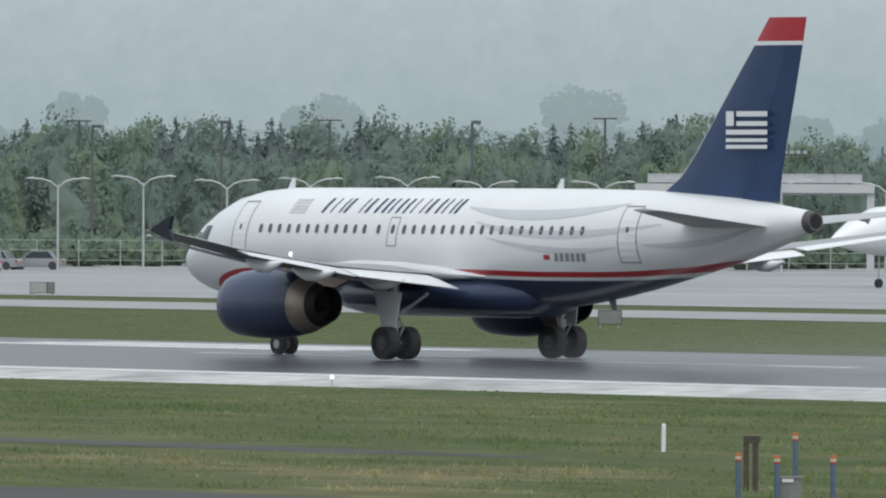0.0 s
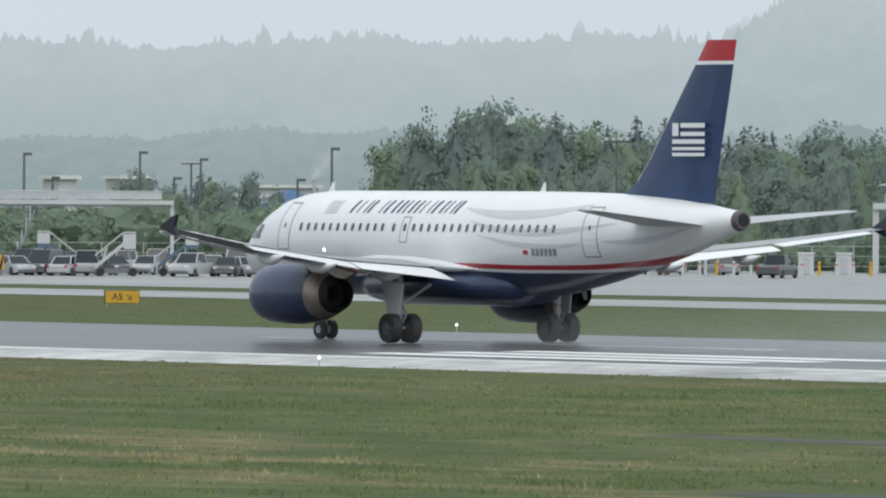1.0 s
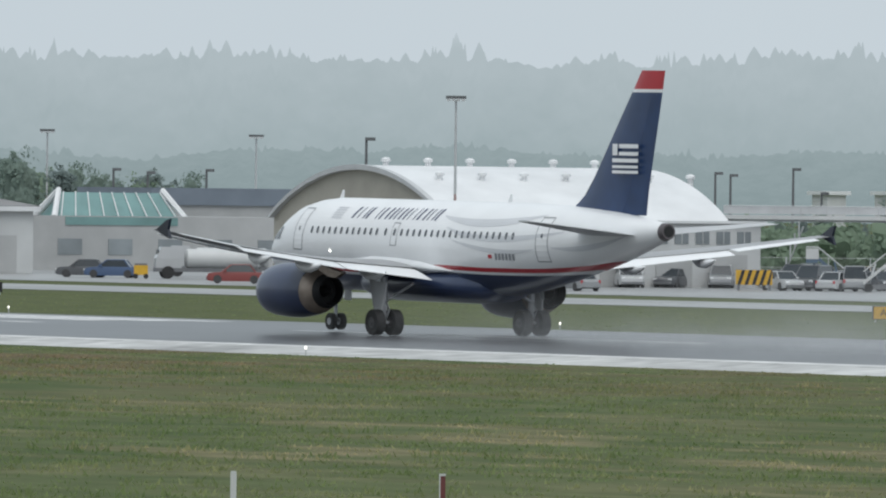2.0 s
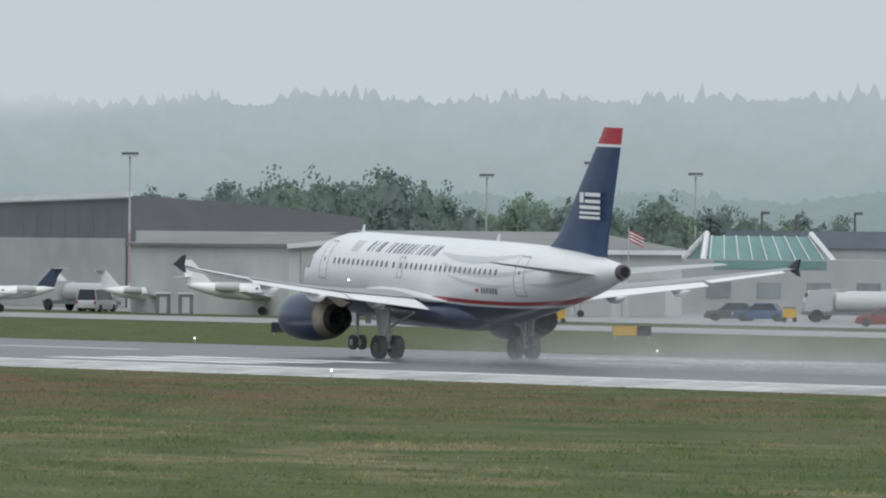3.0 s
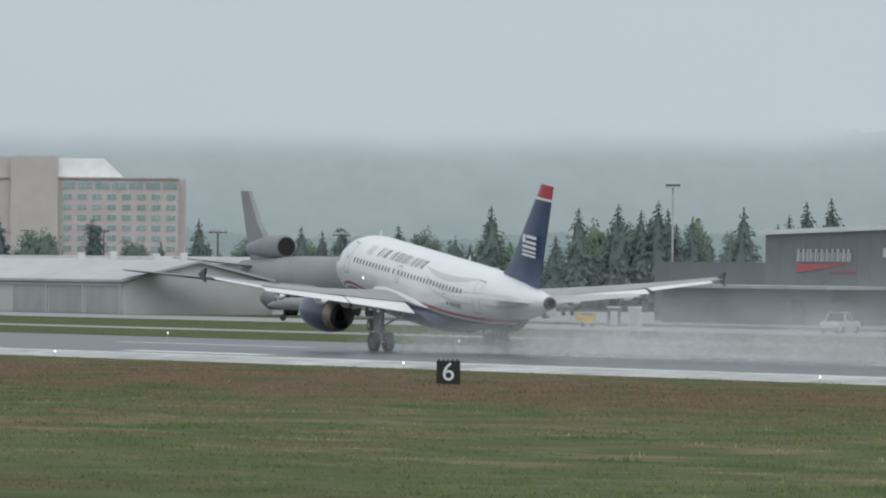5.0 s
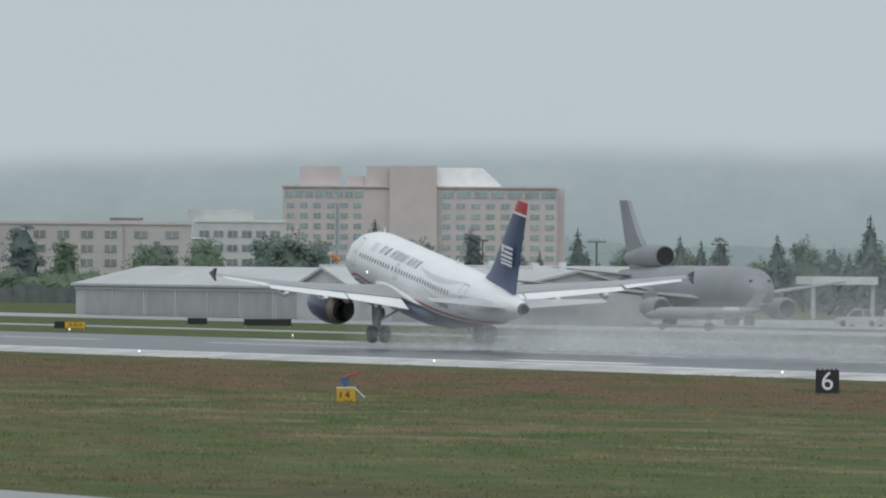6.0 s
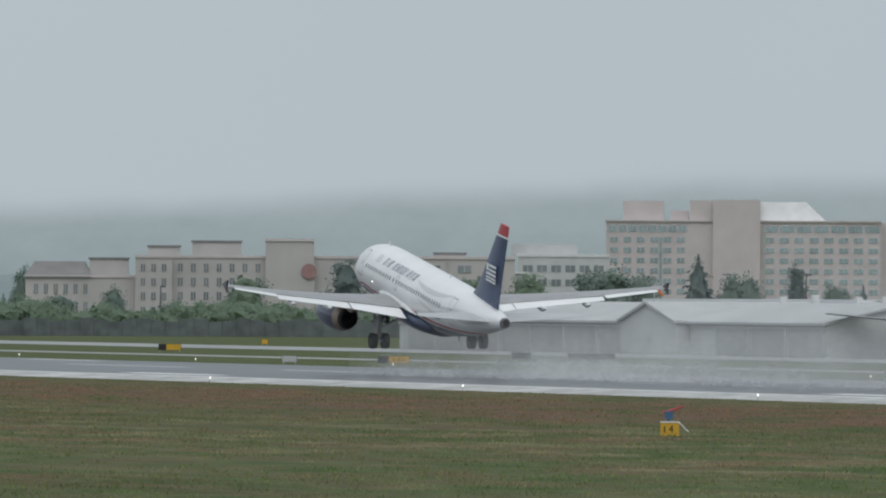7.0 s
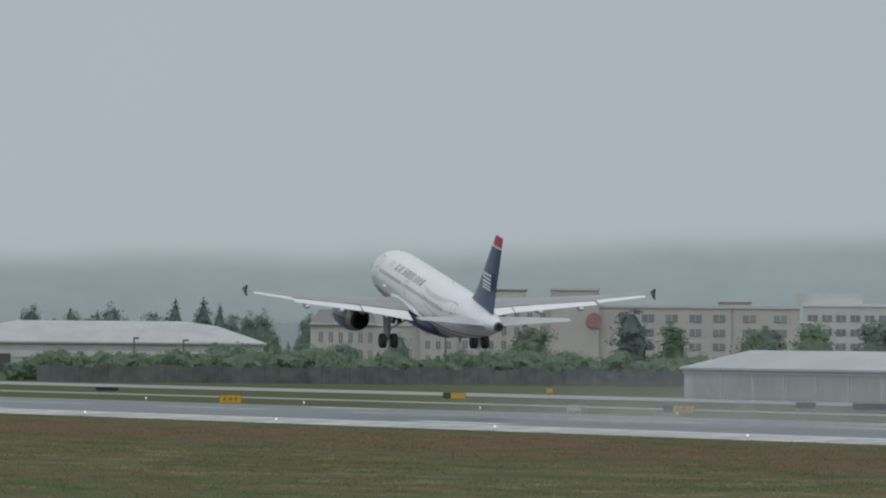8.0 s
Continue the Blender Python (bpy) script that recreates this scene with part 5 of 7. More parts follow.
part("roof_hatch", boxes((X + 5.2, X + 5.9, Y + .8, Y + 1.4, 3.0, 3.4)), WHITEROOF, sh)


# white portal frames of the road canopy
def canopy(az0, az1, r, top, beam, post, label):
    a, b = spot(az0, r), spot(az1, r)
    L = (b - a).length
    m = Matrix.Translation((a.x, a.y, 0)) @ Matrix.Rotation(-radians((az0 + az1) / 2), 4, "Z")
    ob = empty("road_canopy", m, label, "canopy")
    part("beam", boxes((0, L, 0, 5, top - beam, top)), WHITEWALL, ob, "white canopy beam")
    for x in (0.0, L - post):
        part("post", boxes((x, x + post, 0.3, .3 + post, -.34, top - beam)), WHITEWALL, ob)
    part("soffit", boxes((0.5, L - .5, 0.6, 4.6, top - beam - .18, top - beam - .02)), GREYPAINT, ob)
    part("railing", join(*[tube([(x, .4, top), (x, .4, top + .75)], 0.03, 4) for x in np.linspace(1, L - 1, 9)], tube([(1, .4, top + .75), (L - 1, .4, top + .75)], 0.03, 4), boxes((1, L - 1, .42, .44, top + .1, top + .7))), GALV, ob)
    return ob


canopy(36.50, 37.02, 870, 5.3, 0.5, .5, "white portal canopy over the terminal road")
canopy(40.43, 41.69, 860, 6.55, 0.7, .6, "white portal canopy with roof railing")
canopy(31.6, 32.82, 870, 5.2, 0.32, .28, "white canopy edge among low trees")
for az, r, w, h in ((32.26, 1500, 3, 8.6), (32.62, 1600, 5.5, 8.8), (33.3, 1300, 8, 6), (33.42, 1500, 10, 7.4)):
    c = spot(az, r)
    ob = thing("far_shed", "pale flat-roofed shed half lost in mist", "building", "misty sheds")
    part("wall", boxes((c.x - w / 2, c.x + w / 2, c.y, c.y + 4, -.34, h * .88)), WHITEWALL, ob)
    part("roof", boxes((c.x - w / 2 - .5, c.x + w / 2 + .5, c.y - .5, c.y + 4.5, h * .88, h * .94)), WHITEROOF, ob)
c = spot(33.5, 1150)
ob = thing("blue_tent", "pale blue peaked tent roof", "tent")
part("roof", loft([[(c.x - 3, c.y, 4.0), (c.x + 3, c.y, 4.0), (c.x + 3, c.y + 5, 4.0), (c.x - 3, c.y + 5, 4.0)], [(c.x - .3, c.y + 2, 6.2), (c.x + .3, c.y + 2, 6.2), (c.x + .3, c.y + 3, 6.2), (c.x - .3, c.y + 3, 6.2)]]), BLUEROOF, ob)
part("wall", boxes((c.x - 2.8, c.x + 2.8, c.y + .2, c.y + 4.8, -.34, 4.0)), WHITEWALL, ob)

# low row of hangars beside the taxiway
row = thing("low_hangar_row", "long low white hangar row with shallow pale roof", "hangar")
X = 372.0
for y0, y1, eave, rz in ((1030, 1072, 2.9, 4.9), (1090, 1172, 2.9, 4.9)):
    part("wall", gable_walls(X, X + 16, y0, y1, eave, rz, "y"), WHITEWALL, row)
    part("roof", gable_roof(X, X + 16, y0, y1, eave, rz, "y", .5), DULLROOF, row, "wet pale roof")
    n = int((y1 - y0) / 11)
    for i in range(n):
        part("hangar_door", boxes((X - .08, X - .01, y0 + 1.0 + i * 11.2, y0 + 11.2 + i * 11.2, -.3, 2.5)), LIGHTWALL, row)
        part("door_post", boxes((X - .14, X - .01, y0 + 0.6 + i * 11.2, y0 + 1.0 + i * 11.2, -.3, 2.6)), WHITEWALL, row)
    part("eave_shadow_board", boxes((X - .2, X - .02, y0, y1, 2.5, 2.75)), GREYPAINT, row)
part("cross_wing", gable_walls(X - 1.5, X + 16, 1072, 1090, 3.0, 5.0, "x"), WHITEWALL, row, "white gabled cross wing")
part("cross_roof", gable_roof(X - 1.5, X + 16, 1072, 1090, 3.0, 5.0, "x"), DULLROOF, row)
part("wall_vent", boxes((X - 1.58, X - 1.51, 1080, 1081.6, .9, 1.6)), GREYPAINT, row)
for y, z in ((1035, 5.3), (1043, 5.2), (1056, 5.4), (1066, 5.2)):
    part("roof_vent", boxes((X + 8, X + 8.6, y, y + .6, 4.5, z + .6)), WHITEROOF, row)
back = thing("rear_hangar", "white flat-topped hangar behind the low row", "hangar")
part("wall", boxes((X + 22, X + 40, 1080, 1150, -.34, 4.7)), LIGHTWALL, back)
part("roof", boxes((X + 21.6, X + 40.4, 1079.6, 1150.4, 4.7, 5.5)), WHITEROOF, back)
c = spot(21.66, 1230)
small = thing("flat_canopy", "small white flat-roofed canopy", "canopy")
part("roof", boxes((c.x - 4, c.x + 4, c.y, c.y + 5, 3.6, 4.5)), WHITEROOF, small)
for x in (-3.6, 3.6):
    part("post", boxes((c.x + x - .2, c.x + x + .2, c.y + .5, c.y + .9, -.34, 3.6)), GALV, small)


def facing(name, az, r, label, category, group=""):
    """A building that looks to the field: x to its right, y away."""
    p = spot(az, r, 0)
    return empty(name, Matrix.Translation(p) @ Matrix.Rotation(-radians(az), 4, "Z"), label, category, group)


def facade(owner, x0, x1, y, ztop, zlow, cols, floors, wfrac=0.62, hfrac=0.5, mat=None):
    """Rows of recessed windows with sills on a wall of a building."""
    cw, fh = (x1 - x0) / cols, (ztop - zlow) / floors
    for i in range(cols):
        for j in range(floors):
            a, b = x0 + (i + .5 - wfrac / 2) * cw, x0 + (i + .5 + wfrac / 2) * cw
            z0 = zlow + (j + .25) * fh
            w = part("window", boxes((a, b, y - .12, y - .02, z0, z0 + hfrac * fh)), mat or HAZEPANE, owner)
            part("mullion", boxes(((a + b) / 2 - .06, (a + b) / 2 + .06, y - .17, y - .125, z0, z0 + hfrac * fh)), BEIGEWALL, w)


# hotel
S = 3400 / 19246.0
ho = facing("hotel", 19.44, 3400, "eight-storey pinkish hotel with a white sloped glass roof", "hotel")


def hx(x):
    return (x - 426.5) * S


def hz(y):
    return EYE.z + (451.5 - y) * S


part("left_wing", boxes((hx(176), hx(367), 2, 22, -.34, hz(320))), PINKWALL, ho)
part("tower", boxes((hx(365), hx(449), 0, 20, -.34, hz(283))), PINKWALL, ho, "taller plain stair tower")
part("right_wing", boxes((hx(449), hx(662), 2, 22, -.34, hz(320))), PINKWALL, ho)
part("end_bay", boxes((hx(662), hx(676), 6, 22, -.34, hz(322))), PINKWALL, ho)
part("roof_house", boxes((hx(206), hx(278), 8, 18, hz(320), hz(285))), PINKWALL, ho)
part("roof_house", boxes((hx(324), hx(366), 3, 16, hz(320), hz(284))), PINKWALL, ho)
part("roof_step", boxes((hx(290), hx(322), 6, 18, hz(320), hz(302))), PINKWALL, ho)
part("glass_roof", loft([[(hx(449), 4, hz(319)), (hx(565), 4, hz(319)), (hx(565), 14, hz(319)), (hx(449), 14, hz(319))], [(hx(449), 6, hz(286)), (hx(530), 6, hz(286)), (hx(530), 13, hz(286)), (hx(449), 13, hz(286))]]), WHITEROOF, ho, "white sloped glass roof")
part("cornice", boxes((hx(449), hx(664), 1.4, 2.0, hz(322), hz(319))), PINKWALL, ho)
part("cornice", boxes((hx(174), hx(366), 1.4, 2.0, hz(322), hz(319))), PINKWALL, ho)
facade(ho, hx(178), hx(320), 2, hz(326), hz(345), 8, 1, .82, .62)
facade(ho, hx(178), hx(320), 2, hz(345), hz(455), 6, 6, .58, .52)
facade(ho, hx(452), hx(662), 2, hz(326), hz(345), 7, 1, .84, .62)
facade(ho, hx(452), hx(662), 2, hz(345), hz(455), 8, 6, .62, .52)
part("stair_window", boxes((hx(270), hx(275), 1.9, 1.98, 2, hz(350))), HAZEPANE, ho, "tall stair window")
# darker beige strip laid on the wall beside the tower
part("beige_wall_strip", boxes((hx(440), hx(458), 1.8, 1.96, 1, hz(328))), BEIGEWALL, ho)

# white block beside it
S = 2300 / 19246.0
wb = facing("office_block", 18.47, 2300, "white flat-roofed office block with a plant room", "office")
part("wall", boxes((-9.6, 9.6, 0, 14, -.34, EYE.z + 8.2)), WHITEWALL, wb)
part("plant_room", boxes((-11, 3, 4, 12, EYE.z + 8.2, EYE.z + 10.6)), WHITEWALL, wb)
part("parapet", boxes((-9.8, 9.8, -.2, .0, EYE.z + 7.9, EYE.z + 8.5)), WHITEROOF, wb)
facade(wb, -9.0, 9.0, 0, EYE.z + 7.0, 1, 6, 4, .68, .45, DORMPANE)

lo = facing("low_office", 18.05, 2250, "low grey-white office building with dark windows", "office")
part("wall", boxes((-9, 9, 0, 12, -.34, EYE.z + 4.2)), LIGHTWALL, lo)
part("roof", boxes((-9.3, 9.3, -.3, 12.3, EYE.z + 4.2, EYE.z + 4.6)), WHITEROOF, lo)
facade(lo, -8.5, 8.5, 0, EYE.z + 3.4, 1, 6, 3, .6, .45, DORMPANE)

# dormitory blocks
S = 1900 / 19246.0
do = facing("dormitory", 16.9, 1900, "long four-storey beige dormitory with stepped roof houses", "dormitory")


def dx(x):
    return (x - 469.5) * S


def dz(y):
    return EYE.z + (520 - y) * S


for n, (xa, xb, y0, top) in enumerate(((45, 240, 3, 494), (240, 305, 0, 458), (305, 470, 1.5, 458), (470, 556, 0, 428), (556, 790, 1.5, 458), (790, 912, 2.2, 458))):
    part("block", boxes((dx(xa), dx(xb), y0, y0 + 15, -.34, dz(top))), BEIGEWALL, do)
    part("parapet", boxes((dx(xa) - .1, dx(xb) + .1, y0 - .2, y0, dz(top) - .1, dz(top) + .35)), PINKWALL, do)
part("hipped_roof", loft([[(dx(42), 2.5, dz(494)), (dx(162), 2.5, dz(494)), (dx(162), 17, dz(494)), (dx(42), 17, dz(494))], [(dx(60), 7, dz(466)), (dx(150), 7, dz(466)), (dx(150), 12, dz(466)), (dx(60), 12, dz(466))]]), GREYROOF, do, "dark hipped roof")
for xa, xb, y0, z0, z1 in ((158, 226, 5, 494, 462), (262, 318, 4, 458, 440), (340, 427, 5, 458, 431), (770, 825, 5, 458, 450)):
    part("roof_house", boxes((dx(xa), dx(xb), y0, y0 + 8, dz(z0), dz(z1))), BEIGEWALL, do)
    part("roof_cap", boxes((dx(xa) - .2, dx(xb) + .2, y0 - .2, y0 + 8.2, dz(z1), dz(z1) + .3)), GREYROOF, do)
facade(do, dx(55), dx(160), 3, dz(500), dz(595), 6, 3, .38, .55, DORMPANE)
facade(do, dx(244), dx(300), 0, dz(464), dz(590), 3, 5, .4, .5, DORMPANE)
facade(do, dx(308), dx(468), 1.5, dz(464), dz(590), 7, 5, .35, .55, DORMPANE)
facade(do, dx(580), dx(790), 1.5, dz(464), dz(590), 5, 5, .5, .5, DORMPANE)
facade(do, dx(795), dx(905), 2.2, dz(464), dz(590), 2, 5, .42, .5, DORMPANE)
bm = bmesh.new()
for y in (-.3, -.05):
    bm.faces.new([bm.verts.new((dx(547) + 1.35 * math.cos(u), y, dz(482) + 1.35 * math.sin(u))) for u in [2 * math.pi * k / 20 for k in range(20)]])
part("round_emblem", bm, DULLRED, do, "round dull red wall emblem")

# pale arched warehouse at the far end
S = 1950 / 19246.0
wa = facing("warehouse", 14.62, 1950, "long pale warehouse with low curved white roof", "warehouse")
part("wall", boxes((-29, 26.3, 0, 28, -.34, 4.9)), LIGHTWALL, wa)
part("roof", loft([[(-29.4, 0 - .4, 4.9), (26.8, -.4, 4.9), (26.8, -.4, 5.2), (-29.4, -.4, 5.2)], [(-22, 6, 7.9), (18, 6, 7.9), (18, 6, 8.2), (-22, 6, 8.2)], [(-18, 14, 8.7), (12, 14, 8.7), (12, 14, 9.0), (-18, 14, 9.0)]]), DULLROOF, wa, "curved white roof", True)
part("wall_band", boxes((-29, 26.3, -.1, -.02, 2.4, 3.6)), WHITEWALL, wa)
part("end_doorway", boxes((-24, -19, -.12, -.03, -.3, 3.0)), DOORDARK, wa)

# dark screened fence before the dormitories
SCREEN = make("dark_screen_mesh", (0.115, 0.132, 0.132), 0.85, mottle=0.35, size=1.5)
fe = thing("screened_fence", "long fence with dark green screening along the road", "fence")
for i, az in enumerate(np.arange(14.2, 17.95, 0.075)):
    a, b = spot(az, 1540, 0), spot(az + .075, 1540, 0)
    h = 2.0 + .25 * math.sin(i * 1.7)
    part("panel", loft([[(a.x, a.y, -.34), (b.x, b.y, -.34), (b.x, b.y + .06, -.34), (a.x, a.y + .06, -.34)], [(a.x, a.y, h), (b.x, b.y, h), (b.x, b.y + .06, h), (a.x, a.y + .06, h)]]), SCREEN, fe)
    part("post", tube([(a.x, a.y - .03, -.34), (a.x, a.y - .03, h + .08)], .05, 5), SCREEN, fe)


# ---- lamps and masts ----
def double_lamp(az, r, h):
    ob = facing("street_lamp", az, r, "pale twin-armed street lamp with curved arms", "street lamp", "street lamps along the terminal road")
    part("post", tube([(0, 0, -.34), (0, 0, h - .5)], [.10, .07], 8), GALV, ob)
    for s in (-1, 1):
        part("arm", tube([(0, 0, h - .7), (s * .5, 0, h - .25), (s * 1.2, 0, h - .02), (s * 1.9, 0, h)], .06, 6), GALV, ob)
        part("lamp_head", tube([(s * 1.7, 0, h + .02), (s * 2.0, 0, h + .05), (s * 2.5, 0, h)], [.07, .15, .05], 7, .6), GALV, ob)


for az in (37.39, 37.84, 38.28, 38.72, 39.23, 39.64, 40.26, 40.75, 41.2, 36.7, 41.75):
    double_lamp(az, 835, 6.75 + 0.15 * math.sin(az * 9))


def pole_lamp(az, r, el, heads=1, label="dark slim lamp pole with a flat head"):
    h = EYE.z + r * math.tan(radians(el))
    ob = facing("lamp_pole", az, r, label, "lamp pole", "lamp poles")
    part("pole", tube([(0, 0, -.34), (0, 0, h)], [.16, .10], 8), POLE, ob)
    if heads == 1:
        part("lamp_head", boxes((-.1, .75, -.2, .2, h - .15, h + .12)), POLE, ob)
    else:
        part("cross_bar", boxes((-1.1, 1.1, -.08, .08, h - .12, h)), POLE, ob)
        for i in range(4):
            part("floodlight", boxes((-1.05 + i * .6, -.7 + i * .6, -.3, .1, h, h + .3)), GALV, ob)


for az, r, el, n in ((39.57, 930, .36, 1), (38.25, 930, .355, 1), (37.57, 930, .33, 1), (37.5, 990, .36, 4), (38.82, 990, .37, 4), (40.27, 990, .385, 4), (41.27, 1000, .2, 4), (36.8, 920, .24, 1), (35.15, 930, .28, 4),
                     (33.65, 1020, .23, 1), (32.64, 1020, .205, 1), (32.03, 1020, .195, 1), (32.96, 1080, .17, 1), (32.91, 1150, .15, 4), (32.82, 1020, .07, 1), (32.18, 1100, .07, 1), (33.47, 1000, .065, 1), (31.7, 1050, .16, 1), (31.62, 1050, .17, 1),
                     (28.45, 1040, .155, 1), (28.63, 1040, .14, 1), (28.94, 1040, .155, 1), (27.5, 1040, .15, 1), (29.78, 900, .33, 1), (27.5, 1045, .16, 1),
                     (20.35, 1300, .11, 4), (21.0, 1350, .10, 4), (19.35, 1500, .11, 4), (19.75, 1500, .11, 1), (14.71, 1600, .0, 1), (14.97, 1600, -.01, 1), (16.35, 1640, .03, 1)):
    pole_lamp(az, r, el, n)


def flood_mast(az, r, el, tank=False):
    h = EYE.z + r * math.tan(radians(el))
    ob = facing("floodlight_mast", az, r, "tall red and white banded mast with flat floodlight head", "floodlight mast", "apron floodlight masts")
    for i in range(6):
        z0, z1 = -.34 + (h + .1) * i / 6, -.34 + (h + .1) * (i + 1) / 6
        part("mast_section", tube([(0, 0, z0), (0, 0, z1)], [.13 - i * .009, .122 - i * .009], 8), (REDBAND if i in (1, 2) else GALV), ob)
    part("head_frame", boxes((-.75, .75, -.4, .4, h - .12, h + .1)), POLE, ob)
    for i in range(4):
        part("floodlight", boxes((-.68 + i * .36, -.42 + i * .36, -.55, -.2, h - .3, h - .12)), GREYPAINT, ob)
    if tank:
        for x in (-.85, 0.45):
            part("base_tank", tube([(x, 0, -.34), (x, 0, 2.0)], .72, 14), WHITEWALL, ob, "white tank at the mast's foot", True)


REDBAND = make("red_mast_band", (0.42, 0.30, 0.285), 0.5)
for az, r, el, tank in ((30.25, 800, .555, False), (27.56, 905, .41, False), (27.0, 1090, .342, False), (28.1, 1090, .357, False), (29.2, 1090, .34, False), (25.12, 950, .44, False), (22.745, 1100, .375, True), (26.3, 1200, .28, False)):
    flood_mast(az, r, el, tank)


def signal_arm(az, r, reach, h):
    ob = facing("signal_mast", az, r, "galvanised traffic signal mast with a long arm", "signal mast")
    part("post", tube([(0, 0, -.34), (0, 0, h - .6)], .14, 8), GALV, ob)
    part("arm", tube([(0, 0, h - .65), (reach * .25, 0, h - .2), (reach * .6, 0, h), (reach, 0, h)], [.11, .09, .07, .05], 6), GALV, ob)


signal_arm(34.55, 836, 6.9, 5.4)
signal_arm(35.62, 836, -5.9, 5.5)

# flag on its pole by the terminal
fl = facing("flagpole", 27.75, 880, "grey flagpole with a drooping red and white striped flag", "flagpole")
part("pole", tube([(0, 0, -.34), (0, 0, 7.0)], [.07, .04], 7), GALV, fl)
for i in range(7):
    bm = bmesh.new()
    pts = [(0.05 + 1.15 * u, 0.12 * math.sin(5 * u), 6.85 - i * .13 - .55 * u) for u in (0, .25, .5, .75, 1)]
    a = [bm.verts.new(p) for p in pts]
    b = [bm.verts.new((p[0] + .05, p[1], p[2] - .13)) for p in pts]
    for k in range(4):
        bm.faces.new((a[k], a[k + 1], b[k + 1], b[k]))
    part("flag_stripe", bm, RED if i % 2 == 0 else WHITE, fl)
ws = facing("windsock", 18.95, 1180, "orange windsock on a thin mast", "windsock")
part("mast", tube([(0, 0, -.34), (0, 0, 6.6)], .05, 6), GALV, ws)
part("sock", tube([(0, 0, 6.5), (.5, 0, 6.3), (1.0, 0, 5.8)], [.24, .2, .12], 10), ORANGE, ws, "drooping orange sock")


# ---- vehicles ----
CARBODY = {n: make("car_paint_" + n, c, 0.3, mottle=0.05, coat=0.4) for n, c in (("white", (.44, .45, .46)), ("silver", (.27, .28, .29)), ("dark", (.075, .078, .085)), ("red", (.20, .035, .03)), ("blue", (.05, .09, .18)), ("tan", (.30, .26, .20)))}


def vehicle(az, r, turn, colour, kind="car"):
    """A parked vehicle: shaped lower body, glazed tapered cabin, painted roof and pillars, lamps, wheels."""
    p = spot(az, r, 0)
    m = Matrix.Translation((p.x, p.y, -.31)) @ Matrix.Rotation(radians(turn) - radians(az), 4, "Z")
    L, W, H = {"car": (4.4, 1.76, 1.45), "van": (4.9, 1.95, 1.9), "pickup": (5.3, 1.9, 1.75)}[kind]
    ob = empty("parked_" + kind, m, {"white": "white", "silver": "silver", "dark": "dark", "red": "dark red", "blue": "blue", "tan": "tan"}[colour] + " parked " + kind + " on wet concrete", kind, "parked vehicles")
    mat = CARBODY[colour]
    waist = {"car": .60, "van": .52, "pickup": .58}[kind] * H
    # stations along the body: place, half width, lower and upper edge
    rings = []
    for y, w, z0, z1 in ((-.5, .40, .30, .80), (-.475, .47, .22, .96), (-.30, .5, .18, 1.0), (.20, .5, .18, 1.0), (.40, .49, .18, .93), (.48, .44, .24, .84), (.5, .38, .34, .70)):
        x, a, b = w * W, z0 * waist * 1.1, z1 * waist
        rings.append([(-x, y * L, a), (x, y * L, a), (x * 1.02, y * L, (a + b) / 2), (x * .93, y * L, b), (-x * .93, y * L, b), (-x * 1.02, y * L, (a + b) / 2)])
    body = part("body", loft(rings), mat, ob, "", True)
    (ya, yb), (yc, yd) = {"car": ((-.34, .24), (-.24, .08)), "van": ((-.475, .32), (-.45, .14)), "pickup": ((-.12, .24), (-.08, .12))}[kind]
    low = [(-W * .45, ya * L, waist - .02), (W * .45, ya * L, waist - .02), (W * .45, yb * L, waist - .02), (-W * .45, yb * L, waist - .02)]
    top = [(-W * .37, yc * L, H - .05), (W * .37, yc * L, H - .05), (W * .37, yd * L, H - .05), (-W * .37, yd * L, H - .05)]
    part("glazing", loft([low, top]), PANE, ob, "dark cabin glass")
    part("roof", loft([[(x * 1.02, y, H - .05) for x, y, z in top], [(x * .9, y * .97, H) for x, y, z in top]]), mat, ob)
    for i in range(4):
        part("pillar", tube([low[i], top[i]], .05, 5), mat, ob)
    for s in (-1, 1):
        part("headlight", boxes((s * W * .34 - .15, s * W * .34 + .15, .478 * L, .497 * L, waist * .66, waist * .82)), WHITE, ob)
        part("tail_light", boxes((s * W * .40 - .08, s * W * .40 + .08, -.50 * L, -.482 * L, waist * .66, waist * .9)), RED, ob)
        part("mirror", boxes((s * W * .5 - .09, s * W * .5 + .09, yb * L - .35, yb * L - .2, waist, waist + .14)), mat, ob)
        for sy in (-.31, .31):
            part("wheel", tube([(s * (W / 2 - .2), sy * L, .32), (s * (W / 2 + .02), sy * L, .32)], .32, 14), CARTYRE, ob)
    part("bumper", boxes((-W * .42, W * .42, .47 * L, .508 * L, .28, .44)), DARKGREY, ob)
    return ob


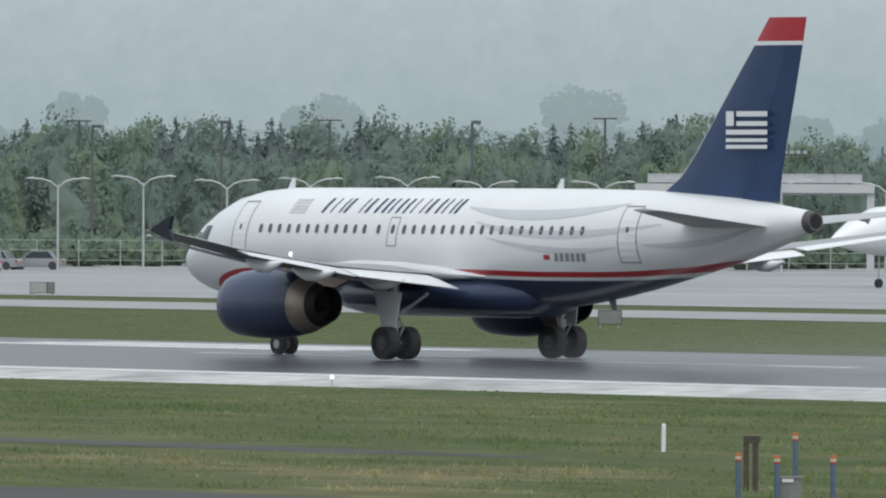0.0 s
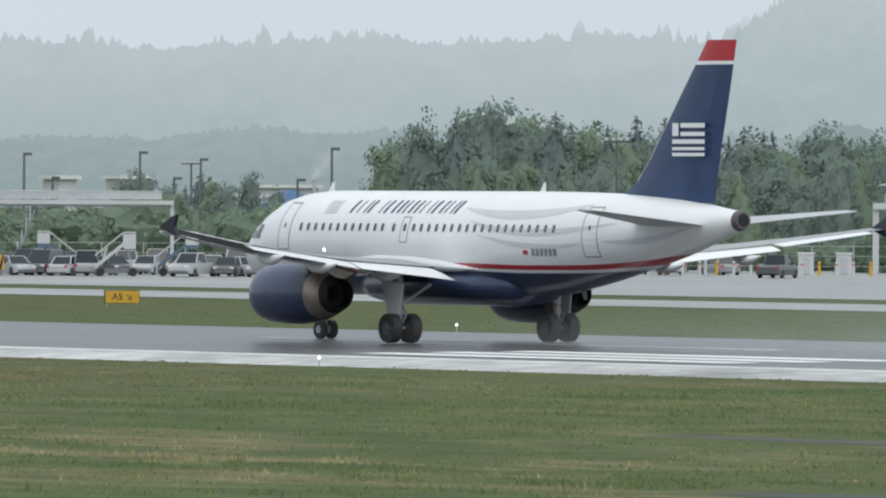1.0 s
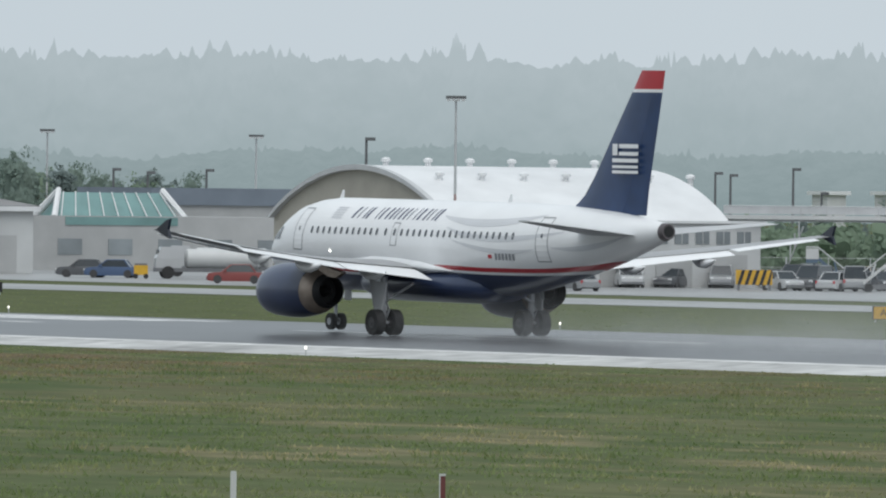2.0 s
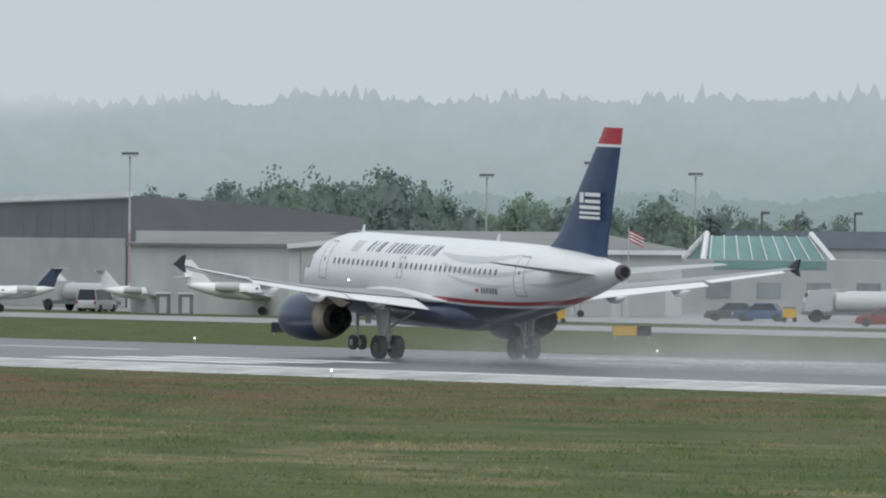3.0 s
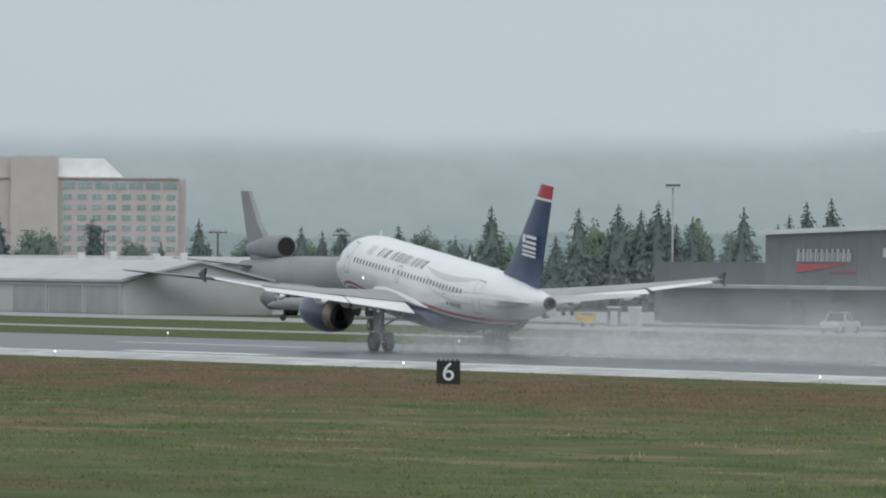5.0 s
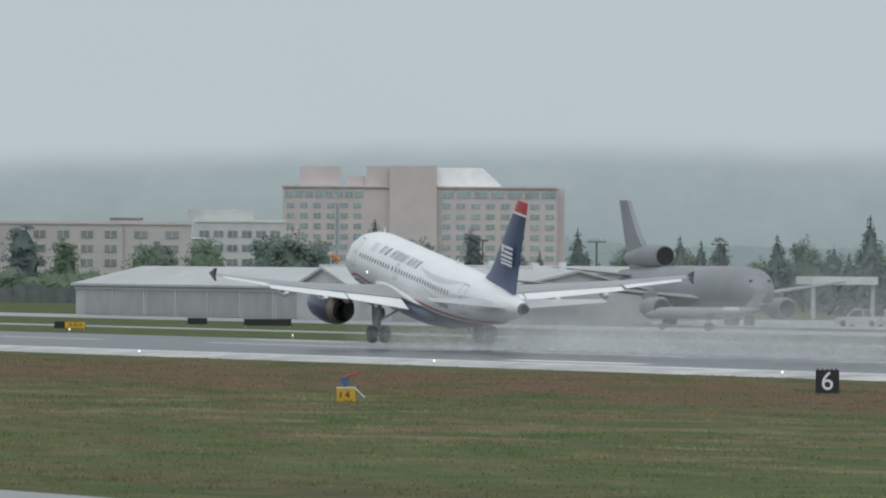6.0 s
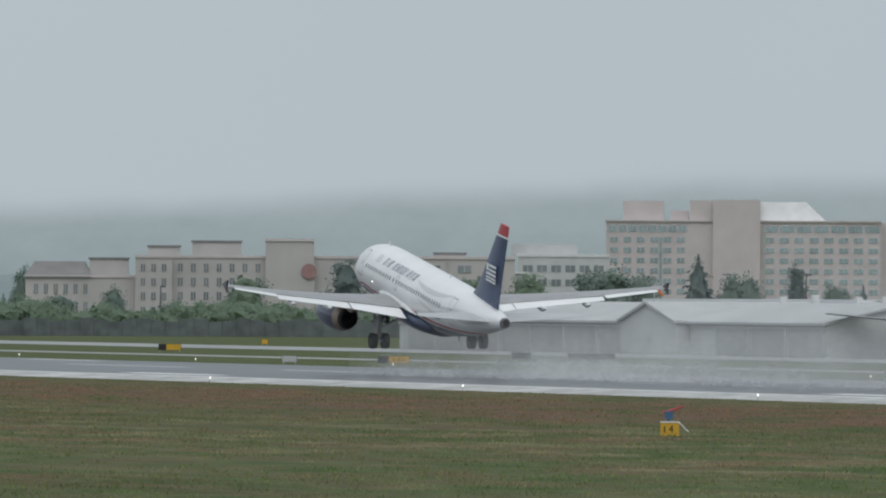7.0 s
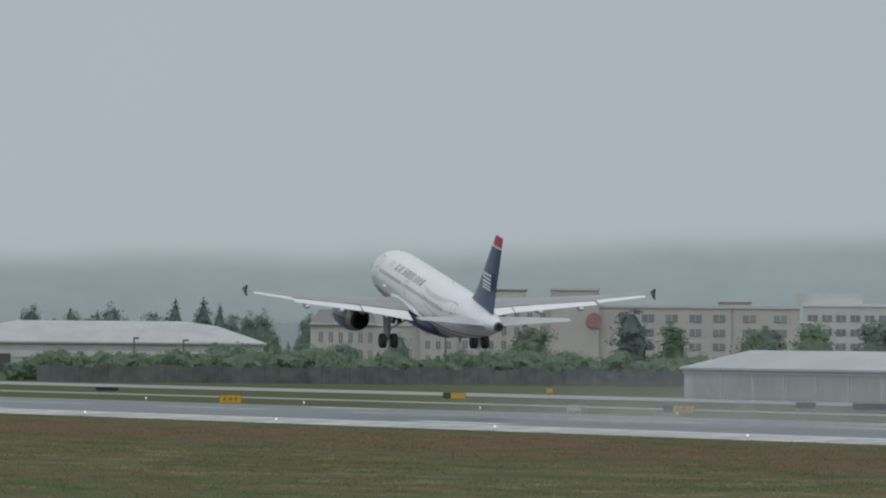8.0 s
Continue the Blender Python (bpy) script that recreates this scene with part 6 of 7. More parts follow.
# tyre black raised to grey, which paints the haze of distance
CARTYRE = make("hazed_tyre", (0.06, 0.06, 0.062), 0.85, mottle=0.2, size=0.3)
rnd = random.Random(9)
for az, r, turn, col, kind in ((31.17, 818, 70, "white", "van"), (31.40, 822, 80, "dark", "car"), (31.52, 826, 100, "silver", "car"), (31.66, 824, 75, "silver", "pickup"), (32.06, 818, 90, "dark", "van"), (32.26, 823, 85, "white", "car"), (31.28, 830, 90, "red", "car"), (31.95, 828, 95, "silver", "car"),
                               (31.98, 805, 85, "white", "car"), (32.14, 806, 90, "dark", "van"), (32.27, 803, 95, "white", "car"), (32.36, 804, 80, "silver", "van"), (32.92, 800, 15, "white", "pickup"), (33.10, 802, 85, "dark", "car"), (33.2, 806, 80, "white", "car"), (33.3, 800, 90, "silver", "car"), (33.45, 806, 90, "dark", "van"), (33.62, 812, 100, "white", "car"),
                               (32.5, 812, 90, "dark", "car"), (32.68, 815, 85, "white", "car"), (36.98, 812, 20, "white", "van"), (36.0, 815, 90, "dark", "pickup"), (35.4, 840, 90, "white", "van"), (35.7, 842, 90, "silver", "car"), (37.05, 835, 70, "silver", "car"), (37.28, 838, 80, "silver", "car"),
                               (26.98, 845, 70, "white", "car"), (26.85, 850, 75, "silver", "car"), (23.63, 900, 90, "white", "pickup"), (28.3, 860, 85, "dark", "car"), (28.45, 858, 80, "blue", "car"), (29.1, 812, 90, "red", "car"), (30.7, 782, 95, "white", "van"), (30.9, 780, 90, "silver", "car"), 
                               (24.95, 905, 80, "white", "van"), (22.0, 1080, 80, "white", "van"), (21.75, 1085, 60, "white", "pickup"), (38.9, 820, 85, "silver", "car"), (18.0, 1580, 85, "white", "car"), (17.2, 1585, 90, "dark", "car"), (16.1, 1590, 90, "white", "van")):
    if 30.5 < az < 33.9 or 22 < az < 25 or 35 < az < 36.5:
        turn = rnd.choice((0, 180, 180)) + rnd.uniform(-28, 28)
    vehicle(az, r, turn, col, kind)
for az in np.arange(31.02, 33.8, 0.155):
    vehicle(az + rnd.uniform(-.03, .03), rnd.uniform(826, 834), rnd.choice((0, 180)) + rnd.uniform(-20, 20), rnd.choice(("white", "white", "silver", "dark", "dark", "red", "tan")), rnd.choice(("car", "car", "van", "pickup")))


def tank_truck(az, r, turn, label, tank=WHITEWALL, cab=None):
    p = spot(az, r, 0)
    ob = empty("fuel_truck", Matrix.Translation((p.x, p.y, -.31)) @ Matrix.Rotation(radians(turn - az), 4, "Z"), label, "fuel truck", "service trucks")
    part("chassis", boxes((-1.1, 1.1, -4.2, 4.2, .55, .85)), DARKGREY, ob)
    part("tank", tube([(0, -4.2, 1.55), (0, -3.9, 1.55), (0, 1.6, 1.55), (0, 1.8, 1.55)], [.5, .8, .8, .5], 16), tank, ob, "rounded tank", True)
    part("cab", loft([[(-1.05, 2.1, .6), (1.05, 2.1, .6), (1.05, 4.2, .6), (-1.05, 4.2, .6)], [(-1.05, 2.1, 1.6), (1.05, 2.1, 1.6), (1.05, 4.15, 1.6), (-1.05, 4.15, 1.6)], [(-1.0, 2.2, 2.5), (1.0, 2.2, 2.5), (1.0, 3.7, 2.5), (-1.0, 3.7, 2.5)]]), cab or CARBODY["white"], ob)
    part("windscreen", boxes((-.9, .9, 3.9, 4.0, 1.65, 2.3)), PANE, ob)
    for sx in (-1, 1):
        for y in (-3.1, -2.0, 3.2):
            bm = bmesh.new()
            disc_y(bm, (0, y, .5), .5, sx * 1.1 - .2, sx * 1.1 + .08, 14)
            part("wheel", bm, RUBBER, ob)


tank_truck(24.87, 915, 35, "tan and white fuel truck beside parked jets", GREYPAINT)
tank_truck(28.95, 855, 95, "long white fuel truck on the apron")
tank_truck(29.0, 880, 90, "white tanker truck by the hangar")


def boarding_stairs(az, r, flip, mat, label):
    ob = facing("boarding_stairs", az, r, label, "boarding stairs", "mobile stairs")
    s = flip
    part("flight", loft([[(-s * 1.6, -.6, .2), (-s * 1.6, .6, .2), (-s * 1.6, .6, .5), (-s * 1.6, -.6, .5)], [(s * .5, -.6, 1.9), (s * .5, .6, 1.9), (s * .5, .6, 2.2), (s * .5, -.6, 2.2)]]), mat, ob, "sloping stair flight")
    part("landing", boxes((min(s * .5, s * 1.4), max(s * .5, s * 1.4), -.6, .6, 1.7, 2.0)), mat, ob)
    part("rail", join(tube([(-s * 1.6, -.6, 1.2), (s * .5, -.6, 2.9), (s * 1.4, -.6, 2.9)], .05, 5), boxes((min(s * .45, s * 1.4), max(s * .45, s * 1.4), -.62, -.58, 2.0, 2.8))), WHITEWALL, ob)
    part("chassis", boxes((-1.6, 1.6, -.7, .7, -.1, .25)), DARKGREY, ob)
    for x in (-1.2, 1.2):
        part("leg", tube([(x, 0, .2), (x * .6, 0, 1.8)], .07, 6), mat, ob)
        part("wheel", tube([(x, -.75, 0.0), (x, -.5, 0.0)], .32, 12), RUBBER, ob)


boarding_stairs(32.52, 800, 1, WHITEWALL, "white mobile boarding stairs on the apron")
boarding_stairs(32.85, 802, 1, BLUEPIPE, "blue-grey mobile boarding stairs on the apron")
boarding_stairs(32.2, 815, -1, BLUEPIPE, "blue-grey mobile boarding stairs on the apron")

# striped barrier boards and small yellow carts
for az, r, w in ((31.83, 803, 2.7),):
    ob = facing("striped_barrier", az, r, "yellow and black diagonally striped barrier board", "barrier", "striped barriers")
    part("board", boxes((-w / 2, w / 2, 0, .15, .1, 1.2)), YELLOW, ob)
    for i in range(5):
        x = -w / 2 + .1 + i * w / 5
        bm = bmesh.new()
        bm.faces.new([bm.verts.new(q) for q in ((x, -.02, .1), (x + .25, -.02, .1), (x + .6 if x + .6 < w / 2 else w / 2, -.02, 1.2), (x + .35 if x + .35 < w / 2 else w / 2, -.02, 1.2))])
        part("stripe", bm, BLACKSIGN, ob)
    for x in (-w / 2 + .2, w / 2 - .2):
        part("foot", boxes((x - .1, x + .1, -.3, .4, -.31, .12)), DARKGREY, ob)
for az, r in ((24.03, 930), (23.92, 932), (27.30, 815), (27.38, 818), (24.3, 925), (33.3, 780), (22.3, 950), (28.6, 850), (30.2, 776), (26.0, 872)):
    ob = facing("equipment_cart", az, r, "small yellow ground equipment cart", "cart", "ground carts")
    part("body", boxes((-.55, .55, -.4, .4, 0.0, .75)), YELLOW, ob)
    part("lid", boxes((-.5, .5, -.35, .35, .75, .9)), DARKGREY, ob)
    for x in (-.4, .4):
        part("wheel", tube([(x, -.45, -.1), (x, -.3, -.1)], .2, 10), RUBBER, ob)
for az, r, mat, lab in ((27.09, 829, TEAL, "teal portable toilet cabin"), (27.14, 831, TEAL, "teal portable toilet cabin"), (25.3, 880, DARKGREY, "dark grey equipment cabin"), (25.42, 878, DARKGREY, "dark grey equipment cabin"), (22.44, 960, BLUEPIPE, "blue and white service cabin"), (22.55, 962, WHITEWALL, "white service cabin"), (21.9, 1060, LIGHTWALL, "pale service cabin"),
                        (35.0, 846, LIGHTWALL, "pale utility cabinet"), (35.2, 844, GREYBOX, "grey utility cabinet"), (36.15, 842, WHITEWALL, "white utility cabinet"), (36.35, 842, WHITEWALL, "white utility cabinet"), (23.4, 1150, LIGHTWALL, "pale service cabin")):
    ob = facing("cabin", az, r, lab + " on the apron", "cabin", "service cabins")
    part("body", boxes((-.6, .6, -.6, .6, -.31, 1.35)), mat, ob)
    part("roof", boxes((-.66, .66, -.66, .66, 1.35, 1.47)), WHITEROOF, ob)
    part("door", boxes((-.3, .3, -.64, -.6, -.2, 1.1)), GREYPAINT, ob)
for i, az in enumerate(np.arange(34.6, 36.6, 0.09)):
    ob = facing("bollard", az, 838, "short yellow-white bollard beside the road", "bollard", "bollards")
    part("post", tube([(0, 0, -.34), (0, 0, .75), (0, 0, .8)], [.12, .12, .05], 8), WHITEWALL if i % 3 else YELLOW, ob)
    part("band", tube([(0, 0, .5), (0, 0, .62)], .128, 8), ORANGE, ob)

# chain-link fence before the road, posts and rails
fence = thing("perimeter_fence", "grey chain-link perimeter fence with thin posts", "fence")
for i, az in enumerate(np.arange(30.9, 42.6, 0.22)):
    p = spot(az, 842, 0)
    part("post", tube([(p.x, p.y, -.34), (p.x, p.y, 2.0)], .04, 5), GALV, fence)
for z in (0.4, 1.2, 1.95):
    part("rail", tube([spot(az, 842, z) for az in np.arange(30.9, 42.6, .6)], .014, 4), GALV, fence)


# ---- parked aircraft ----
def small_jet(az, r, heading, size, label, ttail=True, belly=None, tailmat=None, name="business_jet", paint=None):
    """A parked business jet, of a length in metres, nose towards its heading."""
    p = spot(az, r, 0)
    ob = empty(name, Matrix.Translation((p.x, p.y, -.31)) @ Matrix.Rotation(radians(heading), 4, "Z"), label, "aircraft", "parked aircraft")
    L, R = size, size * .052
    zc = size * .095 + .55
    st = [(.5, -.3, .05), (.47, -.25, .35), (.43, -.12, .65), (.37, 0, .92), (.30, 0, 1), (-.12, 0, 1), (-.26, .12, .9), (-.38, .4, .6), (-.48, .7, .2)]
    part("fuselage", loft([[(R * f * math.cos(u), y * L, zc + dz * R + R * f * math.sin(u)) for u in [2 * math.pi * k / 16 for k in range(16)]] for y, dz, f in st]), paint or WHITE, ob, "", True)
    part("cheat_line", join(*[boxes((s * R - .02 if s > 0 else -R - .02, s * R + .02 if s > 0 else -R + .02, -.15 * L, .33 * L, zc - .25 * R, zc - .1 * R)) for s in (-1, 1)]), belly or NAVY, ob)
    for s in (-1, 1):
        for i in range(0 if paint else 7):
            y = .26 * L - i * .055 * L
            part("cabin_window", boxes((s * R * .97 - .02, s * R * .97 + .02, y - .009 * L, y + .009 * L, zc + .26 * R, zc + .5 * R)), DORMPANE, ob)
        part("wing", loft([foil(s * x, y * L, c * L, zc - .8 * R + dz, .1) for x, y, c, dz in ((R * .3, .07, .17, 0), (L * .2, -.02, .10, .02 * L), (L * .44, -.13, .05, .045 * L))]), paint or WHITE, ob, "", True)
        part("engine", tube([(s * R * 1.9, -.17 * L, zc + .5 * R), (s * R * 1.9, -.19 * L, zc + .5 * R), (s * R * 1.9, -.27 * L, zc + .5 * R), (s * R * 1.9, -.31 * L, zc + .5 * R)], [R * .48, R * .58, R * .55, R * .38], 12), GREYPAINT, ob, "", True)
        part("engine_pylon", boxes((min(s * R * .7, s * R * 1.5), max(s * R * .7, s * R * 1.5), -.27 * L, -.2 * L, zc + .45 * R, zc + .6 * R)), WHITE, ob)
        ztp = zc + (3.5 if ttail else 1.6) * R
        part("tailplane", loft([foil(s * x, y * L, c * L, ztp, .08) for x, y, c in ((0.02, -.455, .10), (L * .16, -.50, .045))]), WHITE, ob, "", True)
        part("main_wheel", tube([(s * R * 1.6 - .15, -.04 * L, .35), (s * R * 1.6 + .15, -.04 * L, .35)], .35, 12), RUBBER, ob)
        part("main_leg", tube([(s * R * 1.6, -.04 * L, .35), (s * R * 1.5, -.03 * L, zc - .6 * R)], .08, 6), STRUT, ob)
    part("fin", loft([[(w * q, y * L, z) for q, y in ((1, a), (1, b), (-1, b), (-1, a))] for z, a, b, w in ((zc + .7 * R, -.32, -.47, .12), (zc + 2.4 * R, -.40, -.50, .09), (zc + 3.5 * R, -.45, -.54, .06))]), tailmat or WHITE, ob)
    part("nose_wheel", tube([(-.12, .36 * L, .3), (.12, .36 * L, .3)], .3, 10), RUBBER, ob)
    part("nose_leg", tube([(0, .36 * L, .3), (0, .36 * L, zc - .5 * R)], .06, 6), STRUT, ob)
    for s in (-1, 1):
        part("cockpit_glass", loft([[(s * R * .30, .445 * L, zc + .1 * R), (s * R * .52, .425 * L, zc + .15 * R), (s * R * .5, .41 * L, zc + .6 * R), (s * R * .2, .425 * L, zc + .5 * R)], [(s * R * .32, .447 * L, zc + .1 * R), (s * R * .56, .427 * L, zc + .15 * R), (s * R * .54, .412 * L, zc + .64 * R), (s * R * .22, .43 * L, zc + .54 * R)]]), PANE, ob)
    return ob


small_jet(24.40, 890, 78, 11, "white business jet with dark blue tail on the apron", tailmat=NAVY)
small_jet(25.30, 900, -115, 10.5, "small white business jet with high tailplane", belly=DARKGREY)
small_jet(25.86, 880, -118, 14, "large white business jet with tall swept fin", ttail=False)
small_jet(26.35, 880, -100, 11, "white business jet with blue cheat line")
small_jet(27.22, 885, -120, 12, "white business jet with white T-tail")
small_jet(27.05, 905, -60, 10, "small white jet with grey line", belly=DARKGREY)
small_jet(25.02, 935, -112, 10, "white business jet among parked aircraft")


def light_plane(az, r, heading, size, label, high=True):
    p = spot(az, r, 0)
    ob = empty("light_aircraft", Matrix.Translation((p.x, p.y, -.31)) @ Matrix.Rotation(radians(heading), 4, "Z"), label, "aircraft", "parked aircraft")
    L = size
    part("fuselage", loft([[(w * math.cos(u), y, zc + h * math.sin(u)) for u in [2 * math.pi * k / 12 for k in range(12)]] for y, zc, w, h in ((L * .48, 1.2, .1, .1), (L * .42, 1.25, .45, .4), (L * .25, 1.4, .55, .6), (0, 1.55, .6, .72), (-L * .2, 1.5, .35, .4), (-L * .5, 1.6, .1, .15))]), WHITE, ob, "", True)
    z = 2.3 if high else 1.0
    part("wing", loft([foil(x, L * .2, L * .2, z + (0 if high else .04 * abs(x)), .12) for x in (-L * .62, 0, L * .62)]), WHITE, ob, "", True)
    part("tailplane", loft([foil(x, -L * .4, L * .12, 1.65, .08) for x in (-L * .2, 0, L * .2)]), WHITE, ob, "", True)
    part("fin", loft([[(.05, -L * .36, 1.6), (-.05, -L * .36, 1.6), (-.05, -L * .52, 1.6), (.05, -L * .52, 1.6)], [(.03, -L * .46, 2.9), (-.03, -L * .46, 2.9), (-.03, -L * .55, 2.9), (.03, -L * .55, 2.9)]]), WHITE, ob)
    part("propeller", boxes((-.9, .9, L * .48, L * .49, 1.12, 1.28)), DARKGREY, ob)
    part("cabin_window", boxes((-.62, .62, -L * .05, L * .15, 1.65, 2.1)), PANE, ob)
    for x, y in ((-1.0, 0.1), (1.0, 0.1), (0, L * .36)):
        part("wheel", tube([(x - .08, y, .25), (x + .08, y, .25)], .25, 10), RUBBER, ob)
        part("leg", tube([(x, y, .25), (x * .4, y, 1.1)], .05, 5), STRUT, ob)


light_plane(26.68, 870, 40, 7.0, "white low-winged light aircraft on the apron", False)
light_plane(22.13, 1130, -60, 8.0, "white high-winged light aircraft on wet concrete")
light_plane(26.9, 868, -50, 6.5, "small white low-winged aircraft", False)

# parked grey tanker with a third engine in its tail
GREYJET = make("military_grey_paint", (0.235, 0.245, 0.26), 0.5, mottle=0.12, size=3)
p = spot(21.12, 1085, 0)
tk = empty("tanker_aircraft", Matrix.Translation((p.x, p.y, -.31)) @ Matrix.Rotation(radians(181.5), 4, "Z"), "large matt grey three-engined tanker aircraft parked", "aircraft", "parked aircraft")
ring = lambda y, z, r_: [(r_ * math.cos(2 * math.pi * k / 24), y, z + r_ * math.sin(2 * math.pi * k / 24)) for k in range(24)]
part("fuselage", loft([ring(5.5, 3.2, .3), ring(5.1, 3.25, 1.0), ring(4.2, 3.4, 1.7), ring(2.8, 3.5, 2.25), ring(0, 3.55, 2.4), ring(-18, 3.55, 2.4), ring(-25, 4.0, 1.8), ring(-32, 4.9, .6)]), GREYJET, tk, "matt grey fuselage", True)
part("cockpit_glass", boxes((-1.1, 1.1, 4.0, 4.55, 4.15, 4.6)), PANE, tk)
part("fin", loft([[(w * q, y, z) for q, y in ((1, a), (1, b), (-1, b), (-1, a))] for z, a, b, w in ((5.6, -23.0, -29.2, .4), (9.0, -27.3, -30.9, .3), (12.6, -30.4, -32.5, .2))]), GREYJET, tk, "dark grey fin")
part("tail_engine", tube([(0, -20.5, 6.9), (0, -21, 6.9), (0, -25, 6.9), (0, -30, 6.7)], [1.05, 1.2, 1.15, .65], 20), GREYJET, tk, "tail engine duct", True)
part("tail_intake", tube([(0, -20.4, 6.9), (0, -20.7, 6.9)], .94, 20), BLACK, tk)
for s in (-1, 1):
    part("wing", loft([foil(s * x, y, c, z, .11) for x, y, c, z in ((1.5, -5.5, 9.0, 2.6), (8, -9.8, 5.2, 3.3), (18.5, -17.0, 2.0, 4.4))]), GREYJET, tk, "", True)
    part("tailplane", loft([foil(s * x, y, c, z, .09) for x, y, c, z in ((1.0, -26, 4.2, 4.9), (8.0, -30.0, 1.9, 5.7))]), GREYJET, tk, "", True)
    part("engine", tube([(s * 6.8, -4.6, 1.7), (s * 6.8, -5.0, 1.7), (s * 6.8, -7.4, 1.7), (s * 6.8, -9.2, 1.7)], [1.0, 1.14, 1.1, .6], 18), GREYJET, tk, "", True)
    part("intake", tube([(s * 6.8, -4.5, 1.7), (s * 6.8, -4.8, 1.7)], .85, 18), BLACK, tk)
    part("engine_pylon", boxes((s * 6.8 - .15, s * 6.8 + .15, -9.5, -6, 2.6, 3.3)), GREYJET, tk)
    for y in (-10.2, -11.6):
        part("main_wheel", tube([(s * 3.4 - .35, y, .6), (s * 3.4 + .35, y, .6)], .6, 14), RUBBER, tk)
    part("main_leg", tube([(s * 3.4, -10.9, .6), (s * 3.0, -10.9, 2.6)], .2, 8), STRUT, tk)
part("nose_leg", tube([(0, 1.8, .5), (0, 1.8, 1.6)], .15, 8), STRUT, tk)
part("nose_wheel", tube([(-.4, 1.8, .5), (.4, 1.8, .5)], .5, 12), RUBBER, tk)
# grey fighter before it
small_jet(20.92, 1005, 60, 11, "small grey twin-tailed fighter jet parked on the apron", ttail=False, tailmat=GREYJET, belly=GREYJET, paint=GREYJET, name="fighter_jet")

# white airliner parked beyond the tail end of the field
small_jet(42.35, 720, 96, 33, "large white regional airliner parked on wet concrete", ttail=False, tailmat=WHITE, name="parked_airliner")


# ---- airfield signs ----
def letters(text, size, m, mat, parent):
    c = bpy.data.curves.new("lettering", "FONT")
    c.body, c.size, c.align_x, c.align_y, c.extrude = text, size, "CENTER", "CENTER", 0.004
    tmp = bpy.data.objects.new("lettering", c)
    scene.collection.objects.link(tmp)
    bpy.context.view_layer.update()
    me = bpy.data.meshes.new_from_object(tmp.evaluated_get(bpy.context.evaluated_depsgraph_get()))
    bpy.data.objects.remove(tmp)
    me.materials.clear()
    me.materials.append(mat)
    ob = new("lettering", me)
    ob.parent = parent
    ob.matrix_basis = m
    return ob


def field_sign(az, r, panels, h, label, turn=0.0):
    """A low sign box in panels: (width, face, words)."""
    W = sum(q[0] for q in panels)
    p = spot(az, r, 0)
    ob = empty("airfield_sign", Matrix.Translation((p.x, p.y, -.34)) @ Matrix.Rotation(radians(turn - az), 4, "Z"), label, "sign", "airfield signs")
    part("housing", boxes((-W / 2, W / 2, 0.0, .22, .16, .16 + h)), BLACKSIGN, ob)
    for x in (-W / 2 + .15, W / 2 - .15):
        part("leg", tube([(x, .1, 0), (x, .1, .18)], .05, 6), GALV, ob)
    x = -W / 2
    for w, mat, words in panels:
        f = part("panel", boxes((x + .03, x + w - .03, -.02, -.002, .19, .13 + h)), mat, ob)
        if words:
            letters(words, h * .72, Matrix.Translation((x + w / 2, -.028, .16 + h / 2)) @ Matrix.Rotation(radians(90), 4, "X"), (YELLOW if mat == BLACKSIGN else WHITE if mat == REDSIGN else BLACKSIGN), f)
        x += w
    return ob


field_sign(32.55, 593, [(1.94, YELLOW, "A5 \u2198")], .72, "yellow taxiway sign with black letters on the grass", 12)
field_sign(29.52 - .01, 640, [(1.35, YELLOW, "\u2196 A5"), (.5, BLACKSIGN, "A")], .70, "yellow and black taxiway sign on the grass")
field_sign(26.02, 705, [(1.9, BLACKSIGN, ""), (.55, BLACKSIGN, "A5"), (1.2, REDSIGN, "10L-28R")], .66, "black and dark red runway sign seen from behind")
field_sign(27.77, 701, [(1.6, YELLOW, ""), (.9, BLACKSIGN, "")], .66, "yellow taxiway sign on the grass")
field_sign(37.31, 634, [(1.0, LIGHTWALL, ""), (.45, GREYBOX, "")], .66, "pale grey back of a sign on the grass")
field_sign(40.30, 498, [(1.1, GREYBOX, "")], .66, "brown-grey back of a sign on the grass")
field_sign(24.24, 881, [(1.8, BLACKSIGN, "")], .5, "dark back of a low sign")
field_sign(22.29, 1030, [(1.9, YELLOW, "A6")], .68, "yellow taxiway sign on the grass")
field_sign(22.37, 718, [(2.1, BLACKSIGN, "")], .6, "dark back of a low sign")
field_sign(22.59, 804, [(2.3, BLACKSIGN, "")], .52, "dark back of a low sign")
field_sign(18.25, 1025, [(1.85, BLACKSIGN, "")], .6, "dark back of a low sign")
field_sign(18.62, 1010, [(4.4, BLACKSIGN, "")], .62, "long dark back of a low sign")
field_sign(17.58, 950, [(.9, BLACKSIGN, ""), (1.85, YELLOW, "A A\u2192")], .62, "black and yellow taxiway sign on the grass")
field_sign(17.03, 957, [(1.35, GREYPAINT, "")], .6, "grey back of a low sign")
field_sign(16.40, 1145, [(.8, BLACKSIGN, ""), (1.6, YELLOW, "")], .66, "black and yellow taxiway sign on the grass")
field_sign(15.22, 1033, [(2.1, YELLOW, "A A\u2192")], .78, "yellow taxiway sign with black letters on the grass")
field_sign(14.57, 1255, [(2.6, BLACKSIGN, "")], .4, "dark back of a low sign")
field_sign(16.9, 1290, [(.8, YELLOW, "")], .6, "small yellow sign on the grass")

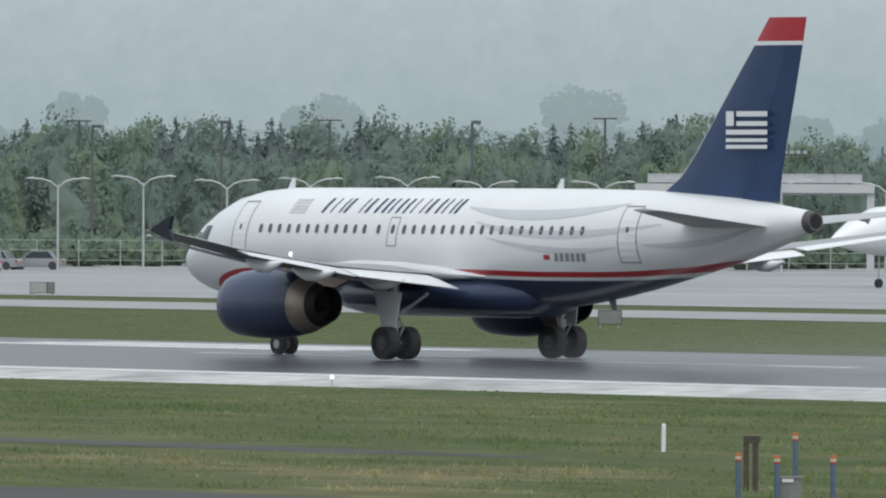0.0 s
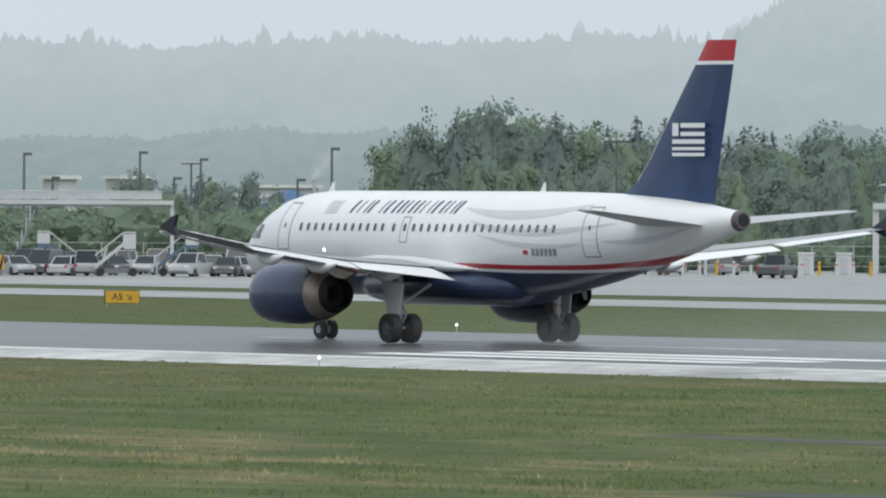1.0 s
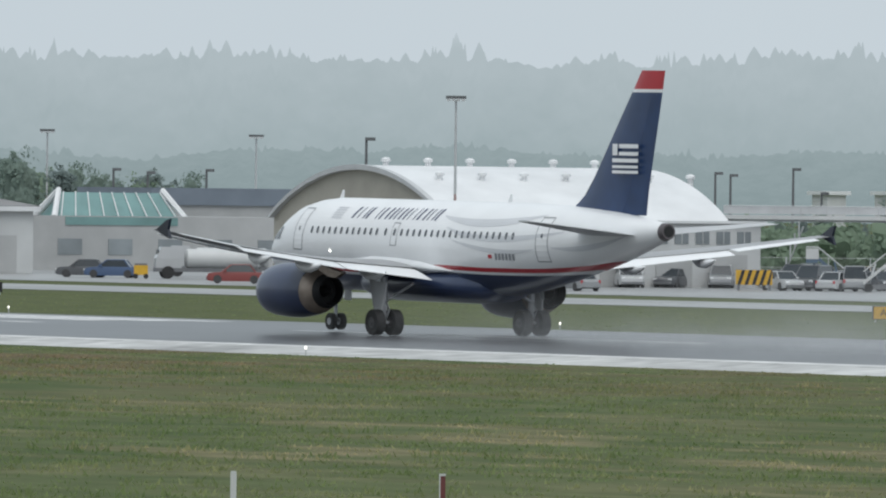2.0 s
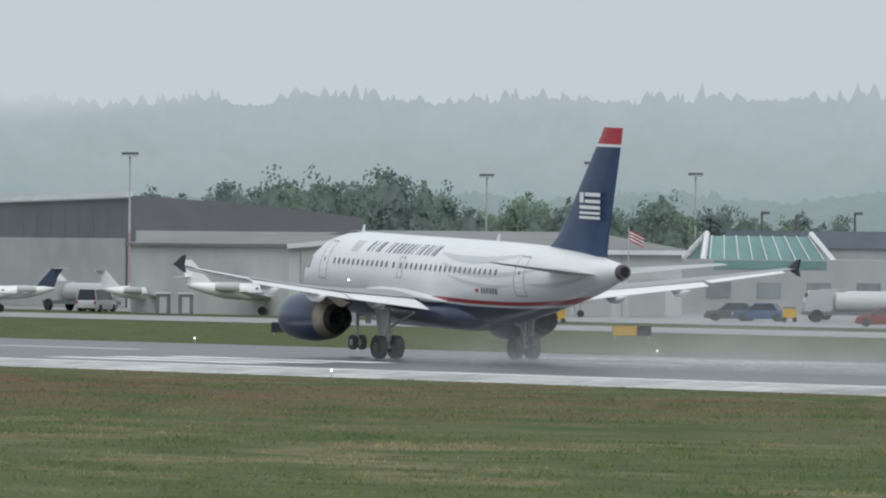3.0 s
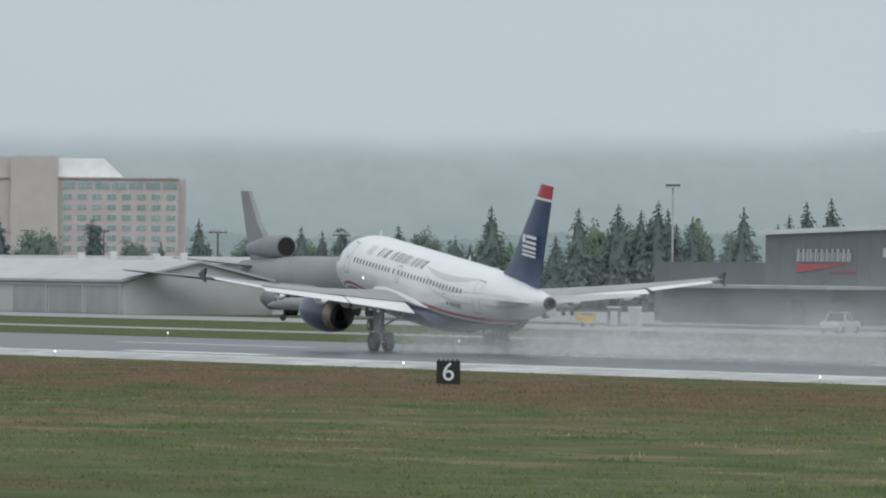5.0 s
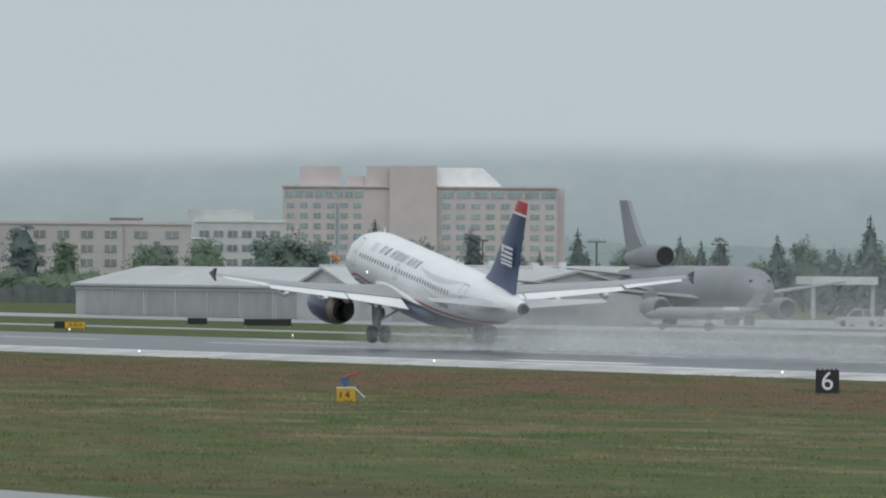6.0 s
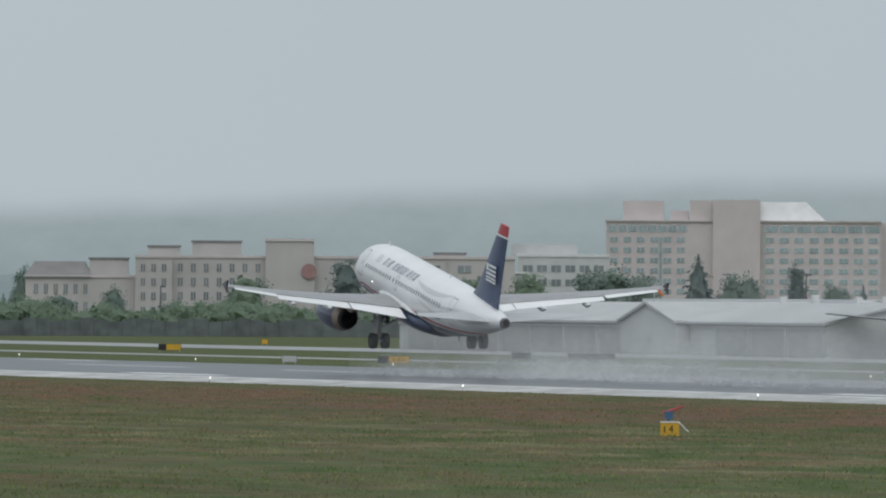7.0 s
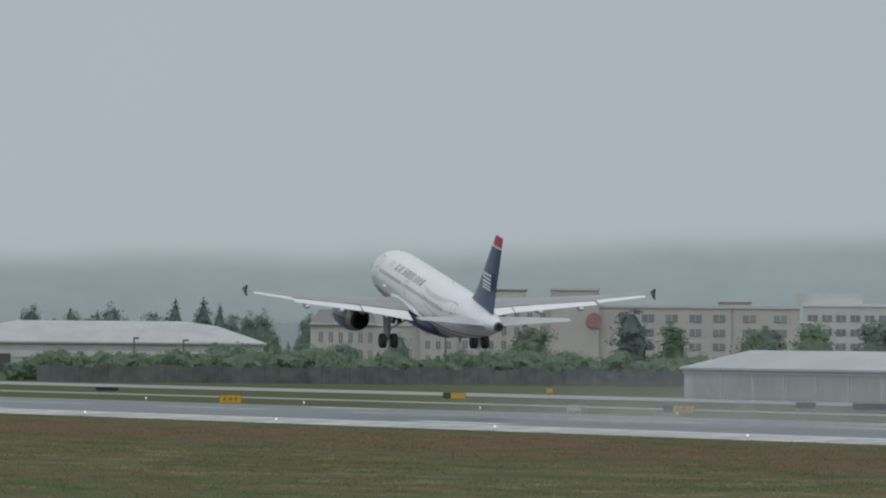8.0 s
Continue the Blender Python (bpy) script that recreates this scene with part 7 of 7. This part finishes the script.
# distance board
p = spot(21.57, 523, 0)
bd = empty("distance_board", Matrix.Translation((p.x, p.y, -.34)) @ Matrix.Rotation(radians(-21.57), 4, "Z"), "square black distance board with a white numeral", "sign")
part("board", boxes((-.57, .57, 0, .25, .05, 1.17)), BLACKSIGN, bd)
letters("6", 1.25, Matrix.Translation((0, -.012, .60)) @ Matrix.Rotation(radians(90), 4, "X"), WHITE, bd)
for i in range(5):
    part("top_stud", boxes((-.5 + i * .22, -.42 + i * .22, .05, .15, 1.17, 1.24)), BLACKSIGN, bd)
for x in (-.4, .4):
    part("leg", boxes((x - .05, x + .05, .08, .16, -.02, .06)), GALV, bd)

# yellow marker box with an angled arm above
p = spot(19.04, 481, 0)
mk = empty("marker_box", Matrix.Translation((p.x, p.y, -.34)) @ Matrix.Rotation(radians(-19.04), 4, "Z"), "yellow marker box with a sloped white side and red arm", "marker")
part("box", boxes((-.45, .38, 0, .5, .02, .62)), YELLOW, mk)
letters("4", .46, Matrix.Translation((.02, -.012, .32)) @ Matrix.Rotation(radians(90), 4, "X"), BLACKSIGN, mk)
part("stroke", boxes((-.30, -.24, -.012, -.004, .18, .46)), BLACKSIGN, mk)
part("sloped_lid", loft([[(.36, -.02, .66), (.36, .52, .66), (.36, .52, .60), (.36, -.02, .60)], [(.80, -.02, .24), (.80, .52, .24), (.80, .52, .18), (.80, -.02, .18)]]), WHITE, mk)
part("top_plate", boxes((-.46, .40, -.02, .52, .62, .67)), WHITE, mk)
part("instrument", join(boxes((-.26, .10, .1, .4, .78, 1.12)), tube([(-.08, .25, .66), (-.08, .25, .8)], .07, 8)), SIGNBLUE, mk, "blue-grey instrument head")
part("arm", tube([(-.32, .25, 1.02), (.0, .25, 1.14), (.62, .25, 1.36)], [.07, .06, .03], 8), RED, mk, "slanting dark red arm")

# posts by the bank
ob = empty("marker_post", Matrix.Translation((170.3, 198.8, -.34)), "thin white marker post in the grass", "post")
part("post", tube([(0, 0, 0), (0.01, 0, .64), (0.01, 0, .68)], [.055, .055, .03], 8), WHITE, ob)
ob = empty("stake", Matrix.Translation(spot(29.10, 222, -.34)) @ Matrix.Rotation(radians(-29), 4, "Z"), "short weathered white stake in the grass", "post", "survey stakes")
part("stake_body", loft([[(-w, -.03, z), (w, -.03, z), (w, .03, z), (-w, .03, z)] for w, z in ((.062, -.02), (.062, .70), (.050, .74))]), WHITEWALL, ob)
ob = empty("stake", Matrix.Translation(spot(30.20, 222, -.34)) @ Matrix.Rotation(radians(-30), 4, "Z"), "short dark red stake with white edge in the grass", "post", "survey stakes")
part("stake_body", boxes((-.035, .065, -.03, .03, -.02, .68)), STAKERED, ob, "dark red painted face")
part("stake_edge", boxes((-.062, -.037, -.032, .032, -.02, .68)), WHITEWALL, ob, "white edge")
part("stake_cap", boxes((-.064, .068, -.034, .034, .682, .73)), WHITEWALL, ob)
ob = empty("timber_frame", Matrix.Translation((149.6, 171.8, -.34)) @ Matrix.Rotation(radians(-41), 4, "Z"), "weathered timber post pair with a cross piece", "post")
for x in (-.11, .08):
    part("post", boxes((x - .06, x + .06, -.06, .06, -.02, 1.12)), WOOD, ob)
part("cross_piece", boxes((-.17, .17, -.08, .10, 1.0, 1.16)), WOOD, ob)
for x, y, h in ((145.5, 167.5, .93), (146.2, 167.1, .88), (156.7, 178.5, 1.0), (147.2, 166.5, .88)):
    ob = empty("pipe_bollard", Matrix.Translation((x, y, -.34)), "blue-grey pipe bollard with pale reflective band", "bollard", "pipe bollards")
    part("pipe", tube([(0, 0, 0), (0, 0, h - .13)], .062, 12), BLUEPIPE, ob)
    part("red_band", tube([(0, 0, h - .16), (0, 0, h - .12)], .068, 12), RED, ob)
    part("pale_band", tube([(0, 0, h - .12), (0, 0, h - .05)], .066, 12), PALEBAND, ob)
    part("cap", tube([(0, 0, h - .05), (0, 0, h), (0, 0, h + .01)], [.07, .07, .03], 12), ORANGE, ob)
ob = empty("junction_box", Matrix.Translation((146.6, 167.2, -.34)) @ Matrix.Rotation(radians(-41), 4, "Z"), "grey steel junction box in the grass", "cabinet")
part("body", boxes((-.27, .27, -.2, .2, 0, .42)), GREYBOX, ob)
part("lid", boxes((-.29, .29, -.22, .22, .42, .45)), GREYBOX, ob)
part("name_plate", boxes((-.14, .10, -.225, -.22, .34, .41)), WHITE, ob)

# runway edge lights
def edge_light(x, y, z):
    ob = empty("edge_light", Matrix.Translation((x, y, z)), "small lit runway edge light on a short stem", "runway light", "runway edge lights")
    part("stem", tube([(0, 0, 0), (0, 0, .28)], .025, 6), GALV, ob)
    part("lens", tube([(0, 0, .28), (0, 0, .34), (0, 0, .40)], [.045, .055, .02], 8), GLOW, ob, "glowing clear lens")


for i in range(17):
    edge_light(CENTRE - 28.0, 325.5 + 57.0 * (i - 4), -.338)
    edge_light(CENTRE + 25.4, 338 + 57.0 * (i - 4), -.20)


# ---- grass ----
def tufts(count, x0, x1, y0, y1, seed, h0, h1, mat, label, wide=(.03, .13), bare=()):
    """Standing grass: bent blades in tufts, thicker and taller in drifts; bare: ellipses kept free."""
    rs = np.random.RandomState(seed)
    x, y = rs.uniform(x0, x1, count * 2), y0 + (y1 - y0) * rs.uniform(0, 1, count * 2) ** 1.25
    keep = np.array([noise.noise(Vector((a * .07, b * .03, seed))) + 0.45 > c for a, b, c in zip(x, y, rs.uniform(-.25, .75, count * 2))])
    for cx, cy, lx, ly in bare:
        keep &= ((x - cx) / (lx + 3)) ** 2 + ((y - cy) / (ly + 3)) ** 2 > 1
    x, y = x[keep][:count], y[keep][:count]
    n = len(x) * 3
    bx, by = np.repeat(x, 3) + rs.uniform(-.3, .3, n), np.repeat(y, 3) + rs.uniform(-.4, .4, n)
    tall = np.array([0.75 + 0.9 * noise.noise(Vector((a * .22, b * .22, seed + 9))) for a, b in zip(x, y)])
    a, w, h = rs.uniform(0, 6.28, n), rs.uniform(*wide, n), np.repeat(rs.uniform(h0, h1, len(x)) * np.clip(tall, .3, 1.5), 3) * rs.uniform(.6, 1, n)
    V = np.empty((n, 3, 3))
    V[:, 0] = np.stack([bx - np.cos(a) * w, by - np.sin(a) * w, np.full(n, -.35)], -1)
    V[:, 1] = np.stack([bx + np.cos(a) * w, by + np.sin(a) * w, np.full(n, -.35)], -1)
    V[:, 2] = np.stack([bx + rs.uniform(-.12, .12, n), by + rs.uniform(-.12, .12, n), -.34 + h], -1)
    back = (V[:, 1, 1] - V[:, 0, 1]) * 0.5 - (V[:, 1, 0] - V[:, 0, 0]) * 0.86 > 0
    V[back] = V[back][:, (1, 0, 2)]
    me = bpy.data.meshes.new("grass")
    me.from_pydata(V.reshape(-1, 3).tolist(), [], np.arange(n * 3).reshape(-1, 3).tolist())
    me.materials.append(mat)
    return tagged(new("grass_tufts", me), label, "grass", kind="stuff")


# brighter copy of the turf makes up for light lost on upright blades
BLADE = leafy(turf("grass_blades", 2.3), .5)
tufts(84000, 88, 202, 150, 900, 1, .09, .23, BLADE, "wet green and straw grass in uneven tufts", (.015, .06), WORN)
tufts(16000, 198, 217.0, 200, 1100, 3, .02, .07, BLADE, "ragged weeds along the runway's edge")
tufts(12000, 275, 338, 330, 1000, 4, .02, .06, BLADE, "short grass beyond the runway")


# ---- spray ----
def mist(name, thickness):
    """Fine drops hanging in the air, lit by the sky from both sides; thickness(calc, x, y, z) gives how dense they hang."""
    m = bpy.data.materials.new(name)
    m.use_nodes = True
    n, k = m.node_tree.nodes, m.node_tree.links
    n.remove(n["Principled BSDF"])
    d, t, both = n.new("ShaderNodeBsdfDiffuse"), n.new("ShaderNodeBsdfTranslucent"), n.new("ShaderNodeMixShader")
    d.inputs[0].default_value = t.inputs[0].default_value = (0.96, 0.965, 0.97, 1)
    k.new(d.outputs[0], both.inputs[1])
    k.new(t.outputs[0], both.inputs[2])
    co, sep = n.new("ShaderNodeTexCoord"), n.new("ShaderNodeSeparateXYZ")
    k.new(co.outputs["Object"], sep.inputs[0])

    def calc(op, *values):
        q = n.new("ShaderNodeMath")
        q.operation = op
        for s, v in zip(q.inputs, values):
            if isinstance(v, (int, float)):
                s.default_value = v
            else:
                k.new(v, s)
        return q.outputs[0]

    def curl(size, lo, hi, low):
        v, c, g = n.new("ShaderNodeVectorMath"), n.new("ShaderNodeTexNoise"), n.new("ShaderNodeMapRange")
        v.operation = "DIVIDE"
        v.inputs[1].default_value = size
        k.new(co.outputs["Object"], v.inputs[0])
        k.new(v.outputs[0], c.inputs["Vector"])
        c.inputs["Scale"].default_value, c.inputs["Detail"].default_value = 1.0, 4
        g.inputs["From Min"].default_value, g.inputs["From Max"].default_value, g.inputs["To Min"].default_value = lo, hi, low
        k.new(c.outputs["Fac"], g.inputs["Value"])
        return g.outputs[0]

    clear, pick = n.new("ShaderNodeBsdfTransparent"), n.new("ShaderNodeMixShader")
    k.new(thickness(calc, curl, sep.outputs["X"], sep.outputs["Y"], sep.outputs["Z"]), pick.inputs[0])
    k.new(clear.outputs[0], pick.inputs[1])
    k.new(both.outputs[0], pick.inputs[2])
    k.new(pick.outputs[0], n["Material Output"].inputs[0])
    return m


def spray_thickness(calc, curl, x, y, z):
    """Dense and low behind the wheels, then a higher and thinner cloud in the engines' wake."""
    s = calc("MULTIPLY", y, -1.0)
    high = calc("MULTIPLY_ADD", s, 0.020, 1.25)
    fall = calc("EXPONENT", calc("MULTIPLY", calc("POWER", calc("DIVIDE", z, high), 1.3), -1.0))
    far = calc("EXPONENT", calc("DIVIDE", s, -105.0))
    start = calc("MULTIPLY", calc("SUBTRACT", s, 1.0), 0.08)
    start = calc("MINIMUM", calc("MAXIMUM", start, 0.0), 1.0)
    cloud = calc("MULTIPLY", calc("MULTIPLY", fall, far), start)
    jet_ = calc("MULTIPLY", calc("EXPONENT", calc("DIVIDE", s, -11.0)), calc("EXPONENT", calc("DIVIDE", z, -0.9)))
    both = calc("MULTIPLY_ADD", jet_, 0.9, cloud)
    both = calc("MULTIPLY", both, curl((5.0, 9.0, 1.5), .30, .68, .30))
    both = calc("MULTIPLY", both, curl((1.6, 2.6, .7), .25, .70, .45))
    # thins out where it meets the ground and at its upper and outer rims
    foot = calc("MINIMUM", calc("MAXIMUM", calc("DIVIDE", z, 0.30), 0.0), 1.0)
    tail = calc("MINIMUM", calc("MAXIMUM", calc("DIVIDE", calc("SUBTRACT", 215.0, s), 60.0), 0.0), 1.0)
    return calc("MINIMUM", calc("MULTIPLY", calc("MULTIPLY", both, foot), calc("MULTIPLY", tail, 0.95)), 0.6)


def smoke_thickness(calc, curl, x, y, z):
    up = calc("DIVIDE", z, 4.2)
    away = calc("SUBTRACT", x, calc("MULTIPLY", z, 0.85))
    wide = calc("MULTIPLY_ADD", up, 1.5, 0.25)
    q = calc("DIVIDE", away, wide)
    body = calc("EXPONENT", calc("MULTIPLY", calc("MULTIPLY", q, q), -1.0))
    body = calc("MULTIPLY", body, calc("MAXIMUM", calc("SUBTRACT", 1.0, up), 0.0))
    return calc("MULTIPLY", calc("MULTIPLY", body, curl((.9, .9, .9), .32, .62, .15)), 0.5)


SPRAY = mist("water_spray", spray_thickness)
STEAM = mist("white_smoke", smoke_thickness)


def billow(x, y0, y1, top, seed, steps=70):
    """One billowing sheet of drops along y, that swells and curls with height."""
    bm = bmesh.new()
    rows = []
    for i in range(steps + 1):
        y = y0 + (y1 - y0) * i / steps
        col = []
        for j in range(7):
            z = top(y) * (j / 6) ** 1.4
            w = noise.noise(Vector((y * .06, z * .25, seed))) * min(1.6, .4 + abs(y) * .02) + noise.noise(Vector((y * .25, z * .6, seed + 7))) * .35
            col.append(bm.verts.new((x * (1 + .003 * abs(y)) + w, y, z)))
        rows.append(col)
    for a, b in zip(rows, rows[1:]):
        for j in range(6):
            bm.faces.new((a[j], b[j], b[j + 1], a[j + 1]))
    return bm


p = spot(33.56, 1420, 0)
plume = empty("smoke_plume", Matrix.Translation((p.x, p.y, 7.6)), "small white smoke plume over the far sheds", "smoke")
for k in range(3):
    # sheets of smoke across the wind, one behind the other
    bm = billow(.5 * k, -6.5, 3.0, lambda y: 4.2, 30 + k, 24)
    bmesh.ops.rotate(bm, verts=bm.verts, cent=(0, 0, 0), matrix=Matrix.Rotation(radians(90), 3, "Z"))
    part("smoke", bm, STEAM, plume, "", True, recalc=False)
p = spot(33.56, 1420, 0)
st = empty("chimney_stack", Matrix.Translation((p.x, p.y, -.34)), "slim grey chimney stack behind the sheds", "chimney")
part("stack", tube([(0, 0, 0), (0, 0, 7.9)], [.35, .28], 10), GALV, st)
part("rim", tube([(0, 0, 7.7), (0, 0, 7.95)], .34, 10), GREYPAINT, st)
spray = empty("wheel_spray", pose(CENTRE, ROLLOUT[0][1], 0), "fine white water spray thrown up behind the wheels", "spray")
for k, x in enumerate((-6.6, -3.9, -1.2, 1.8, 4.4, 7.2)):
    part("spray_sheet", billow(x, -1.0, -215.0, lambda y: 3.2 + .07 * abs(y) if abs(y) < 70 else 8.1, 40 + k, 110), SPRAY, spray, "", True, recalc=False)

# swallow in flight over the grass
PLUMAGE = make("dark_plumage", (0.03, 0.031, 0.038), 0.6, mottle=0.3, size=0.03)
swallow = empty("swallow", Matrix.Translation(spot(19.95, 150, 3.9)), "small dark swallow flying low over the grass", "bird")
part("body", loft([[(w * math.cos(u), y, w * .9 * math.sin(u)) for u in [2 * math.pi * k / 10 for k in range(10)]] for y, w in ((.085, .003), (.07, .014), (.045, .017), (.02, .022), (-.03, .018), (-.06, .008))]), PLUMAGE, swallow, "", True)
for s in (-1, 1):
    part("wing", loft([[(s * x, y, z), (s * x, y - c, z), (s * x, y - c, z - .004), (s * x, y, z - .004)] for x, y, c, z in ((.012, .04, .05, .006), (.06, .05, .042, .03), (.15, -.02, .012, .055))]), PLUMAGE, swallow)
    part("tail_feather", loft([[(s * .003, -.05, .002), (s * .012, -.05, .002), (s * .012, -.05, -.002), (s * .003, -.05, -.002)], [(s * .02, -.13, .002), (s * .024, -.13, .002), (s * .024, -.13, -.002), (s * .02, -.13, -.002)]]), PLUMAGE, swallow)


# ---- what moves ----
def motions():
    walk(jet, [(t, pose(CENTRE, y, z + 0.58, up, 0, 0) @ pose(0, 0, -0.58)) for t, y, z, up in ROLLOUT])
    bend = ((0.0, -1.5), (1.2, -1.35), (2.5, -1.0), (3.5, -0.6), (4.2, -0.2), (5.5, 0.4), (6.5, 0.95), (7.5, 1.25), (8.0, 1.15))
    for side, wing in WINGS:
        walk(wing, [(t, pose(side * 2, 0, 2.3, 0, -side * a, 0) @ pose(-side * 2, 0, -2.3)) for t, a in bend])
    rise = [(0.0, -3.0), (1.2, -2.6), (2.5, -1.7), (3.5, -1.0), (4.2, -0.6), (5.3, 0.0), (6.5, 0.0), (7.0, -0.3), (7.5, -1.0), (8.0, -2.0)]
    walk(spray, [(t, pose(CENTRE, y, np.interp(t, [r[0] for r in rise], [r[1] for r in rise]))) for t, y, z, up in ROLLOUT])

    # the swallow crosses low over the grass
    flight = ((0.0, 19.95, 3.9), (2.3, 28.46, 3.42), (2.5, 29.20, 3.18), (2.7, 29.94, 2.98), (3.0, 31.05, 2.9), (5.0, 38.4, 3.6), (8.0, 49.5, 6.0))
    walk(swallow, [(t, Matrix.Translation(spot(az, 150, z)) @ Matrix.Rotation(radians(-95 - az), 4, "Z") @ Matrix.Rotation(radians(-25), 4, "Y")) for t, az, z in flight])


motions()
